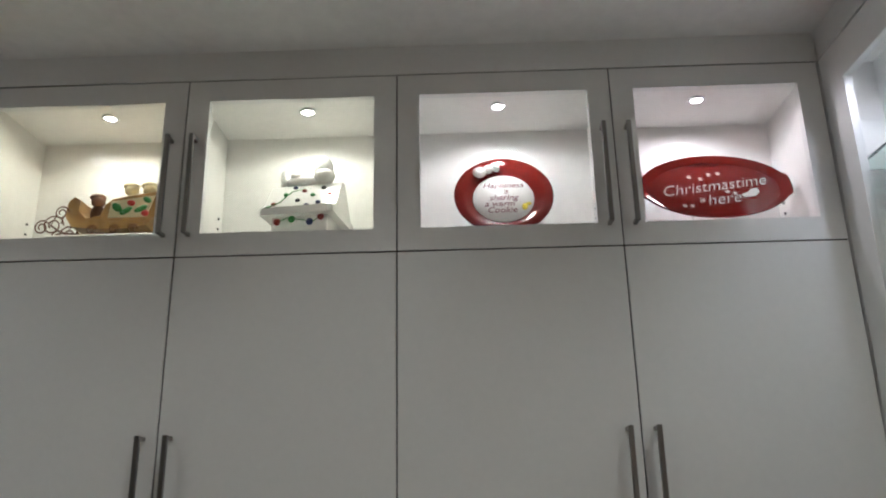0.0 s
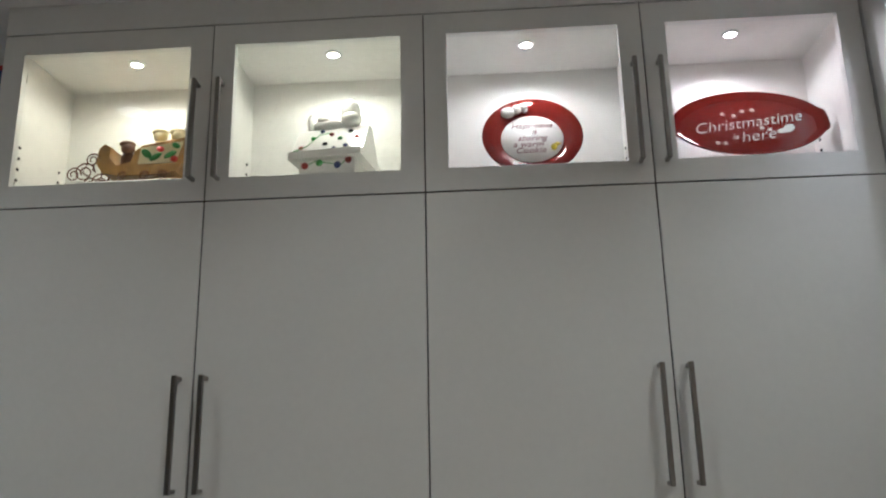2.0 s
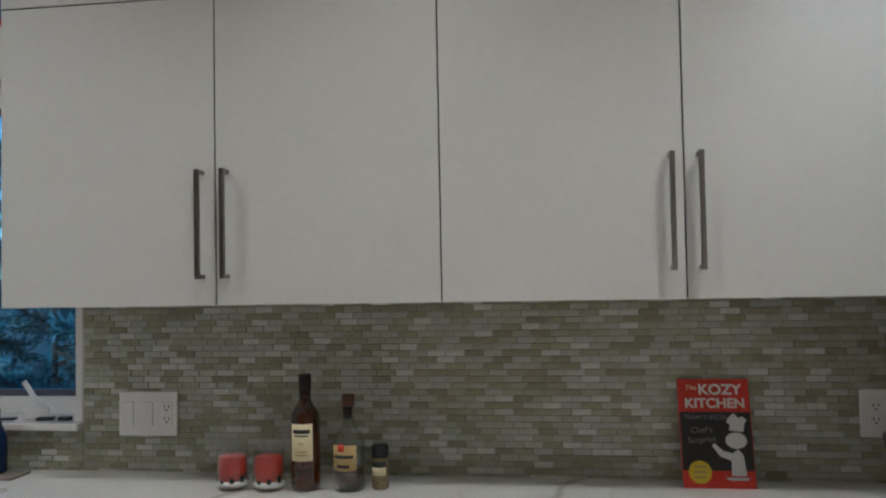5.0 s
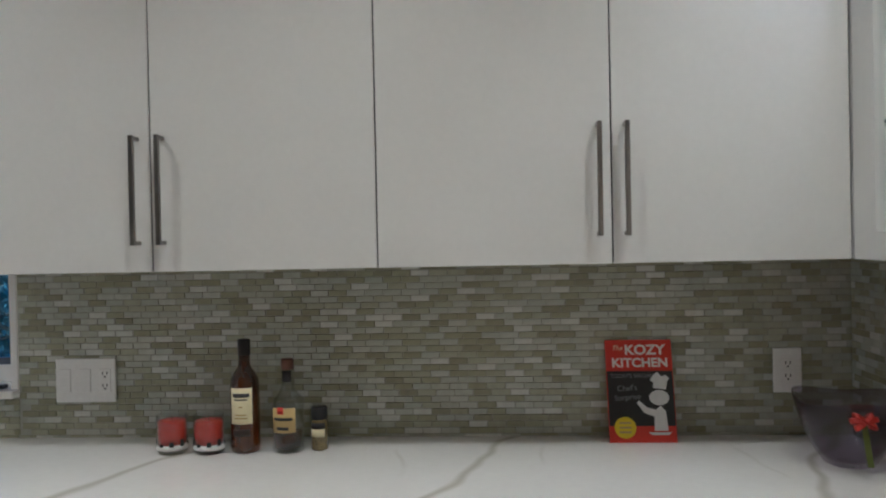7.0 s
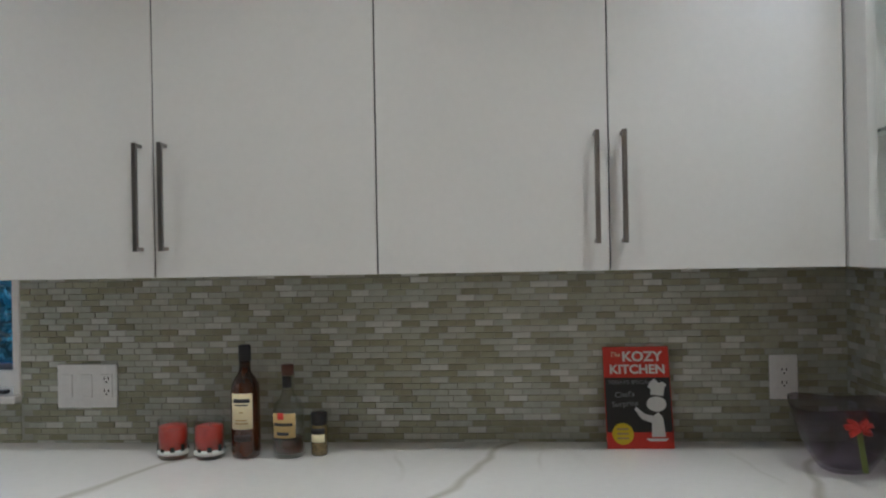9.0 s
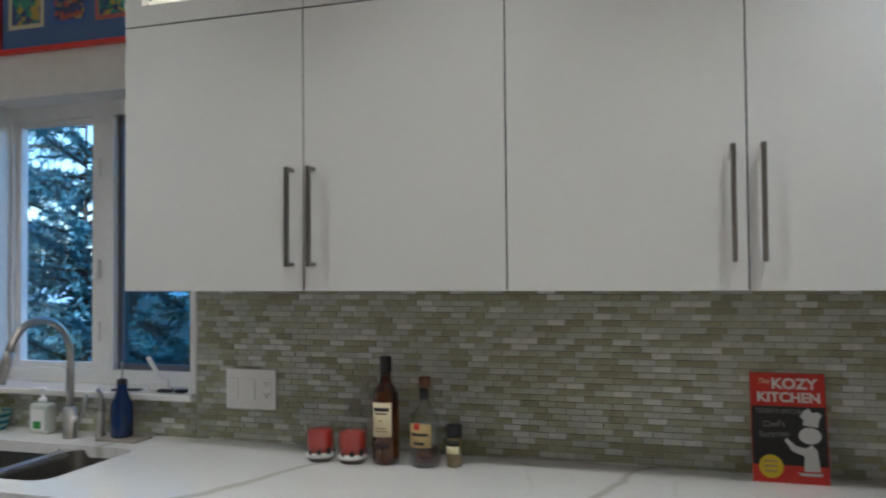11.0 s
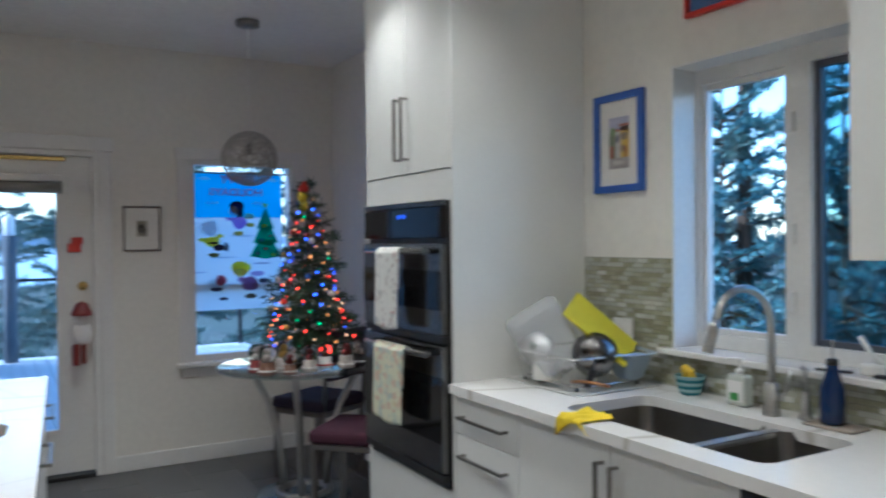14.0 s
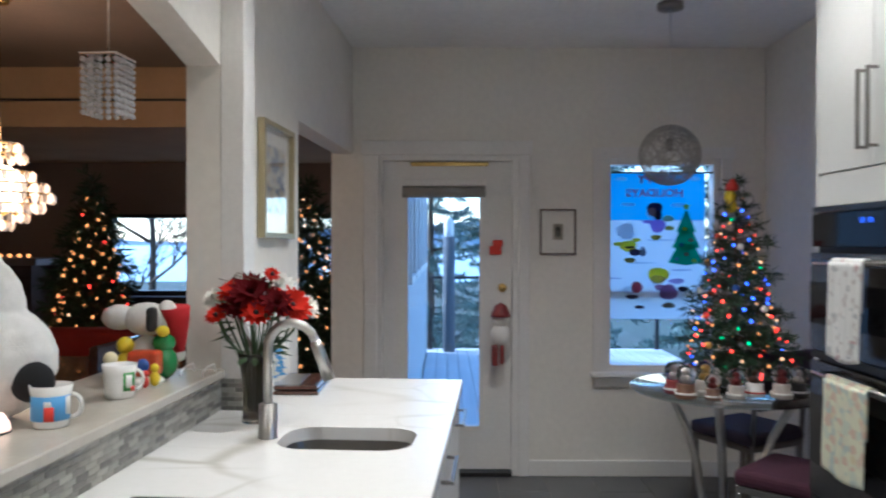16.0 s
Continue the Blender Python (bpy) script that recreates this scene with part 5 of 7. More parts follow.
# plate
pl = thing("display_plate", "round red ceramic plate with a lettered white centre", "plate", pose(0.014, 1.655, SHZ + 0.056, 0, 0, 0) @ pose(0, 0, 0, -20, 0, 0))
FACE = pose(0, 0, 0.134, 90, 0, 0)
part("rim", lathe([(0, 0.0), (0.085, 0.0), (0.098, 0.004), (0.132, 0.018), (0.134, 0.016), (0.1, -0.002), (0.085, -0.008), (0, -0.008)], 48, m=FACE), M_RED, pl)
part("centre", lathe([(0, 0.0016), (0.083, 0.0016), (0.0835, 0.0006), (0, 0.0006)], 40, m=FACE), M_CERAM, pl)
M_SCRIPT = mat("dark_red_script", (0.16, 0.02, 0.03), 0.4)
for k, (tx, dx) in enumerate((("Happiness", 0.0), ("is", 0.005), ("sharing", 0.0), ("a warm", -0.012), ("Cookie", -0.006))):
    letters("lettering", tx, 0.027, M_SCRIPT, pl, pose(dx, -0.0022, 0.134 + 0.045 - 0.022 * k) @ UP, shear=0.25, depth=0.0004)
bm = bmesh.new()
ball(bm, (-0.062, -0.012, 0.222), (0.02, 0.012, 0.018))
ball(bm, (-0.038, -0.012, 0.232), (0.014, 0.011, 0.014))
ball(bm, (-0.016, -0.012, 0.236), (0.011, 0.010, 0.012))
part("relief", bm, M_CERAM, pl, "white moulded relief on the rim")
bm = bmesh.new()
ball(bm, (0.056, -0.004, 0.100), (0.008, 0.003, 0.012))
ball(bm, (0.066, -0.004, 0.110), (0.008, 0.003, 0.006))
part("relief", bm, M_YELLOW, pl)
stn = thing("plate_stand", "small clear plastic plate stand on the cabinet shelf", "stand", pose(0.014, 1.70, SHZ), group="plate stands")
for s in (-0.05, 0.05):
    part("leg", tube([(s, -0.05, 0.085), (s, -0.045, 0.06), (s, -0.03, 0.06), (s, -0.02, 0.004), (s, 0.07, 0.004), (s, 0.03, 0.14)], 0.004, 8), M_CLEAR, stn)
part("bar", tube([(-0.05, 0.05, 0.006), (0.05, 0.05, 0.006)], 0.004, 8), M_CLEAR, stn)
copy_thing(stn, pose(0.575, 1.70, SHZ) @ Matrix.Scale(1.0, 4))

# oval platter
pt = thing("display_platter", "oval red ceramic platter with white holiday lettering", "platter", pose(0.575, 1.655, SHZ + 0.082) @ pose(0, 0, 0, -19, 0, 0) @ Matrix.Scale(0.965, 4))
ol = []
for k in range(64):
    a = 2 * math.pi * k / 64
    ex = abs(math.cos(a))
    r = 1 + 0.0 * ex
    x, z = 0.205 * math.cos(a), 0.112 * math.sin(a)
    if ex > 0.93:
        x = math.copysign(0.196 + 0.012 * math.sin((ex - 0.93) / 0.07 * math.pi * 0.5), math.cos(a))
        z = 0.112 * math.sin(a) * 1.05
    ol.append((x, z + 0.112))
bm = bmesh.new()
loops = []
for s, y in ((1.0, -0.020), (0.975, -0.021), (0.86, -0.004), (0.0, -0.003), (0.86, 0.004), (0.975, -0.013), (1.0, -0.016)):
    if s == 0:
        continue
    loops.append([bm.verts.new((x * s, y, (z - 0.112) * s + 0.112)) for x, z in ol])
for a, b in zip(loops, loops[1:] + loops[:1]):
    if a is loops[2]:
        continue
    for i in range(64):
        bm.faces.new((a[i], a[(i + 1) % 64], b[(i + 1) % 64], b[i])).smooth = True
bm.faces.new(loops[2])
bm.faces.new(loops[3][::-1])
bmesh.ops.recalc_face_normals(bm, faces=bm.faces)
part("dish", bm, M_RED, pt)
TILT = pose(0, 0, 0, 90, 0, 0) @ pose(0, 0, 0, 0, 0, 7)
letters("lettering", "Christmastime", 0.052, M_CHALK, pt, pose(0.0, -0.0055, 0.122) @ TILT, shear=0.35, depth=0.0006, wide=0.96, bold=-0.016)
letters("lettering", "here", 0.052, M_CHALK, pt, pose(0.018, -0.0055, 0.075) @ TILT, shear=0.35, depth=0.0006, bold=-0.016)
letters("lettering", "is", 0.026, M_CHALK, pt, pose(-0.040, -0.0055, 0.074) @ TILT, shear=0.2, depth=0.0006)
for x, z in ((-0.06, 0.158), (-0.005, 0.165), (0.022, 0.168), (-0.09, 0.055), (-0.07, 0.053), (0.055, 0.095), (0.035, 0.102), (-0.03, 0.15)):
    for a in (0, 60, 120):
        part("snowflake", box(-0.007, 0.007, -0.0006, 0, -0.0012, 0.0012), M_CHALK, pt).matrix_basis = pose(x, -0.0048, z, 0, a, 0)
part("white_motif", prism([(0.078, 0.08), (0.108, 0.084), (0.122, 0.098), (0.118, 0.112), (0.098, 0.108), (0.09, 0.098), (0.07, 0.09)], 0.0006, "y", -0.0052), M_CHALK, pt)

# doghouse jar
dh = thing("doghouse_jar", "white ceramic doghouse cookie jar with painted bulbs", "cookie jar", pose(-0.520, 1.715, SHZ, 0, 0, -8))
part("house", box(-0.078, 0.078, -0.068, 0.068, 0, 0.15, 0.006, 2), M_CERAM, dh)
bm = bmesh.new()
prof = [(-0.092, 0.128), (-0.092, 0.148), (-0.072, 0.15), (-0.012, 0.238), (0.012, 0.238), (0.072, 0.15), (0.092, 0.148), (0.092, 0.128)]
prism(prof, 0.2, "x", -0.1, bm)
rf = part("roof", bm, M_CERAM, dh)
part("roof_line", boxes((-0.1, 0.1, -0.0725, -0.0715, 0.1495, 0.1515),), M_INK, rf)
bulbs = (mat("dark_red_glaze", (0.25, 0.02, 0.015), 0.3), M_GREENP, mat("deep_blue_glaze", (0.02, 0.03, 0.12), 0.3), M_INK)
rng = random.Random(4)
for k, (x, s) in enumerate(((-0.075, 0.2), (-0.05, 0.6), (-0.03, 0.9), (-0.01, 0.3), (0.0, 0.72), (0.028, 0.5), (0.05, 0.15), (0.052, 0.8), (0.075, 0.5), (-0.085, 0.05), (0.02, 0.05))):
    y, z = -0.0735 + 0.06 * s, 0.152 + 0.086 * s
    bm = bmesh.new()
    ball(bm, (x, y, z), (0.0075, 0.005, 0.0055), 10)
    part("bulb", bm, bulbs[k % 4], dh, "painted light bulb")
for k, (x, z) in enumerate(((-0.06, 0.115), (-0.02, 0.12), (0.03, 0.11), (0.06, 0.122))):
    bm = bmesh.new()
    ball(bm, (x, -0.069, z), (0.01, 0.005, 0.01), 10)
    part("bulb", bm, bulbs[k % 3], dh, "painted light bulb")
for pts in ([(-0.095, -0.074, 0.155), (-0.06, -0.062, 0.172), (-0.035, -0.03, 0.215), (0.0, -0.022, 0.224)], [(-0.07, -0.069, 0.11), (-0.03, -0.0695, 0.125), (0.0, -0.0695, 0.118), (0.04, -0.0695, 0.11), (0.065, -0.0695, 0.13)], [(0.01, -0.02, 0.225), (0.045, -0.035, 0.2), (0.085, -0.06, 0.17)]):
    part("wire", tube(pts, 0.0012, 6), M_GREENP, dh)
bm = bmesh.new()
ball(bm, (-0.01, 0, 0.252), (0.062, 0.022, 0.02))
ball(bm, (-0.068, 0.0, 0.262), (0.013, 0.02, 0.03))
ball(bm, (-0.03, -0.004, 0.268), (0.022, 0.018, 0.014))
ball(bm, (0.042, 0, 0.285), (0.026, 0.024, 0.04))
ball(bm, (0.045, -0.006, 0.262), (0.03, 0.024, 0.024))
single("reclining_figurine", bm, M_CERAM, "plain white reclining figurine on the doghouse roof", "figurine", pose(-0.520, 1.715, SHZ, 0, 0, -8))

# sleigh
SLM = pose(-1.055, 1.70, SHZ + 0.088)
single("display_block", box(-1.20, -0.90, 1.63, 1.78, SHZ, SHZ + 0.088, 0.004), M_WHITE, "white display block under the sleigh", "stand")
sl = thing("sleigh", "gold and cream toy sleigh with green and red leaves", "figurine", SLM)
hull = [(-0.085, 0.03), (-0.03, 0.022), (0.06, 0.022), (0.115, 0.03), (0.14, 0.06), (0.15, 0.115), (0.14, 0.125), (0.02, 0.105), (0.0, 0.09), (-0.01, 0.06), (-0.05, 0.052), (-0.07, 0.075), (-0.068, 0.105), (-0.085, 0.115), (-0.1, 0.1), (-0.105, 0.06)]
bm = prism(hull, 0.085, "y", -0.045)
part("hull", bm, mat("antique_gold", (0.46, 0.27, 0.08), 0.4, var=0.3, scale=30), sl)
part("side_panel", prism([(0.012, 0.052), (0.115, 0.052), (0.135, 0.112), (0.018, 0.098)], 0.003, "y", -0.0485), M_LABEL, sl, "cream side panel")
for k, (cx, cz, w, h, a, m_) in enumerate(((0.035, 0.08, 0.018, 0.010, 40, M_GREENP), (0.06, 0.07, 0.02, 0.008, -30, M_GREENP), (0.072, 0.092, 0.012, 0.008, 20, M_REDP), (0.1, 0.075, 0.02, 0.008, -25, M_GREENP), (0.115, 0.1, 0.013, 0.008, 30, M_GREENP), (0.112, 0.062, 0.011, 0.009, 10, M_REDP))):
    bm = bmesh.new()
    ball(bm, (0, 0, 0), (w, 0.003, h), 10)
    part("leaf", bm, m_, sl).matrix_basis = pose(cx, -0.049, cz, 0, a, 0)
M_RUST = mat("rust_wire", (0.13, 0.04, 0.02), 0.5, 0.6)
for s in (-0.045, 0.038):
    part("runner", tube([(0.12, s, 0.008), (0.04, s, 0.006), (-0.06, s, 0.006), (-0.11, s, 0.014), (-0.14, s, 0.035), (-0.13, s, 0.06), (-0.11, s, 0.055), (-0.112, s, 0.04)], 0.0025, 8), M_RUST, sl)
    for cx, cz, r0 in ((-0.135, 0.035, 0.03), (-0.165, 0.03, 0.022), (-0.115, 0.07, 0.02)):
        part("curl", tube([(cx + (r0 - r0 * 0.04 * q) * math.cos(q * 0.6), s, cz + (r0 - r0 * 0.04 * q) * math.sin(q * 0.6)) for q in range(18)], 0.002, 6), M_RUST, sl)
    for cx in (-0.03, 0.03, 0.08):
        part("scroll", tube([(cx + r_ * math.cos(a_), s, 0.02 + r_ * math.sin(a_)) for r_, a_ in ((0.014 - 0.0006 * q, q * 0.6) for q in range(16))], 0.0018, 6), M_RUST, sl)
for label, x, cols in (("small brown toy rider sitting in the sleigh", -0.035, (mat("brown_toy", (0.16, 0.075, 0.04), 0.4, var=0.2, scale=40), M_LABEL)), ("small cream toy sitting in the sleigh", 0.055, (M_LABEL, M_LABEL)), ("small toy with a brown cap sitting in the sleigh", 0.105, (M_REDP, M_LABEL))):
    bm = bmesh.new()
    ball(bm, (0, 0, 0.02), (0.02, 0.018, 0.028))
    ball(bm, (0.0, -0.004, 0.056), (0.019, 0.017, 0.017))
    ball(bm, (-0.004, 0, 0.07), (0.022, 0.019, 0.01))
    single("toy_rider", bm, cols[0] if x < 0 else M_LABEL, label, "figurine", SLM @ pose(x, -0.01, 0.085 if x > 0 else 0.055), group="sleigh riders")

# ---- breakfast nook ----
tb = thing("glass_table", "round glass table on curved steel legs", "table", pose(-4.47, 1.235, 0))
part("glass_top", lathe([(0, 0.738), (0.472, 0.738), (0.476, 0.744), (0.472, 0.75), (0, 0.75)], 64), glass("table_glass", (0.80, 0.93, 0.92)), tb)
for a in (95, 215, 335):
    c, s = math.cos(radians(a)), math.sin(radians(a))
    part("leg", tube([(c * r_, s * r_, z) for r_, z in ((0.40, 0.737), (0.33, 0.64), (0.24, 0.5), (0.18, 0.34), (0.15, 0.18), (0.14, 0.02))], 0.02, 12), M_STEEL, tb)
part("base_plate", lathe([(0, 0), (0.27, 0), (0.27, 0.01), (0.262, 0.016), (0, 0.016)], 48), mat("blue_grey_base", (0.2, 0.26, 0.32), 0.25, 0.6, var=0.05), tb)
part("collar", lathe([(0.12, 0.016), (0.16, 0.016), (0.16, 0.04), (0.12, 0.04), (0.12, 0.016)], 32), M_STEEL, tb)


def chair(m, seat_m, label):
    t = thing("dining_chair", label, "chair", m, group="dining chairs")
    part("seat", box(-0.21, 0.21, -0.21, 0.21, 0.43, 0.50, 0.025, 3), seat_m, t)
    part("seat_frame", box(-0.2, 0.2, -0.2, 0.2, 0.40, 0.43, 0.004), M_NICKEL, t)
    for x in (-0.185, 0.185):
        for y in (-0.185, 0.185):
            part("leg", box(x - 0.014, x + 0.014, y - 0.014, y + 0.014, 0, 0.40, 0.003), M_NICKEL, t)
    for x in (-0.185, 0.185):
        part("back_post", tube([(x, 0.195, 0.42), (x, 0.215, 0.7), (x, 0.25, 0.92)], 0.013, 10), M_NICKEL, t)
    b = part("backrest", box(-0.19, 0.19, -0.02, 0.02, 0, 0.30, 0.015, 3), seat_m, t)
    b.matrix_basis = pose(0, 0.225, 0.62, -8, 0, 0)
    return t


chair(pose(-3.93, 1.36, 0, 0, 0, -45), M_PURPLE, "metal dining chair with a purple upholstered seat")
chair(pose(-4.80, 1.46, 0, 0, 0, -62), M_NAVY, "metal dining chair with a dark upholstered seat")


def conifer_mesh(name, height, radius, z0, layers, per, needle, seed, droop=0.25, width=0.0022, clump=14, gap=0.0, jit=0.0):
    """Needles of a conifer, set along branches in layers: many thin blades in one mesh."""
    rng = np.random.default_rng(seed)
    V, Fc, wood = [], [], []
    for k in range(layers):
        f = k / (layers - 1)
        z = z0 + (height - z0) * f
        R = radius * (1 - f) ** 0.85 + needle * 0.6
        nb = max(4, int(per * (1 - 0.62 * f)))
        for b in range(nb):
            if rng.random() < gap:
                continue
            a = 2 * math.pi * (b + rng.random() * 0.8) / nb + k * 1.3
            L_ = R * rng.uniform(0.72, 1.12)
            st = np.array([0, 0, z + rng.normal(0, needle * 0.3 + jit * (height - z0) / layers)])
            d = np.array([math.cos(a), math.sin(a), -droop + 0.45 * f + rng.normal(0, 0.07 + 0.3 * jit)])
            d /= np.linalg.norm(d)
            wood.append((st, st + d * L_ * 0.95))
            n = max(5, int(clump * L_ / radius * 2.2))
            for q in range(n):
                s = (q + 0.5 + rng.random() * 0.5) / n
                p = st + d * L_ * (0.12 + 0.88 * s)
                for w in range(3):
                    nd = d * 0.7 + rng.normal(0, 0.6, 3)
                    nd /= np.linalg.norm(nd)
                    ln = needle * rng.uniform(0.7, 1.25)
                    side = np.cross(nd, rng.normal(0, 1, 3))
                    side = side / (np.linalg.norm(side) + 1e-9) * width * rng.uniform(0.7, 1.3)
                    i = len(V)
                    V += [tuple(p), tuple(p + nd * ln * 0.5 + side), tuple(p + nd * ln), tuple(p + nd * ln * 0.5 - side)]
                    Fc.append((i, i + 1, i + 2, i + 3))
    me = bpy.data.meshes.new(name)
    me.from_pydata(V, [], Fc)
    return me, wood


def tree(name, label, m, height, radius, z0, layers, per, needle, seed, needle_m, bark_m, trunk_r, cat="tree", **kw):
    t = thing(name, label, cat, m)
    me, wood = conifer_mesh("crown", height, radius, z0, layers, per, needle, seed, **kw)
    me.materials.append(needle_m)
    c = new("crown", me)
    c.parent = t
    bm = tube([(0, 0, 0), (0, 0, height * 0.5), (0, 0, height * 0.98)], trunk_r, 10, taper=0.15)
    part("trunk", bm, bark_m, t)
    bm = bmesh.new()
    for a, b in wood:
        tube([a, b], trunk_r * 0.16, 4, bm, taper=0.3)
    part("limb", bm, bark_m, t)
    return t


M_PINE = mat("artificial_needles", (0.02, 0.055, 0.025), 0.6, rand="island", ramp=((0.012, 0.035, 0.018), (0.025, 0.06, 0.03), (0.03, 0.08, 0.04)), var=0.1)
M_BARK = mat("bark", (0.06, 0.04, 0.025), 0.9, var=0.25, scale=12, bump=0.5)
GLOWS = [glow("bulb_warm", (1.0, 0.36, 0.09), 0.5), glow("bulb_red", (1.0, 0.04, 0.02), 1.2), glow("bulb_green", (0.03, 0.8, 0.25), 0.5), glow("bulb_blue", (0.05, 0.12, 1.0), 1.6), glow("bulb_white", (1.0, 0.52, 0.24), 0.6)]


def bulb_string(t, n, height, radius, z0, size, seed, weights):
    """Little lamps spiralling over the outside of a tree."""
    rng = random.Random(seed)
    bm = bmesh.new()
    ball(bm, (0, 0, 0), (1, 1, 1.3), 8)
    base = mesh_of("light_bulb", bm)
    kinds = []
    for g in GLOWS:
        me = base.copy()
        me.materials.append(g)
        kinds.append(me)
    for k in range(n):
        f = (k + 0.5) / n
        f = 1 - (1 - f) ** 0.62
        z = z0 + (height * 0.96 - z0) * f
        a = k * 2.39996
        r = (radius * (1 - f) ** 0.85 + 0.02) * rng.uniform(0.75, 1.0)
        ob = new("light_bulb", rng.choices(kinds, weights)[0])
        ob.parent = t
        ob.matrix_basis = Matrix.LocRotScale((r * math.cos(a), r * math.sin(a), z - 0.2 * r), None, [size * rng.uniform(0.75, 1.25)] * 3)


nt_ = tree("christmas_tree", "small lit Christmas tree standing on the glass table", pose(-4.56, 1.31, 0.7505), 1.02, 0.29, 0.10, 15, 16, 0.05, 5, M_PINE, M_BARK, 0.014, width=0.0028, clump=16, droop=0.18)
part("stand", lathe([(0, 0), (0.11, 0), (0.11, 0.012), (0.03, 0.03), (0.02, 0.07), (0, 0.07)], 20), M_DARK, nt_)
bulb_string(nt_, 135, 1.02, 0.27, 0.14, 0.0058, 3, (5, 6, 2, 4, 3))
for k, (a, z, m_) in enumerate(((200, 0.45, M_REDP), (250, 0.62, M_GOLD), (300, 0.36, M_REDP), (340, 0.5, M_BLUE), (20, 0.4, M_WHITE), (230, 0.3, M_WHITE), (280, 0.75, M_REDP), (310, 0.22, M_GOLD), (350, 0.7, M_WHITE), (265, 0.48, M_WHITE))):
    r = 0.27 * (1 - (z - 0.1) / 0.92) + 0.02
    bm = bmesh.new()
    ball(bm, (r * math.cos(radians(a)), r * math.sin(radians(a)), z), 0.018, 12)
    part("bauble", bm, m_, nt_)
bm = bmesh.new()
ball(bm, (0, 0, 0.0), (0.035, 0.03, 0.04))
ball(bm, (0.0, 0.01, -0.05), (0.03, 0.026, 0.035))
single("tree_topper", bm, M_YELLOW, "plain yellow toy sitting at the top of the tree", "figurine", pose(-4.54, 1.27, 0.7505 + 0.955))
single("topper_hat", lathe([(0, 0.0), (0.034, 0.0), (0.03, 0.02), (0.012, 0.05), (0, 0.062)], 18), M_REDP, "small red felt hat on the tree topper", "hat", pose(-4.54, 1.28, 0.7505 + 0.99, 0, 15, 0))
lamp("POINT", "tree_glow", pose(-4.35, 1.15, 1.15), 0.25, (1.0, 0.6, 0.45), 0.15)


M_GLOBE = glass("globe_glass", (0.97, 0.98, 1.0), 0.0, 1.33)


def snow_globe(x, y, s, base_m, toy_m):
    t = thing("snow_globe", "small glass snow globe with a coloured base", "snow globe", pose(x, y, 0.7505) @ Matrix.Scale(s * 1.0, 4), group="snow globes")
    part("base", lathe([(0, 0), (0.042, 0), (0.045, 0.006), (0.043, 0.024), (0.036, 0.03), (0.037, 0.054), (0.034, 0.060), (0, 0.060)], 24), base_m, t)
    part("base_band", lathe([(0.0425, 0.016), (0.0455, 0.016), (0.0445, 0.024), (0.0415, 0.024), (0.0425, 0.016)], 24), M_WHITE if base_m is not M_WHITE else M_REDP, t)
    part("globe", lathe([(0.028, 0.060)] + [(0.042 * math.sin(a), 0.097 - 0.042 * math.cos(a)) for a in [0.75 + k * (math.pi - 0.75) / 12 for k in range(13)]], 24), M_GLOBE, t)
    bm = bmesh.new()
    ball(bm, (0, 0, 0.078), (0.022, 0.018, 0.018), 10)
    ball(bm, (0.002, 0, 0.103), 0.014, 10)
    part("inner_toy", bm, toy_m, t)


M_UMBER = mat("brown_resin", (0.16, 0.08, 0.05), 0.4, var=0.25, scale=40)
M_IVORY = mat("ivory_resin", (0.46, 0.42, 0.38), 0.4, var=0.15, scale=40)
M_MAROON = mat("dark_red_resin", (0.22, 0.03, 0.03), 0.4, var=0.2, scale=40)
for x, y, k_, base_m, toy_m in ((-4.21, 0.95, 1.15, M_UMBER, M_IVORY), (-4.27, 1.06, 1.2, M_IVORY, M_GOLD), (-4.20, 1.18, 1.0, M_IVORY, M_MAROON), (-4.25, 1.285, 1.05, M_WHITE, M_UMBER), (-4.21, 1.395, 1.1, M_IVORY, M_MAROON), (-4.33, 0.93, 1.1, M_MAROON, M_IVORY), (-4.17, 1.06, 0.85, M_UMBER, M_MAROON), (-4.27, 1.50, 1.0, M_DARK, M_IVORY)):
    snow_globe(x, y, k_, base_m, toy_m)

# wire ball pendant
pd = thing("ball_pendant", "woven wire ball pendant lamp, switched off", "pendant lamp", pose(-4.6, 0.983, 1.921))
rng = random.Random(8)
M_WIRE = mat("silver_wire", (0.40, 0.38, 0.36), 0.4, 0.7)
bm = bmesh.new()
for k in range(72):
    q = Euler((rng.uniform(0, 6.28), rng.uniform(0, 6.28), rng.uniform(0, 6.28))).to_matrix()
    off = rng.uniform(-0.5, 0.5) * 0.155
    rr = math.sqrt(0.155 ** 2 - off ** 2)
    tube([q @ Vector((rr * math.cos(a), rr * math.sin(a), off)) for a in [i * 2 * math.pi / 26 for i in range(27)]], 0.0016, 4, bm)
part("wire_ball", bm, M_WIRE, pd)["kind"] = "stuff"
part("cord", tube([(0, 0, 0.15), (0, 0, CEIL - 1.921 - 0.03)], 0.0025, 8), M_WHITE, pd)
part("canopy", lathe([(0, CEIL - 1.921), (0.065, CEIL - 1.921), (0.065, CEIL - 1.921 - 0.03), (0.01, CEIL - 1.921 - 0.035), (0, CEIL - 1.921 - 0.035)], 28), M_NICKEL, pd)
part("socket", lathe([(0, 0.02), (0.018, 0.02), (0.018, 0.08), (0.006, 0.09), (0, 0.09)], 16), M_NICKEL, pd)
bm = bmesh.new()
ball(bm, (0, 0, 0), 0.025)
part("bulb", bm, M_WHITE, pd)

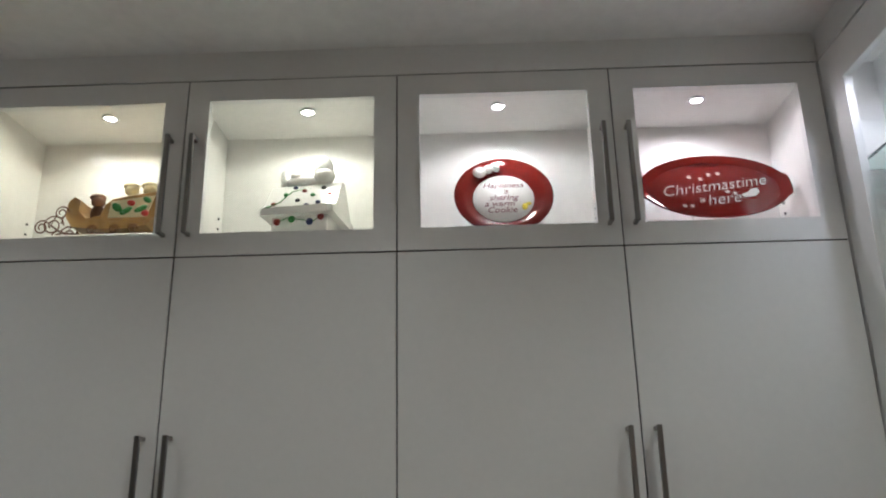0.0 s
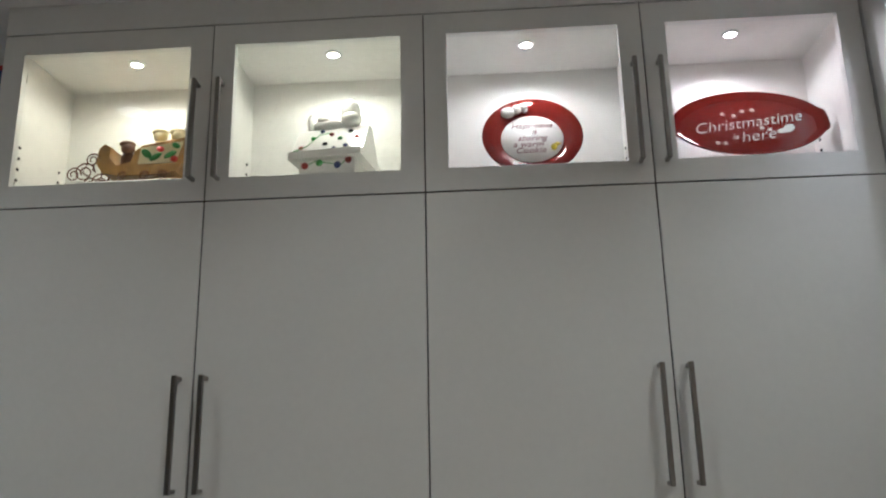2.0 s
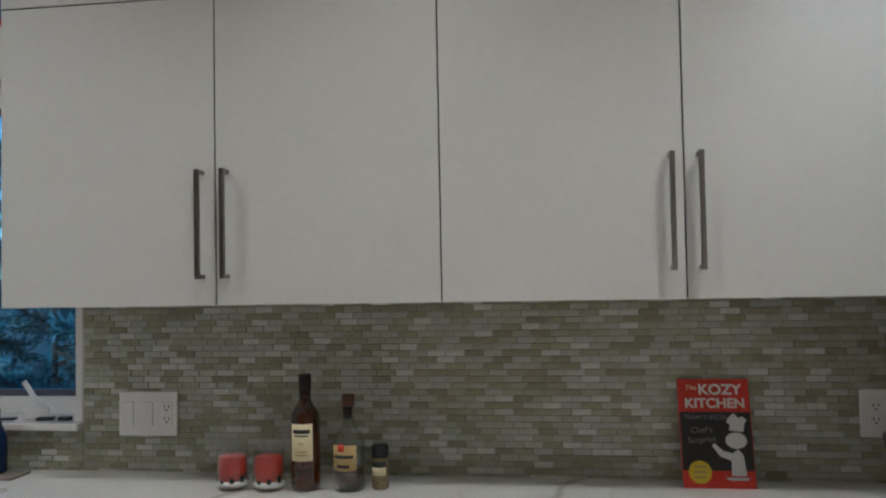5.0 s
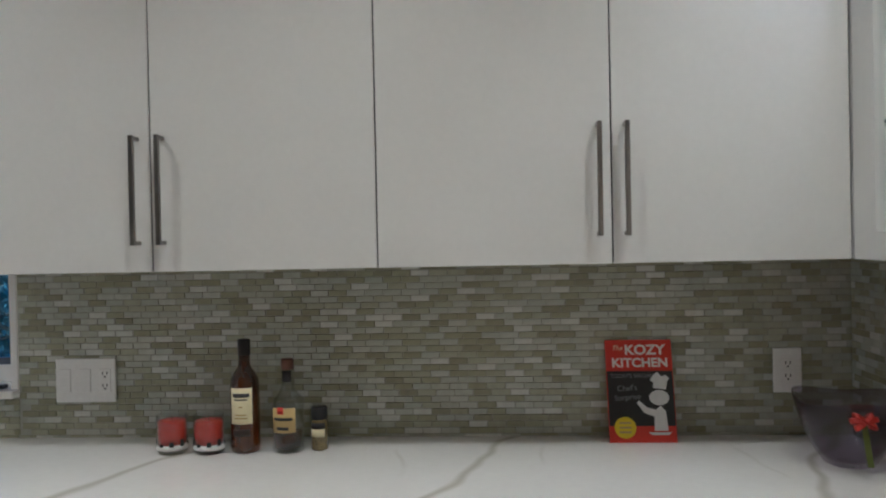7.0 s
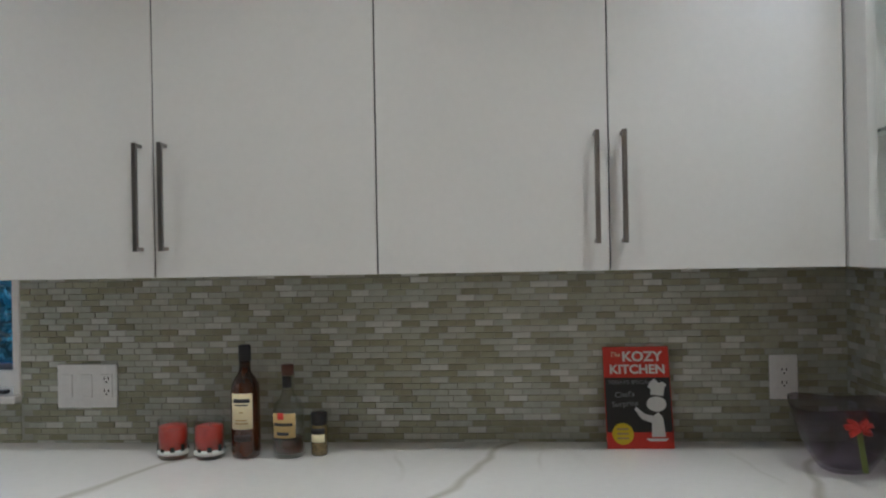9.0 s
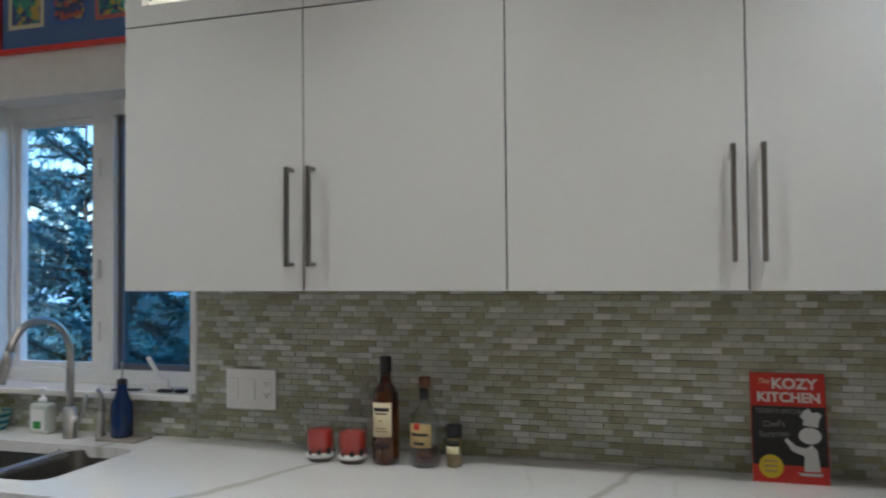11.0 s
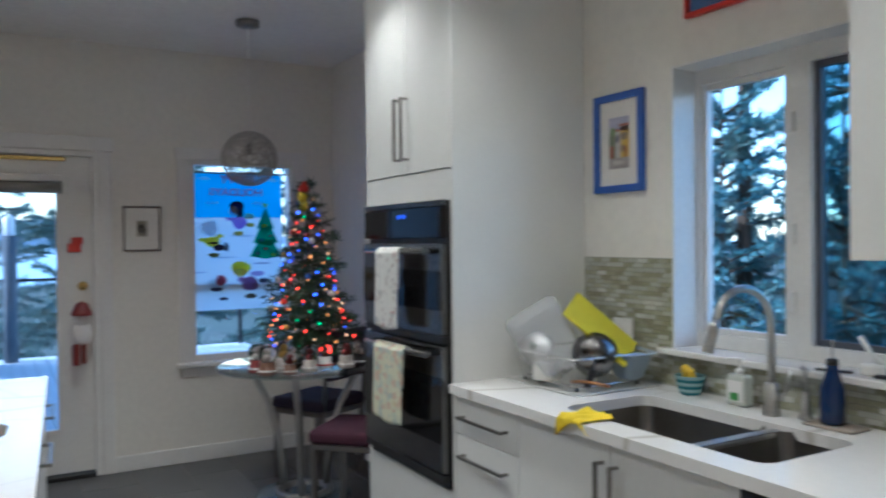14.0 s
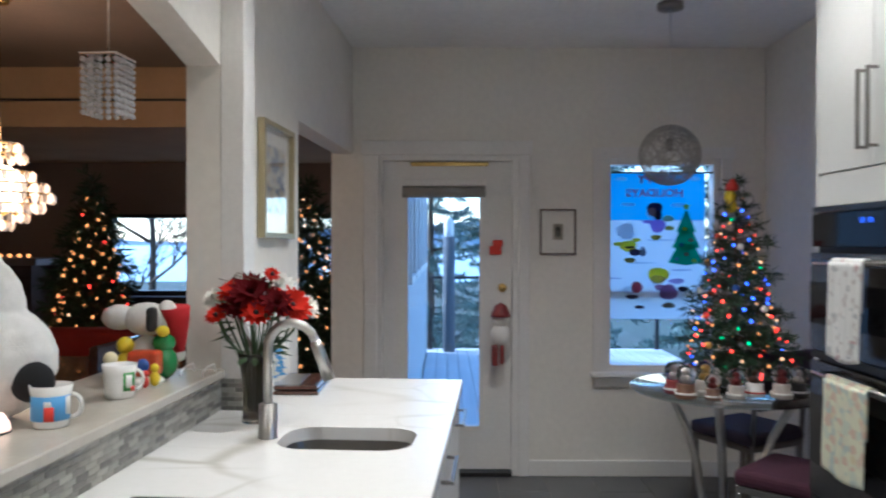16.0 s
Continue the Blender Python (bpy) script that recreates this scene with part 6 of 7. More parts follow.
picture("small_framed_picture", "small print with a wide white mount in a thin brown frame", 0.225, 0.285, pose(-5.4985, 0.538, 1.54, 0, 0, 90), mat("brown_frame", (0.10, 0.065, 0.05), 0.4), M_PAPER, [((-0.032, 0.032, -0.05, 0.05), mat("beige_print", (0.42, 0.38, 0.30), 0.6, var=0.2, scale=30)), ((-0.016, 0.016, -0.03, 0.03), mat("grey_print", (0.25, 0.24, 0.22), 0.6, var=0.4, scale=60))], 0.009, 0.018)

# banner in the far window
def sheer(name, col):
    m = bpy.data.materials.new(name)
    m.use_nodes = True
    nt = m.node_tree
    nt.nodes.remove(nt.nodes["Principled BSDF"])
    d, t, mx = nt.nodes.new("ShaderNodeBsdfDiffuse"), nt.nodes.new("ShaderNodeBsdfTranslucent"), nt.nodes.new("ShaderNodeMixShader")
    d.inputs[0].default_value = t.inputs[0].default_value = (*col, 1)
    mx.inputs[0].default_value = 0.9
    nt.links.new(d.outputs[0], mx.inputs[1])
    nt.links.new(t.outputs[0], mx.inputs[2])
    nt.links.new(mx.outputs[0], nt.nodes["Material Output"].inputs[0])
    return m


bn = thing("window_banner", "blue and white holiday banner hanging in the window", "banner", pose(-5.522, 1.163, 0))
part("sky_field", box(-0.001, 0.001, -0.308, 0.308, 1.615, 1.915), sheer("banner_blue", (0.32, 0.70, 0.95)), bn)
part("snow_field", box(-0.001, 0.001, -0.308, 0.308, 0.99, 1.615), sheer("banner_white", (0.88, 0.92, 0.95)), bn)
rod = part("rod", tube([(0.004, -0.39, 1.916), (0.004, 0.36, 1.916)], 0.006, 8), M_DARK, bn)
FLIP = pose(0, 0, 0, 90, 0, 90)
S_RED, S_GRN = sheer("banner_red", (0.9, 0.25, 0.3)), sheer("banner_green", (0.12, 0.52, 0.36))
S_PINK = sheer("banner_pink", (0.95, 0.36, 0.48))
letters("lettering", "HAPPY", 0.07, S_RED, bn, pose(0.0025, 0.0, 1.872) @ FLIP, mirror=True, wide=1.1, bold=0.03)
letters("lettering", "HOLIDAYS", 0.068, S_PINK, bn, pose(0.0025, -0.01, 1.785) @ FLIP, mirror=True, wide=1.12, bold=0.02)


def blob(cy, cz, w, h, col, lift=0.0, turn=0.0, n=16):
    """A plain printed patch of the banner, oval with a slightly uneven edge."""
    c_, s_ = math.cos(radians(turn)), math.sin(radians(turn))
    out = []
    for k in range(n):
        q = 2 * math.pi * k / n
        r_ = 1 + 0.07 * math.sin(3 * q + cy * 40)
        p_, o_ = w * r_ * math.cos(q), h * r_ * math.sin(q)
        out.append((cy + p_ * c_ - o_ * s_, cz + p_ * s_ + o_ * c_))
    part("print", prism(out, 0.0006, "x", 0.0013 + lift), sheer("banner_print", col), bn)


SKIN, GOLDEN, NIGHT = (0.86, 0.82, 0.82), (0.80, 0.74, 0.14), (0.13, 0.12, 0.20)
# skaters as plain coloured shapes: head, cap or hair, coat, arms, legs, skates
for row in (
        (-0.008, 1.685, 0.05, 0.045, NIGHT, 0), (0.012, 1.645, 0.025, 0.03, NIGHT, 0.0), (-0.03, 1.66, 0.03, 0.036, SKIN, 0.0008), (0.01, 1.58, 0.05, 0.042, (0.56, 0.42, 0.78), 0.0008), (-0.055, 1.605, 0.03, 0.012, (0.56, 0.42, 0.78), 0.001), (0.075, 1.625, 0.036, 0.02, (0.74, 0.70, 0.5), 0.001), (0.085, 1.565, 0.03, 0.015, (0.62, 0.56, 0.2), 0.001), (0.0, 1.507, 0.034, 0.016, (0.58, 0.50, 0.14), 0.001),
        (-0.193, 1.545, 0.058, 0.05, (0.74, 0.80, 0.86), 0), (-0.193, 1.545, 0.052, 0.045, (0.90, 0.91, 0.92), 0.0008), (-0.176, 1.452, 0.055, 0.036, GOLDEN, 0.0006), (-0.238, 1.465, 0.032, 0.013, GOLDEN, 0.001), (-0.125, 1.49, 0.028, 0.013, GOLDEN, 0.001), (-0.165, 1.443, 0.035, 0.008, NIGHT, 0.0016), (-0.13, 1.412, 0.042, 0.022, NIGHT, 0.001), (-0.085, 1.415, 0.02, 0.032, (0.35, 0.36, 0.42), 0.0014), (-0.166, 1.362, 0.036, 0.016, (0.42, 0.38, 0.16), 0.001),
        (0.015, 1.268, 0.066, 0.05, GOLDEN, 0), (0.01, 1.238, 0.048, 0.03, SKIN, 0.0008), (0.08, 1.16, 0.058, 0.05, (0.52, 0.34, 0.50), 0.0006), (0.03, 1.19, 0.04, 0.018, (0.52, 0.34, 0.50), 0.001), (0.13, 1.23, 0.05, 0.018, (0.66, 0.56, 0.76), 0.001), (0.17, 1.18, 0.032, 0.018, NIGHT, 0.001), (0.08, 1.076, 0.042, 0.018, (0.32, 0.28, 0.22), 0.001),
        (-0.165, 1.168, 0.045, 0.035, (0.78, 0.82, 0.86), 0), (-0.12, 1.19, 0.036, 0.036, (0.62, 0.20, 0.24), 0.0008), (-0.15, 1.13, 0.042, 0.014, NIGHT, 0.001), (-0.105, 1.065, 0.03, 0.011, NIGHT, 0.001),
        (-0.22, 1.876, 0.036, 0.012, (0.9, 0.93, 0.95), 0), (0.24, 1.876, 0.036, 0.012, (0.9, 0.93, 0.95), 0), (-0.176, 1.714, 0.046, 0.011, (0.9, 0.93, 0.95), 0), (0.142, 1.71, 0.046, 0.014, (0.9, 0.93, 0.95), 0),
        (0.03, 1.49, 0.10, 0.005, (0.62, 0.70, 0.80), 0.0003), (-0.10, 1.345, 0.10, 0.005, (0.62, 0.70, 0.80), 0.0003), (0.16, 1.30, 0.07, 0.005, (0.5, 0.55, 0.7), 0.0003), (-0.26, 1.247, 0.045, 0.004, (0.5, 0.55, 0.7), 0.0003)):
    blob(*row[:5], lift=row[5])
# printed tree with a star and baubles
for lo, hi, w0, w1 in ((1.335, 1.46, 0.112, 0.05), (1.43, 1.56, 0.088, 0.035), (1.53, 1.675, 0.062, 0.006)):
    part("tree_print", prism([(0.19 - w0, lo + 0.012), (0.19, lo - 0.006), (0.19 + w0, lo + 0.012), (0.19 + w1, hi), (0.19 - w1, hi)], 0.0008, "x", 0.0012 + (lo - 1.3) * 0.003), S_GRN, bn)
part("star_print", prism([((0.028 if k % 2 == 0 else 0.012) * math.sin(k * math.pi / 5) + 0.19, (0.028 if k % 2 == 0 else 0.012) * math.cos(k * math.pi / 5) + 1.70) for k in range(10)], 0.0008, "x", 0.0014), sheer("banner_star", GOLDEN), bn)
for cy, cz, col in ((0.13, 1.37, (0.5, 0.45, 0.7)), (0.19, 1.40, (0.75, 0.3, 0.3)), (0.24, 1.36, GOLDEN), (0.16, 1.46, (0.3, 0.5, 0.8)), (0.22, 1.49, (0.75, 0.3, 0.3)), (0.18, 1.56, GOLDEN)):
    blob(cy, cz, 0.016, 0.013, col, 0.0032)

# door decorations
single("door_ornament", boxes((-0.005, 0.005, -0.04, 0.035, -0.045, 0.01, 0.003), (-0.005, 0.005, -0.02, 0.045, 0.005, 0.048, 0.004)), M_REDP, "small red house-shaped ornament on the door", "ornament", pose(DX + 0.056, 0.15, 1.44))
bm = bmesh.new()
ball(bm, (0, 0, 0), (0.03, 0.06, 0.07))
ball(bm, (0.006, 0, 0.09), (0.026, 0.05, 0.045))
single("hanging_doll", bm, M_WHITE, "plain white stuffed toy hanging from the door knob", "soft toy", pose(DX + 0.155, 0.175, 0.90))
single("doll_hat", lathe([(0, 0.0), (0.06, 0.0), (0.058, 0.02), (0.035, 0.07), (0, 0.09)], 18), M_MAROON, "dark red felt hat on the hanging toy", "hat", pose(DX + 0.155, 0.175, 1.01))
single("doll_trousers", boxes((-0.02, 0.02, -0.045, -0.005, -0.13, 0.0, 0.01, 2), (-0.02, 0.02, 0.005, 0.03, -0.12, 0.0, 0.01, 2)), M_MAROON, "dark red legs of the hanging toy", "soft toy", pose(DX + 0.155, 0.165, 0.835))
wall_plate("light_switch", -0.033, 0.033, 0.965, 1.085, "s", pose(-5.4985, -0.64, 0, 0, 0, 90) @ pose(0, -WALL_Y - 0.016, 0), label="white light switch on the door casing")
# ---- on the island and the bar ----
IZ = 0.9145
gooseneck("prep_faucet", "brushed steel gooseneck faucet beside the small sink", ISL @ pose(0.985, -0.506, IZ, 0, 0, -90), 0.138, 0.325, 0.115, r=0.0132, base_r=0.028)
BZ = 1.0505

M_STEM = mat("stems", (0.035, 0.075, 0.02), 0.6, var=0.2)
vs = thing("flower_vase", "tall smoky glass vase of red and white flowers", "vase", ISL @ pose(0.80, -0.605, IZ))
part("vase", lathe([(0, 0), (0.036, 0), (0.038, 0.004), (0.034, 0.05), (0.036, 0.13), (0.05, 0.205), (0.054, 0.215), (0.05, 0.215), (0.032, 0.13), (0.03, 0.05), (0.032, 0.012), (0, 0.01)], 32), glass("vase_glass", (0.48, 0.44, 0.34)), vs)
rng = random.Random(11)


def bloom(c, r, petals, m_, up, cone=0.25, rows=2, core=None):
    """A flower head: rings of petals round a small heart."""
    bm = bmesh.new()
    q = Vector((0, 0, 1)).rotation_difference(Vector(up).normalized()).to_matrix()
    for row in range(rows):
        for k in range(petals):
            a = 2 * math.pi * (k + 0.5 * row) / petals + rng.uniform(-0.1, 0.1)
            tilt = cone + 0.5 * row + rng.uniform(-0.1, 0.1)
            L_, w = r * (1 - 0.22 * row), r * 2.6 / petals
            d = Vector((math.cos(a) * math.cos(tilt), math.sin(a) * math.cos(tilt), math.sin(tilt)))
            s = Vector((-math.sin(a), math.cos(a), 0)) * w
            o = Vector(c)
            v = [bm.verts.new(o + q @ p) for p in (d * 0.1 * L_, d * 0.6 * L_ + s + Vector((0, 0, 0.04 * L_)), d * L_, d * 0.6 * L_ - s + Vector((0, 0, 0.04 * L_)))]
            bm.faces.new(v)
    return bm


HEADS = [(-0.115, 0.05, 0.375, 0.045, 18, M_WHITE, 3), (-0.06, 0.02, 0.395, 0.045, 14, M_REDP, 2), (0.0, -0.02, 0.40, 0.06, 16, 0, 3), (0.05, 0.03, 0.41, 0.058, 20, M_WHITE, 3), (0.10, 0.0, 0.36, 0.055, 14, M_REDP, 2), (0.055, -0.03, 0.455, 0.022, 14, M_REDP, 3), (-0.02, 0.04, 0.36, 0.05, 16, 0, 3), (0.03, 0.02, 0.375, 0.05, 16, 0, 3), (-0.09, -0.03, 0.33, 0.03, 12, M_REDP, 2), (-0.03, 0.06, 0.33, 0.025, 12, 1, 2), (0.125, 0.05, 0.35, 0.04, 18, M_WHITE, 3), (0.06, 0.05, 0.35, 0.03, 12, 1, 2), (-0.115, 0.06, 0.315, 0.025, 12, 0, 2), (-0.03, -0.03, 0.36, 0.05, 16, 0, 3), (0.07, -0.04, 0.37, 0.045, 16, 0, 3), (-0.075, 0.04, 0.365, 0.042, 14, M_REDP, 2), (0.0, 0.05, 0.335, 0.04, 16, 0, 3), (0.09, 0.06, 0.325, 0.03, 12, M_REDP, 2), (0.02, -0.05, 0.34, 0.04, 14, M_REDP, 2)]
M_WINE = mat("dark_red_petals", (0.10, 0.005, 0.008), 0.9, var=0.2, spec=0.1)
M_ORANGE = mat("orange_petals", (0.62, 0.10, 0.02), 0.7, var=0.1)
M_PETAL = mat("red_petals", (0.50, 0.022, 0.010), 0.9, var=0.15, spec=0.1)
M_WPET = mat("white_petals", (0.75, 0.74, 0.68), 0.7, var=0.06)
VIEW = Vector((0.8, 0.35, 0.45))
for (v_, u_, z, r, n, m_, rows) in HEADS:
    u_, v_, r = u_ * 1.15, v_ * 1.18, r * 1.06
    c = (-u_, v_, z)
    mm = {0: M_WINE, 1: M_ORANGE}.get(m_ if isinstance(m_, int) else -1, M_WPET if m_ is M_WHITE else M_PETAL)
    up = Vector((-u_ * 3, v_ * 4, 0.35)) + VIEW * 0.8
    fl = part("flower", bloom(c, r * 1.25, n, mm, up, 0.15, rows), mm, vs)
    bm = bmesh.new()
    ball(bm, Vector(c) + up.normalized() * 0.006, 0.008 if mm is not M_WPET else 0.01, 8)
    part("heart", bm, M_INK if mm is M_PETAL else mm, fl)
    part("stem", tube([(0.012 * -u_ / 0.06, 0.1 * v_ * 1.2, 0.03), (-u_ * 0.25, v_ * 0.28, 0.2), (-u_ * 0.8, v_ * 0.75, z - 0.07), Vector(c)], 0.0036, 6), M_STEM, vs)
for k in range(44):
    a, z = rng.uniform(0, 6.28), rng.uniform(0.2, 0.36)
    r0, L_ = 0.04 + 0.03 * rng.random(), rng.uniform(0.045, 0.085)
    p = Vector((r0 * math.cos(a), r0 * math.sin(a), z))
    d = Vector((math.cos(a), math.sin(a), rng.uniform(-0.5, 0.6))).normalized()
    s = d.cross(Vector((0, 0, 1))).normalized() * L_ * 0.2
    bm = bmesh.new()
    v = [bm.verts.new(q) for q in (p, p + d * L_ * 0.45 + s, p + d * L_, p + d * L_ * 0.45 - s, p + d * L_ * 0.5 + Vector((0, 0, 0.006)))]
    for i in range(4):
        bm.faces.new((v[i], v[(i + 1) % 4], v[4]))
    part("leaf", bm, M_STEM, vs)
for k in range(5):
    a = -0.5 - 0.5 * k
    part("twig", tube([(0, 0, 0.2), (-0.03, -0.05 - 0.01 * k, 0.36), (-0.04 + 0.02 * k, -0.09 + 0.012 * k, 0.43 + 0.008 * k), (-0.02 + 0.02 * k, -0.12 + 0.04 * k, 0.44)], 0.0013, 5), mat("twig", (0.12, 0.08, 0.05), 0.8), vs)

t = thing("wooden_box", "flat dark wooden box with a glossy lid", "box", ISL @ pose(0.23, -0.60, IZ, 0, 0, 4))
M_DWOOD = mat("dark_wood", (0.06, 0.02, 0.012), 0.25, var=0.3, scale=6, coat=0.4, stretch=(1, 6, 6))
part("tray", box(-0.15, 0.15, -0.085, 0.085, 0, 0.014, 0.003), M_DWOOD, t)
part("lid", box(-0.145, 0.145, -0.08, 0.08, 0.018, 0.032, 0.003), M_DWOOD, t)
part("glass_inlay", box(-0.12, 0.12, -0.075, 0.01, 0.0322, 0.0335), M_STEEL, t)
t = thing("patterned_card", "upright white card with a blue pattern", "card", ISL @ pose(0.10, -0.735, IZ))
part("card", box(-0.004, 0.004, -0.03, 0.05, 0, 0.165, 0.001), M_WHITE, t)
rng = random.Random(3)
for k in range(14):
    part("pattern", prism([(rng.uniform(-0.02, 0.035) + 0.009 * math.cos(q), rng.uniform(0.02, 0.14) * 0 + 0.02 + 0.009 * k + 0.007 * math.sin(q)) for q in (0, 1.2, 2.5, 3.8, 5.0)], 0.0005, "x", 0.0043), M_SKYB, t)


def mug(m, label, body_m, prints, h=0.095, r=0.042):
    t = thing("mug", label, "mug", m, group="mugs")
    part("cup", lathe([(0, 0.0), (r * 0.8, 0), (r * 0.9, 0.004), (r * 0.93, 0.02), (r * 0.97, h * 0.7), (r * 1.1, h), (r * 1.04, h), (r * 0.9, h * 0.7), (r * 0.86, 0.012), (0, 0.008)], 36), M_CERAM, t)
    part("handle", tube([(r * 0.95 + 0.0 + 0.024 * math.sin(a), 0, h * 0.48 - 0.027 * math.cos(a)) for a in [0.1 + i * 0.245 for i in range(13)]], 0.005, 10), M_CERAM, t)
    for (r_, z0, z1, a0, a1, mm) in prints:
        part("print", curved_patch(r_, z0, z1, a0, a1, 16), mm, t)
    return t


r = 0.042
mug(ISL @ pose(1.455, -0.865, BZ, 0, 0, 110), "white mug with a blue printed band", M_SKYB, [(r * 0.985, 0.018, 0.078, -170, 0 - 12, M_SKYB), (r * 1.0, 0.018, 0.05, -100, -72, M_REDP), (r * 1.0, 0.05, 0.062, -100, -80, M_WHITE), (r * 1.0, 0.03, 0.07, -35, -14, M_WHITE)], 0.095)
mug(ISL @ pose(1.125, -0.87, BZ, 0, 0, 138), "white mug with a round green wreath print", M_WHITE, [(r * 0.99, 0.022, 0.072, -100, -50, M_GREENP), (r * 1.0, 0.03, 0.064, -90, -66, M_WHITE), (r * 1.005, 0.02, 0.034, -72, -52, M_REDP)], 0.09)

# plain holiday figures on the bar
bm = bmesh.new()
ball(bm, (0, 0, 0.06), (0.05, 0.05, 0.065))
ball(bm, (0.0, 0.0, 0.175), (0.062, 0.07, 0.052))
ball(bm, (0.005, -0.085, 0.18), (0.045, 0.055, 0.04))
ball(bm, (0.0, 0.065, 0.18), (0.03, 0.035, 0.055))
single("plush_toy", bm, mat("white_plush", (0.72, 0.71, 0.69), 0.95, var=0.08, scale=30, bump=0.8, bscale=250), "plain white plush toy sitting on the bar", "soft toy", ISL @ pose(0.80, -0.945, BZ + 0.004))
single("plush_ear", box(-0.02, 0.02, -0.012, 0.014, -0.045, 0.03, 0.012, 3), M_INK, "black felt ear of the plush toy", "soft toy", ISL @ pose(0.855, -0.905, BZ + 0.19))
bm = lathe([(0, 0.0), (0.045, 0.0), (0.04, 0.04), (0.03, 0.09), (0.018, 0.14), (0.0, 0.15)], 20)
st = thing("santa_hat", "floppy red felt hat with a white bobble", "hat", ISL @ pose(0.80, -0.855, BZ + 0.215, 180, 12, 0))
part("cone", bm, mat("red_felt", (0.42, 0.01, 0.015), 0.9, var=0.1, bump=0.4), st)
bm = bmesh.new()
ball(bm, (0, 0, 0.155), 0.02)
part("bobble", bm, M_WHITE, st)
bm = bmesh.new()
ball(bm, (0, 0, 0.05), (0.04, 0.042, 0.052))
ball(bm, (0.0, 0.0, 0.11), (0.034, 0.036, 0.03))
single("green_figurine", bm, mat("green_glaze", (0.02, 0.22, 0.05), 0.25, var=0.1, coat=0.4), "shiny green ceramic figurine on the bar", "figurine", ISL @ pose(0.835, -0.875, BZ))
bm = bmesh.new()
ball(bm, (0, 0, 0.0), (0.018, 0.02, 0.018))
single("yellow_ornament", bm, M_YELLOW, "small round yellow ornament on the green figurine", "ornament", ISL @ pose(0.86, -0.868, BZ + 0.148))
t = thing("sleigh_ornament", "red and orange ceramic ornament on a white base", "ornament", ISL @ pose(0.90, -0.905, BZ))
part("base", lathe([(0, 0), (0.055, 0), (0.056, 0.008), (0.045, 0.018), (0, 0.02)], 24), M_CERAM, t)
part("body", box(-0.03, 0.03, -0.045, 0.045, 0.02, 0.095, 0.012, 3), mat("orange_red_glaze", (0.55, 0.07, 0.02), 0.3, var=0.25, scale=40), t)
bm = bmesh.new()
ball(bm, (0.028, 0.008, 0.055), (0.014, 0.02, 0.02))
part("detail", bm, M_BLUE, t)
for k, (u_, v_, m_, h) in enumerate(((0.86, -0.985, M_YELLOW, 0.13), (0.97, -0.975, M_LABEL, 0.10), (0.985, -0.865, M_REDP, 0.05), (0.955, -0.85, M_YELLOW, 0.065))):
    bm = bmesh.new()
    ball(bm, (0, 0, h * 0.33), (h * 0.22, h * 0.22, h * 0.34))
    ball(bm, (0, 0, h * 0.8), h * 0.2)
    single("small_figurine", bm, m_, "small plain painted figurine on the bar", "figurine", ISL @ pose(u_, v_, BZ), group="small figurines")
t = thing("wire_stand", "low bent white wire stand on the bar", "stand", ISL @ pose(0.76, -0.80, BZ))
for y in (-0.035, 0.035):
    part("wire", tube([(0.05, y, 0.0025), (0.04, y, 0.02), (0.0, y, 0.028), (-0.05, y, 0.028), (-0.06, y, 0.0025)], 0.0025, 8), M_WHITE, t)
bm = bmesh.new()
ball(bm, (0, 0, 0.135), (0.12, 0.155, 0.14))
ball(bm, (0.0, -0.03, 0.25), (0.085, 0.11, 0.14))
ball(bm, (0.0, -0.06, 0.36), (0.075, 0.08, 0.06))
single("large_plush_toy", bm, bpy.data.materials["white_plush"], "large plain white plush toy on the bar", "soft toy", ISL @ pose(1.385, -1.055, BZ))
md = bpy.data.objects["large_plush_toy"].modifiers.new("moulded", "REMESH")
md.mode, md.voxel_size, md.use_smooth_shade = "VOXEL", 0.008, True
bm = bmesh.new()
ball(bm, (0, 0, 0), (0.04, 0.052, 0.048))
single("plush_nose", bm, mat("black_felt", (0.01, 0.01, 0.012), 0.9, var=0.2), "round black felt nose of the large plush toy", "soft toy", ISL @ pose(1.43, -0.925, BZ + 0.095))
t = thing("night_light", "small glowing shell-shaped lamp on the bar", "lamp", ISL @ pose(1.52, -0.955, BZ))
part("shade", lathe([(0, 0), (0.032, 0), (0.03, 0.02), (0.018, 0.04), (0, 0.045)], 20), glow("night_glow", (1.0, 0.62, 0.42), 0.4), t)
part("foot", lathe([(0.0, -0.0004), (0.034, -0.0004), (0.034, 0.003), (0.0, 0.003)], 20), M_DARK, t)

LP = ISL @ pose(0.03, LW + 0.0015, 1.715, 0, 0, 180)
picture("gold_framed_picture", "tall print under glass in a pale gold frame", 0.44, 0.46, LP, mat("pale_gold", (0.42, 0.36, 0.22), 0.35, 0.6, var=0.1), M_PAPER, [((-0.12, 0.12, -0.13, 0.14), M_ART4)], 0.022, 0.03)

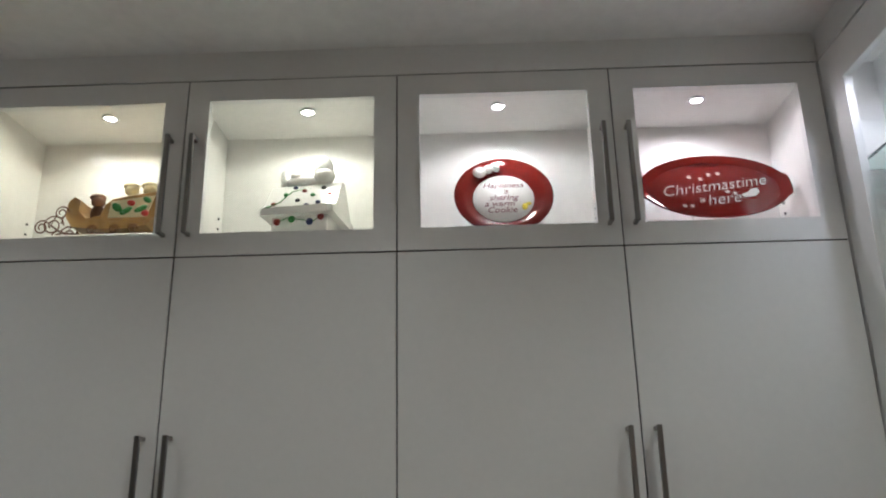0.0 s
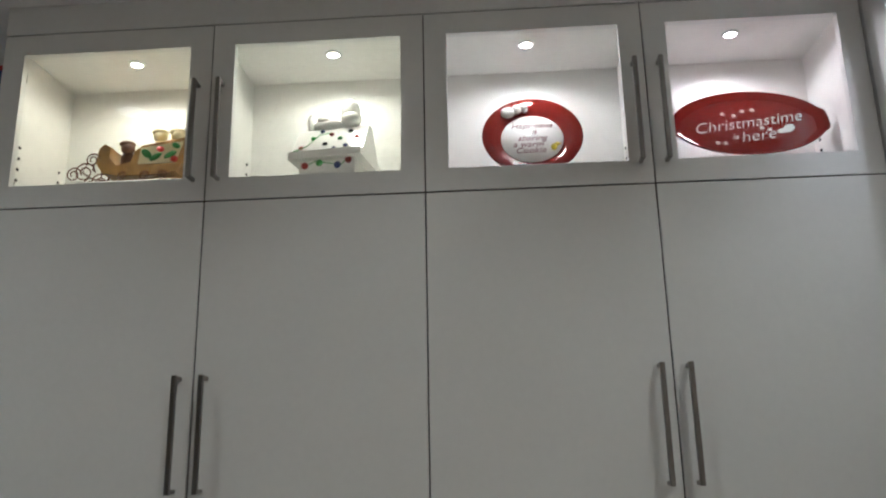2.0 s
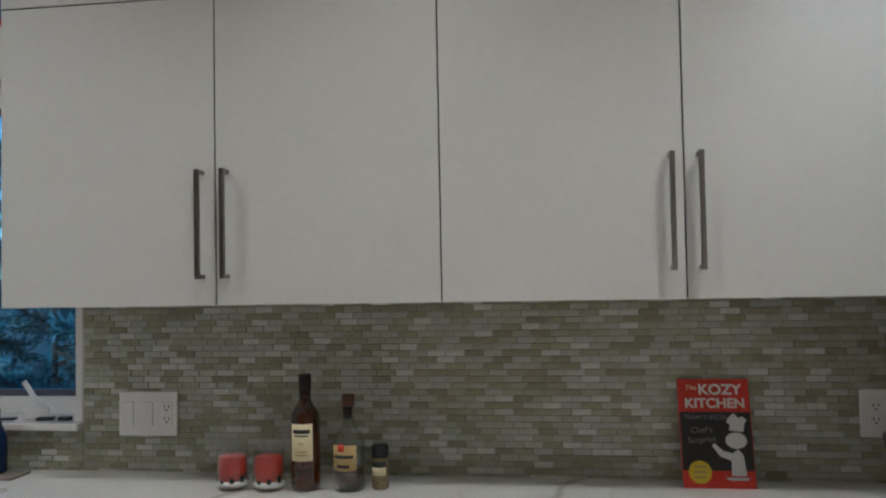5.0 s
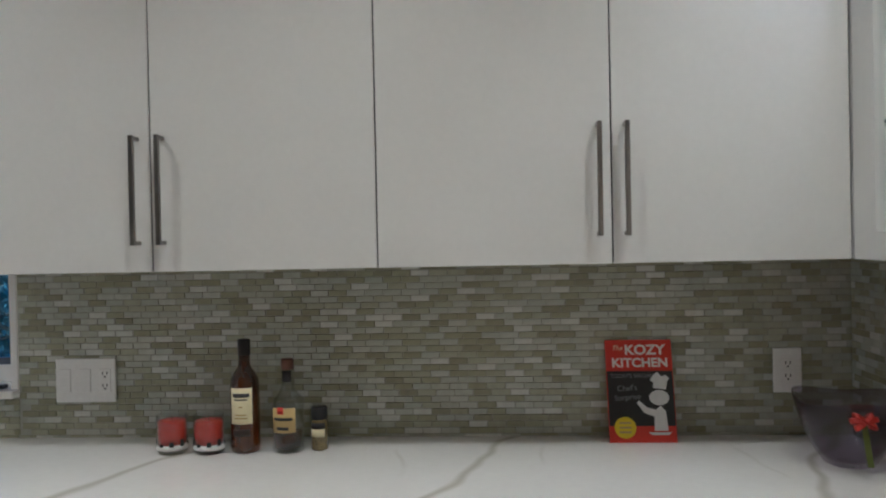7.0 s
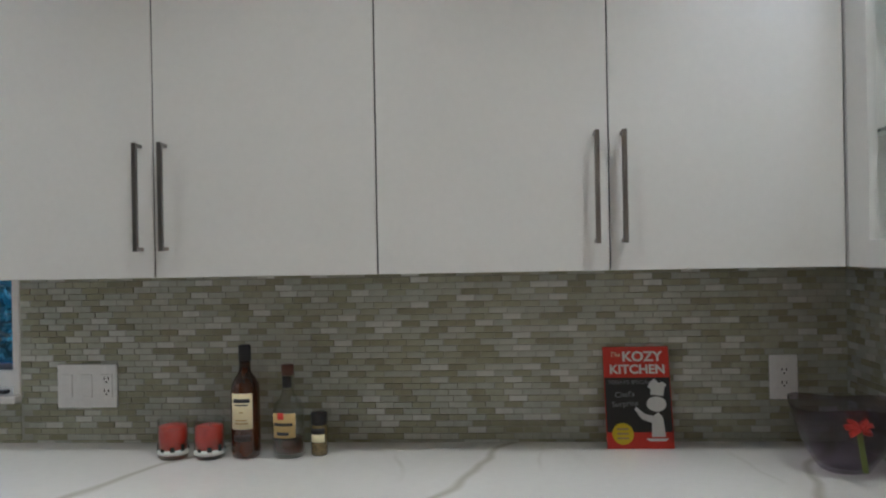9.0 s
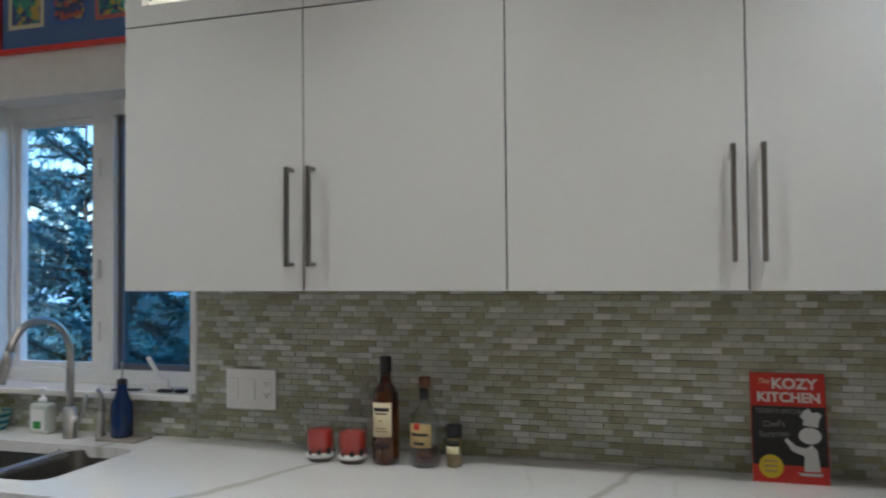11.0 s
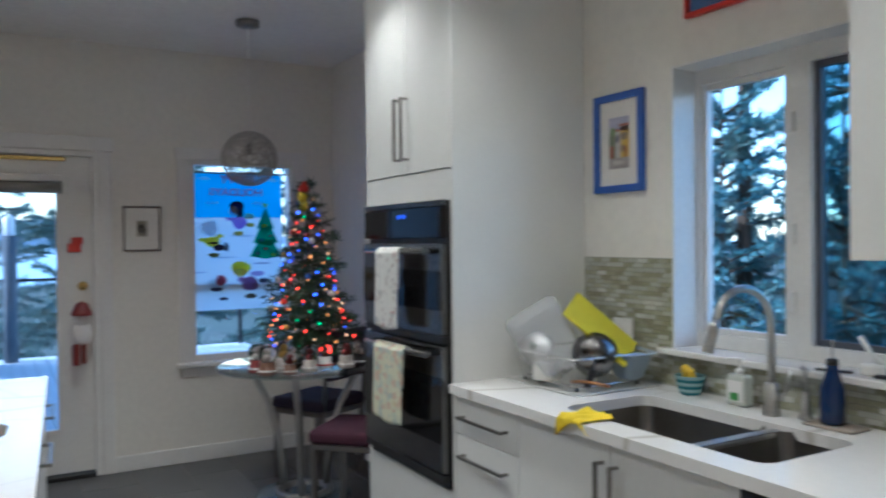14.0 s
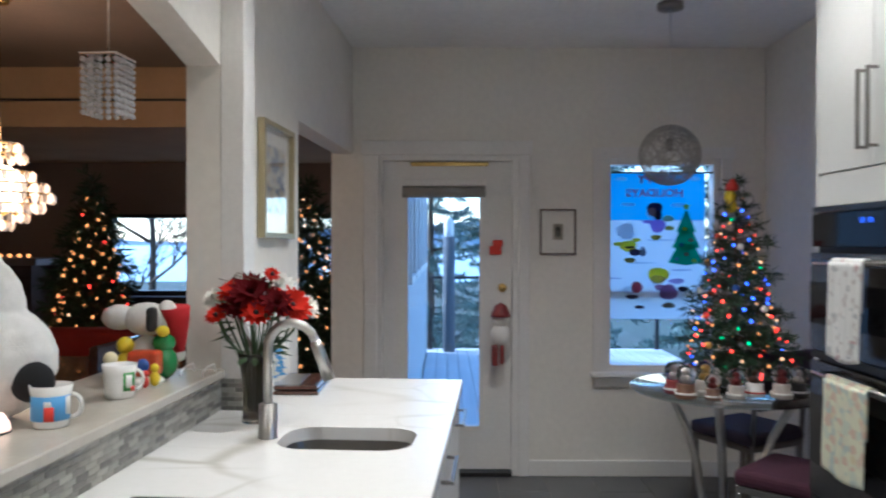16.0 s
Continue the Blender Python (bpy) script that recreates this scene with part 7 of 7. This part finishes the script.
# ---- crystal pendant and dining room ----
cp = thing("crystal_pendant", "square crystal bead pendant lamp, switched off", "pendant lamp", ISL @ pose(0.914, -1.01, 0.435) @ Matrix.Scale(0.78, 4))
M_CRYS = cloudy("crystal", (0.74, 0.74, 0.76), 0.35, 0.06)
part("plate", box(-0.082, 0.082, -0.072, 0.072, 2.02, 2.03, 0.002), M_CHROME, cp)
part("rod", tube([(0, 0, 2.03), (0, 0, (CEIL - 0.435) / 0.78)], 0.004, 8), M_CHROME, cp)
bm = bmesh.new()
bmesh.ops.create_icosphere(bm, subdivisions=1, radius=0.013)
bead = mesh_of("bead", bm, M_CRYS)
for i in range(5):
    for j in range(5):
        if 0 < i < 4 and 0 < j < 4:
            continue
        for k in range(9):
            ob = new("bead", bead)
            ob.parent = cp
            ob.matrix_basis = pose(-0.064 + 0.032 * i, -0.064 + 0.032 * j, 2.005 - 0.0245 * k, 0, 0, 30 * (i + j + k))
CHX, CHY = -4.5, -2.42
ch = thing("chandelier", "lit crystal chandelier in tiers over the dining table", "chandelier", pose(CHX, CHY, 1.72))
M_LIT = glow("lit_crystal", (1.0, 0.62, 0.36), 0.6)
bm = bmesh.new()
bmesh.ops.create_icosphere(bm, subdivisions=1, radius=0.02)
drop = mesh_of("crystal", bm, M_LIT)
bm = bmesh.new()
bmesh.ops.create_icosphere(bm, subdivisions=1, radius=0.02)
drop2 = mesh_of("crystal", bm, M_CRYS)
for z, rr, n in ((0.22, 0.1, 12), (0.17, 0.12, 14), (0.08, 0.16, 18), (0.02, 0.22, 24), (-0.03, 0.25, 26), (-0.08, 0.2, 22), (-0.13, 0.13, 14), (-0.17, 0.06, 8)):
    part("ring", tube([(rr * math.cos(a), rr * math.sin(a), z + 0.02) for a in [i * 2 * math.pi / 24 for i in range(25)]], 0.005, 6), M_BRASS, ch)
    for k in range(n):
        a = 2 * math.pi * k / n
        ob = new("crystal", drop if k % 2 else drop2)
        ob.parent = ch
        ob.matrix_basis = pose(rr * math.cos(a), rr * math.sin(a), z, 0, 0, 40 * k) @ Matrix.Diagonal((0.9, 0.9, 1.5, 1))
bm = bmesh.new()
ball(bm, (0, 0, 0.02), (0.13, 0.13, 0.12))
part("lamp_core", bm, glow("chandelier_core", (1.0, 0.72, 0.46), 1.5), ch)
part("rod", tube([(0, 0, 0.2), (0, 0, CEIL - 1.72)], 0.008, 8), M_BRASS, ch)
part("ceiling_rose", lathe([(0, CEIL - 1.72), (0.07, CEIL - 1.72), (0.05, CEIL - 1.75), (0, CEIL - 1.755)], 24), M_BRASS, ch)
lamp("POINT", "chandelier_light", pose(CHX, CHY, 1.98), 4, (1.0, 0.66, 0.38), 0.2)
# Orange-brown base colour carries the chandelier's glow on the bulkhead.
structure("bulkhead", box(-8.5, -6.05, -7.38, -0.95, 2.28, CEIL), mat("bulkhead_warm_light", (0.42, 0.27, 0.15), 0.7, var=0.1, scale=2), "ceiling bulkhead across the living room, chandelier warmth put into its paint", "ceiling")
structure("trim_bulkhead", box(-6.048, -6.03, -7.38, -0.95, 2.46, 2.475), M_DARK, "dark line along the bulkhead", "trim")
lw = thing("window_3", "wide living room window towards the water", "window", kind="structure")
part("window_frame", boxes((-8.60, -8.52, -3.62, -3.57, 0.93, 1.76), (-8.60, -8.52, -0.9, -0.85, 0.93, 1.76), (-8.60, -8.52, -3.57, -0.9, 0.93, 0.98), (-8.60, -8.52, -3.57, -0.9, 1.72, 1.76)), M_DARK, lw)
g = part("pane", box(-8.565, -8.56, -3.57, -0.9, 0.98, 1.72), M_PANE, lw)
g.visible_shadow = False
part("window_sill", box(-8.5, -8.36, -3.68, -0.8, 0.86, 0.925, 0.004), M_DARK, lw)
for nm, x, y, sd in (("christmas_tree", -7.0, -3.09, 21), ("christmas_tree", -7.1, -1.33, 22)):
    tr = tree(nm, "tall Christmas tree with warm lights in the living room", pose(x, y, 0), 1.95, 0.50, 0.25, 20, 18, 0.10, sd, M_PINE, M_BARK, 0.03, width=0.006, clump=18)
    part("stand", lathe([(0, 0), (0.2, 0), (0.2, 0.03), (0.05, 0.07), (0, 0.07)], 20), M_DARK, tr)
    bulb_string(tr, 210, 1.95, 0.49, 0.3, 0.011, sd, (10, 2, 0, 0, 2) if sd == 21 else (5, 0, 0, 0, 6))
sf = thing("sofa", "red upholstered sofa below the living room tree", "sofa", pose(-6.2, -3.25, 0))
M_SOFA = mat("red_upholstery", (0.30, 0.02, 0.01), 0.85, var=0.15, bump=0.4)
part("seat", box(-0.4, 0.4, -0.9, 0.9, 0.12, 0.45, 0.05, 3), M_SOFA, sf)
part("backrest", box(-0.4, -0.18, -0.9, 0.9, 0.45, 0.82, 0.06, 3), M_SOFA, sf)
for y in (-0.95, 0.75):
    part("armrest", box(-0.4, 0.4, y, y + 0.2, 0.12, 0.62, 0.05, 3), M_SOFA, sf)
for x in (-0.33, 0.33):
    for y in (-0.8, 0.8):
        part("foot", box(x - 0.03, x + 0.03, y - 0.03, y + 0.03, 0, 0.12), M_DARK, sf)
dt = thing("dining_table", "dark wooden dining table under the chandelier", "table", pose(-4.6, -2.45, 0))
part("tabletop", box(-0.9, 0.9, -0.5, 0.5, 0.71, 0.75, 0.006), M_DWOOD, dt)
for x in (-0.8, 0.8):
    for y in (-0.42, 0.42):
        part("leg", box(x - 0.04, x + 0.04, y - 0.04, y + 0.04, 0, 0.71), M_DWOOD, dt)


def dark_chair(m):
    t = thing("wooden_chair", "dark wooden chair with a high slatted back", "chair", m, group="wooden chairs")
    part("seat", box(-0.21, 0.21, -0.21, 0.21, 0.44, 0.48, 0.008), M_DWOOD, t)
    for x in (-0.18, 0.18):
        part("leg", box(x - 0.02, x + 0.02, -0.2, -0.16, 0, 0.44), M_DWOOD, t)
        part("back_post", box(x - 0.02, x + 0.02, 0.17, 0.21, 0, 1.02, 0.004), M_DWOOD, t)
    part("top_rail", box(-0.2, 0.2, 0.172, 0.208, 0.95, 1.05, 0.008), M_DWOOD, t)
    for x in (-0.1, 0.0, 0.1):
        part("slat", box(x - 0.02, x + 0.02, 0.182, 0.198, 0.48, 0.95), M_DWOOD, t)
    return t


for x, y, a in ((-5.3, -1.72, 0), (-4.6, -1.72, 5), (-3.9, -1.75, -4), (-5.0, -3.15, 180), (-4.2, -3.15, 176)):
    dark_chair(pose(x, y, 0, 0, 0, a))
fp = thing("fireplace", "dark fireplace with a wide mantel shelf", "fireplace", pose(-8.2, -5.0, 0))
part("surround", boxes((-0.25, 0.25, -0.9, -0.5, 0, 1.25), (-0.25, 0.25, 0.5, 0.9, 0, 1.25), (-0.25, 0.25, -0.5, 0.5, 0.75, 1.25)), mat("dark_brick", (0.05, 0.04, 0.04), 0.8, var=0.3, scale=12), fp)
part("mantel", box(-0.3, 0.36, -1.0, 1.0, 1.25, 1.32, 0.008), mat("mantel_paint", (0.2, 0.2, 0.21), 0.5), fp)
part("firebox", box(-0.24, -0.2, -0.5, 0.5, 0, 0.75), M_INK, fp)
for k in range(6):
    bm = bmesh.new()
    ball(bm, (0, 0, 0.022), 0.02, 8)
    single("mantel_bulb", bm, GLOWS[0], "tiny warm lamp on the mantel shelf", "light", pose(-8.0, -4.15 - 0.09 * k, 1.3205), group="mantel lamps")

# ---- outdoors ----
M_DECK = mat("deck_paint", (0.55, 0.57, 0.58), 0.6, var=0.12, scale=4, bump=0.2, stretch=(0.2, 1, 1))
dk = thing("deck", "pale painted wooden deck outside the door", "deck", kind="structure")
plank = mesh_of("plank", box(-3.2, 3.2, -0.068, 0.068, -0.014, 0.014, 0.003), M_DECK)
for k in range(24):
    ob = new("plank", plank)
    ob.parent = dk
    ob.matrix_basis = pose(-8.85, -0.36 + 0.143 * k, -0.095)
part("joists", boxes(*[(-12.0 + 0.8 * k, -11.93 + 0.8 * k, -0.4, 3.0, -0.30, -0.111) for k in range(9)]), M_DECK, dk)
M_SIDE = mat("siding_paint", (0.50, 0.53, 0.56), 0.6, var=0.06)
hw = thing("house_wing", "pale painted outer wall of the house along the deck", "wall", kind="structure")
part("wall", box(-11.6, -5.625, -0.64, -0.45, -6, 3.2), M_SIDE, hw)
for x in (-6.9, -7.9, -8.9, -9.9, -10.9):
    wf = part("window", boxes((x - 0.42, x - 0.36, -0.449, -0.42, 1.15, 2.1), (x + 0.36, x + 0.42, -0.449, -0.42, 1.15, 2.1), (x - 0.36, x + 0.36, -0.449, -0.42, 2.04, 2.1), (x - 0.36, x + 0.36, -0.449, -0.42, 1.15, 1.21)), M_TRIM, hw)
    part("pane", box(x - 0.36, x + 0.36, -0.447, -0.44, 1.21, 2.04), M_BLACK, wf)
part("corner_board", box(-11.66, -11.601, -0.66, -0.43, -6, 3.2), M_TRIM, hw)
rl = thing("deck_railing", "dark metal deck railing with glass panels", "railing")
for k in range(4):
    y = -0.38 + 1.1 * k
    part("post", box(-11.98, -11.93, y - 0.025, y + 0.025, -0.081, 0.95), M_DARK, rl)
part("top_rail", box(-11.99, -11.92, -0.41, 2.95, 0.95, 0.99, 0.004), M_DARK, rl)
for k in range(3):
    g = part("glass_panel", box(-11.958, -11.95, -0.355 + 1.1 * k, 0.695 + 1.1 * k, 0.0, 0.94), M_PANE, rl)
single("porch_lantern", lathe([(0, 0), (0.06, 0), (0.07, 0.02), (0.07, 0.22), (0.03, 0.27), (0, 0.28)], 12), M_WHITE, "white porch lantern on top of the deck post", "lantern", pose(-11.72, -0.12, 1.5605))
single("deck_post", tube([(0, 0, 0), (0.005, 0, 0.8), (0, 0, 1.64)], 0.085, 12), mat("weathered_post", (0.10, 0.12, 0.14), 0.85, var=0.25, scale=8, bump=0.4, stretch=(6, 6, 1)), "thick weathered round post at the end of the deck", "post", pose(-11.72, -0.12, -0.0805))
single("white_planter", box(-0.35, 0.35, -0.25, 0.25, 0, 0.42, 0.02, 2), M_WHITE, "white planter box on the deck", "planter", pose(-7.6, 1.12, -0.08))

M_FIR = mat("fir_needles", (0.06, 0.11, 0.08), 0.6, rand="island", ramp=((0.08, 0.145, 0.13), (0.105, 0.18, 0.16), (0.14, 0.23, 0.20), (0.09, 0.16, 0.155)), var=0.15)
fir, wood = conifer_mesh("crown", 14.0, 2.6, 1.5, 34, 13, 0.19, 31, droop=0.3, width=0.015, clump=64, gap=0.5, jit=0.8)
fir.materials.append(M_FIR)
fir2, wood2 = conifer_mesh("crown", 13.0, 2.2, 1.0, 30, 12, 0.2, 37, droop=0.33, width=0.015, clump=64, gap=0.52, jit=0.8)
fir2.materials.append(M_FIR)
fir3, wood3 = conifer_mesh("crown", 11.0, 2.3, 3.0, 40, 16, 0.11, 41, droop=0.1, width=0.014, clump=84, gap=0.58, jit=1.0)
M_LEAF = mat("evergreen_leaves", (0.06, 0.13, 0.11), 0.45, rand="island", ramp=((0.06, 0.155, 0.17), (0.085, 0.21, 0.22), (0.13, 0.27, 0.26), (0.07, 0.175, 0.21)), var=0.15)
fir3.materials.append(M_LEAF)
trunks = []
for wd, hgt in ((wood, 14.0), (wood2, 13.0), (wood3, 11.0)):
    bm = tube([(0, 0, 0), (0, 0, hgt * 0.5), (0, 0, hgt)], 0.2 if hgt > 12 else 0.07, 8, taper=0.12)
    for a, b in wd:
        tube([a, b], 0.025, 4, bm, taper=0.3)
    trunks.append(mesh_of("trunk", bm, M_BARK))
rng = random.Random(2)
for x, y, s in ((-6.4, 7.4, 0.95), (-9.6, 9.2, 1.05), (-3.4, 8.4, 0.9), (-5.0, 9.6, 1.0), (-8.2, 13.0, 1.1), (-5.6, 15.0, 1.1), (-15.5, 14.0, 1.1), (-15.5, 5.6, 0.95), (-19.5, 1.2, 1.0), (-14.8, 4.7, 0.9), (-24.0, 4.5, 1.05), (-23.0, -0.6, 0.95)):
    t = thing("fir_tree", "tall dark fir tree on the slope below the house", "tree", pose(x, y, -6.0, 0, 0, rng.uniform(0, 360)) @ Matrix.Scale(s, 4), group="fir trees")
    k = rng.random() < 0.5
    for nm, me in (("crown", fir if k else fir2), ("trunk", trunks[0 if k else 1])):
        ob = new(nm, me)
        ob.parent = t
for x, y, s in ((-4.0, 5.6, 0.86), (-6.3, 6.9, 0.93), (-2.9, 5.4, 0.84), (-1.9, 7.0, 0.9)):
    t = thing("evergreen_tree", "broad leafy evergreen tree close outside the kitchen window", "tree", pose(x, y, -6.0, 0, 0, 77 * x) @ Matrix.Scale(s, 4), group="evergreen trees")
    for nm, me in (("crown", fir3), ("trunk", trunks[2])):
        ob = new(nm, me)
        ob.parent = t
# bare tree and far shore
bt = thing("bare_tree", "bare leafless tree on the slope outside", "tree", pose(-19, -7.2, -6))
bm = tube([(0, 0, 0), (0.1, 0.05, 4), (0.0, 0.1, 7.2), (0.1, 0.0, 10.5)], 0.16, 8, taper=0.2)
part("trunk", bm, M_BARK, bt)
bm = bmesh.new()
rng = random.Random(6)


def limb(p, d, L_, r, lvl):
    q = p + d * L_ * 0.5 + Vector((rng.uniform(-1, 1), rng.uniform(-1, 1), 0.3)) * L_ * 0.08
    e = p + d * L_ + Vector((0, 0, 0.06 * L_))
    tube([p, q, e], r, 4, bm, taper=0.45)
    if lvl < 3:
        for s in (q, e, p.lerp(e, 0.75)):
            for _ in range(2):
                limb(s, (d + Vector((rng.uniform(-1, 1), rng.uniform(-1, 1), rng.uniform(-0.3, 0.8))) * 0.75).normalized(), L_ * 0.55, r * 0.5, lvl + 1)


for k in range(11):
    a = k * 2.4
    limb(Vector((0, 0, 5.0 + 0.5 * k)), Vector((math.cos(a), math.sin(a), 0.45)).normalized(), 2.3 - 0.11 * k, 0.05, 0)
part("limb", bm, M_BARK, bt)
structure("water", box(-2500, -150, -2500, 1500, -5.99, -5.9), mat("lake", (0.25, 0.38, 0.5), 0.3, var=0.05, scale=0.01), "pale calm water below the house", "water")
bm = bmesh.new()
rng = random.Random(9)
top, bot = [], []
for k in range(61):
    y = -2400 + 70 * k
    h = 34 + 26 * math.sin(k * 0.23) + 10 * math.sin(k * 0.71 + 1) + rng.uniform(-2, 2)
    top.append((bm.verts.new((-2300, y, -5.9)), bm.verts.new((-2380, y, max(6, h)))))
for a, b in zip(top, top[1:]):
    bm.faces.new((a[0], b[0], b[1], a[1]))
structure("far_shore", bm, mat("hazy_hills", (0.16, 0.22, 0.28), 0.95, var=0.1, scale=0.002), "low hazy blue hills across the water", "backdrop")

# ---- pieces: floor tiles, wall mosaic, bar mosaic ----
fl = structure("floor", box(-5.48, 0.96, -0.75, WALL_Y, -0.0075, -0.006), M_GROUT, "dark grey rectangular floor tiles", "floor")
tile = mesh_of("tile", box(-0.298, 0.298, -0.148, 0.148, -0.006, 0.0, 0.0015), M_FLOOR)
for j in range(9):
    for i in range(12):
        x, y = -5.18 + 0.6 * i - (0.3 if j % 2 else 0), -0.6 + 0.3 * j
        if x < 0.7 and y < WALL_Y:
            ob = new("tile", tile)
            ob.parent = fl
            ob.matrix_basis = pose(x, y, 0.0)


def mosaic(owner_name, label, a0, a1, z0, z1, holes, pitch, seed, mats, place, near, limit=300, lens=(0.051,)):
    """Rows of little stone bricks on a wall: the nearest stretch brick by brick, the rest as one joined part."""
    rng = random.Random(seed)
    sizes = {}
    own = structure(owner_name, boxes(*[(a, b, -0.0012, 0.0, c, d) for a, b, c, d in holes[0]]), M_GROUT2, label, "backsplash", place)
    V, Fc, cnt, gap = [], [], 0, 0.0013
    rows = int(round((z1 - z0) / pitch))
    for r_ in range(rows):
        zz = z0 + r_ * pitch
        x = a0 - (0.0255 if r_ % 2 else 0.0) - rng.choice((0.0, 0.0, 0.012))
        while x < a1:
            L_ = rng.choice(lens)
            p, q = max(x, a0), min(x + L_, a1)
            x += L_
            if q - p < 0.008:
                continue
            if not any(a - 1e-6 <= p and q <= b + 1e-6 and c - 1e-6 <= zz and zz + pitch <= d + 1e-3 for a, b, c, d in holes[0]):
                for a, b, c, d in holes[0]:
                    if c - 1e-6 <= zz and zz + pitch <= d + 1e-3 and min(q, b) - max(p, a) > 0.008:
                        p, q = max(p, a), min(q, b)
                        break
                else:
                    continue
            if any(not (q < a or p > b or zz + pitch < c or zz > d) and (p > a and q < b and zz > c and zz + pitch < d) for a, b, c, d in holes[1]):
                continue
            w, dep = q - p - gap, 0.0024 + rng.uniform(0, 0.0016)
            if near[0] < p and q < near[1] and near[2] < zz < near[3] and cnt < limit:
                key = (round(w, 3), rng.randrange(3))
                if key not in sizes:
                    sizes[key] = mesh_of("brick", box(-w / 2, w / 2, -dep, -0.001, -pitch / 2 + gap / 2, pitch / 2 - gap / 2, 0.0008), mats[0])
                ob = new("brick", sizes[key])
                ob.parent = own
                ob.matrix_basis = Matrix.Translation(((p + q) / 2, 0, zz + pitch / 2))
                cnt += 1
            else:
                i = len(V)
                b_ = 0.0008
                x0, x1, h0, h1 = p + gap / 2, q - gap / 2, zz + gap / 2, zz + pitch - gap / 2
                V += [(x0, -0.001, h0), (x1, -0.001, h0), (x1, -0.001, h1), (x0, -0.001, h1), (x0 + b_, -dep, h0 + b_), (x1 - b_, -dep, h0 + b_), (x1 - b_, -dep, h1 - b_), (x0 + b_, -dep, h1 - b_)]
                Fc += [(i + 4, i + 5, i + 6, i + 7), (i, i + 1, i + 5, i + 4), (i + 1, i + 2, i + 6, i + 5), (i + 2, i + 3, i + 7, i + 6), (i + 3, i, i + 4, i + 7)]
    me = bpy.data.meshes.new("bricks")
    me.from_pydata(V, [], Fc)
    me.materials.append(mats[1])
    ob = new("bricks", me)
    ob.parent = own
    ob["kind"] = "stuff"
    return own


mosaic("backsplash_north", "grey-green stone mosaic tiles in thin staggered rows", -2.717, 0.957, 0.9005, 1.3885, ([(-2.717, -2.238, 0.9005, 1.3725), (-2.238, -1.3472, 0.9005, 1.0265), (-1.347, 0.957, 0.9005, 1.3885)], []), 0.0174, 5, (M_TILE, M_TILES), pose(0, WALL_Y - 0.001, 0), (-0.45, 0.32, 1.06, 1.35))
mosaic("backsplash_east", "grey-green stone mosaic tiles in thin staggered rows", -1.838, -0.5, 0.9005, 1.3885, ([(-1.838, -0.5, 0.9005, 1.3885)], []), 0.0174, 6, (M_TILE, M_TILES), pose(0.9585, 0, 0, 0, 0, -90), (9, 9, 9, 9))
mosaic("bar_mosaic", "grey stone mosaic strips below the bar top", -2.74, -0.64, 0.9145, 1.0195, ([(-2.74, -0.64, 0.9145, 1.0195)], []), 0.015, 7, (M_STONE, M_STONES), ISL @ pose(0, LW + 0.0015, 0, 0, 0, 180), (-1.9, -0.64, 0.9, 1.1))
mosaic("pilaster_mosaic", "grey stone mosaic strips on the end of the pilaster", -0.08, 0.0, 0.9145, 1.0195, ([(-0.08, 0.0, 0.9145, 1.0195)], []), 0.015, 8, (M_STONE, M_STONES), ISL @ pose(0.6415, -0.69, 0, 0, 0, 90), (9, 9, 9, 9))
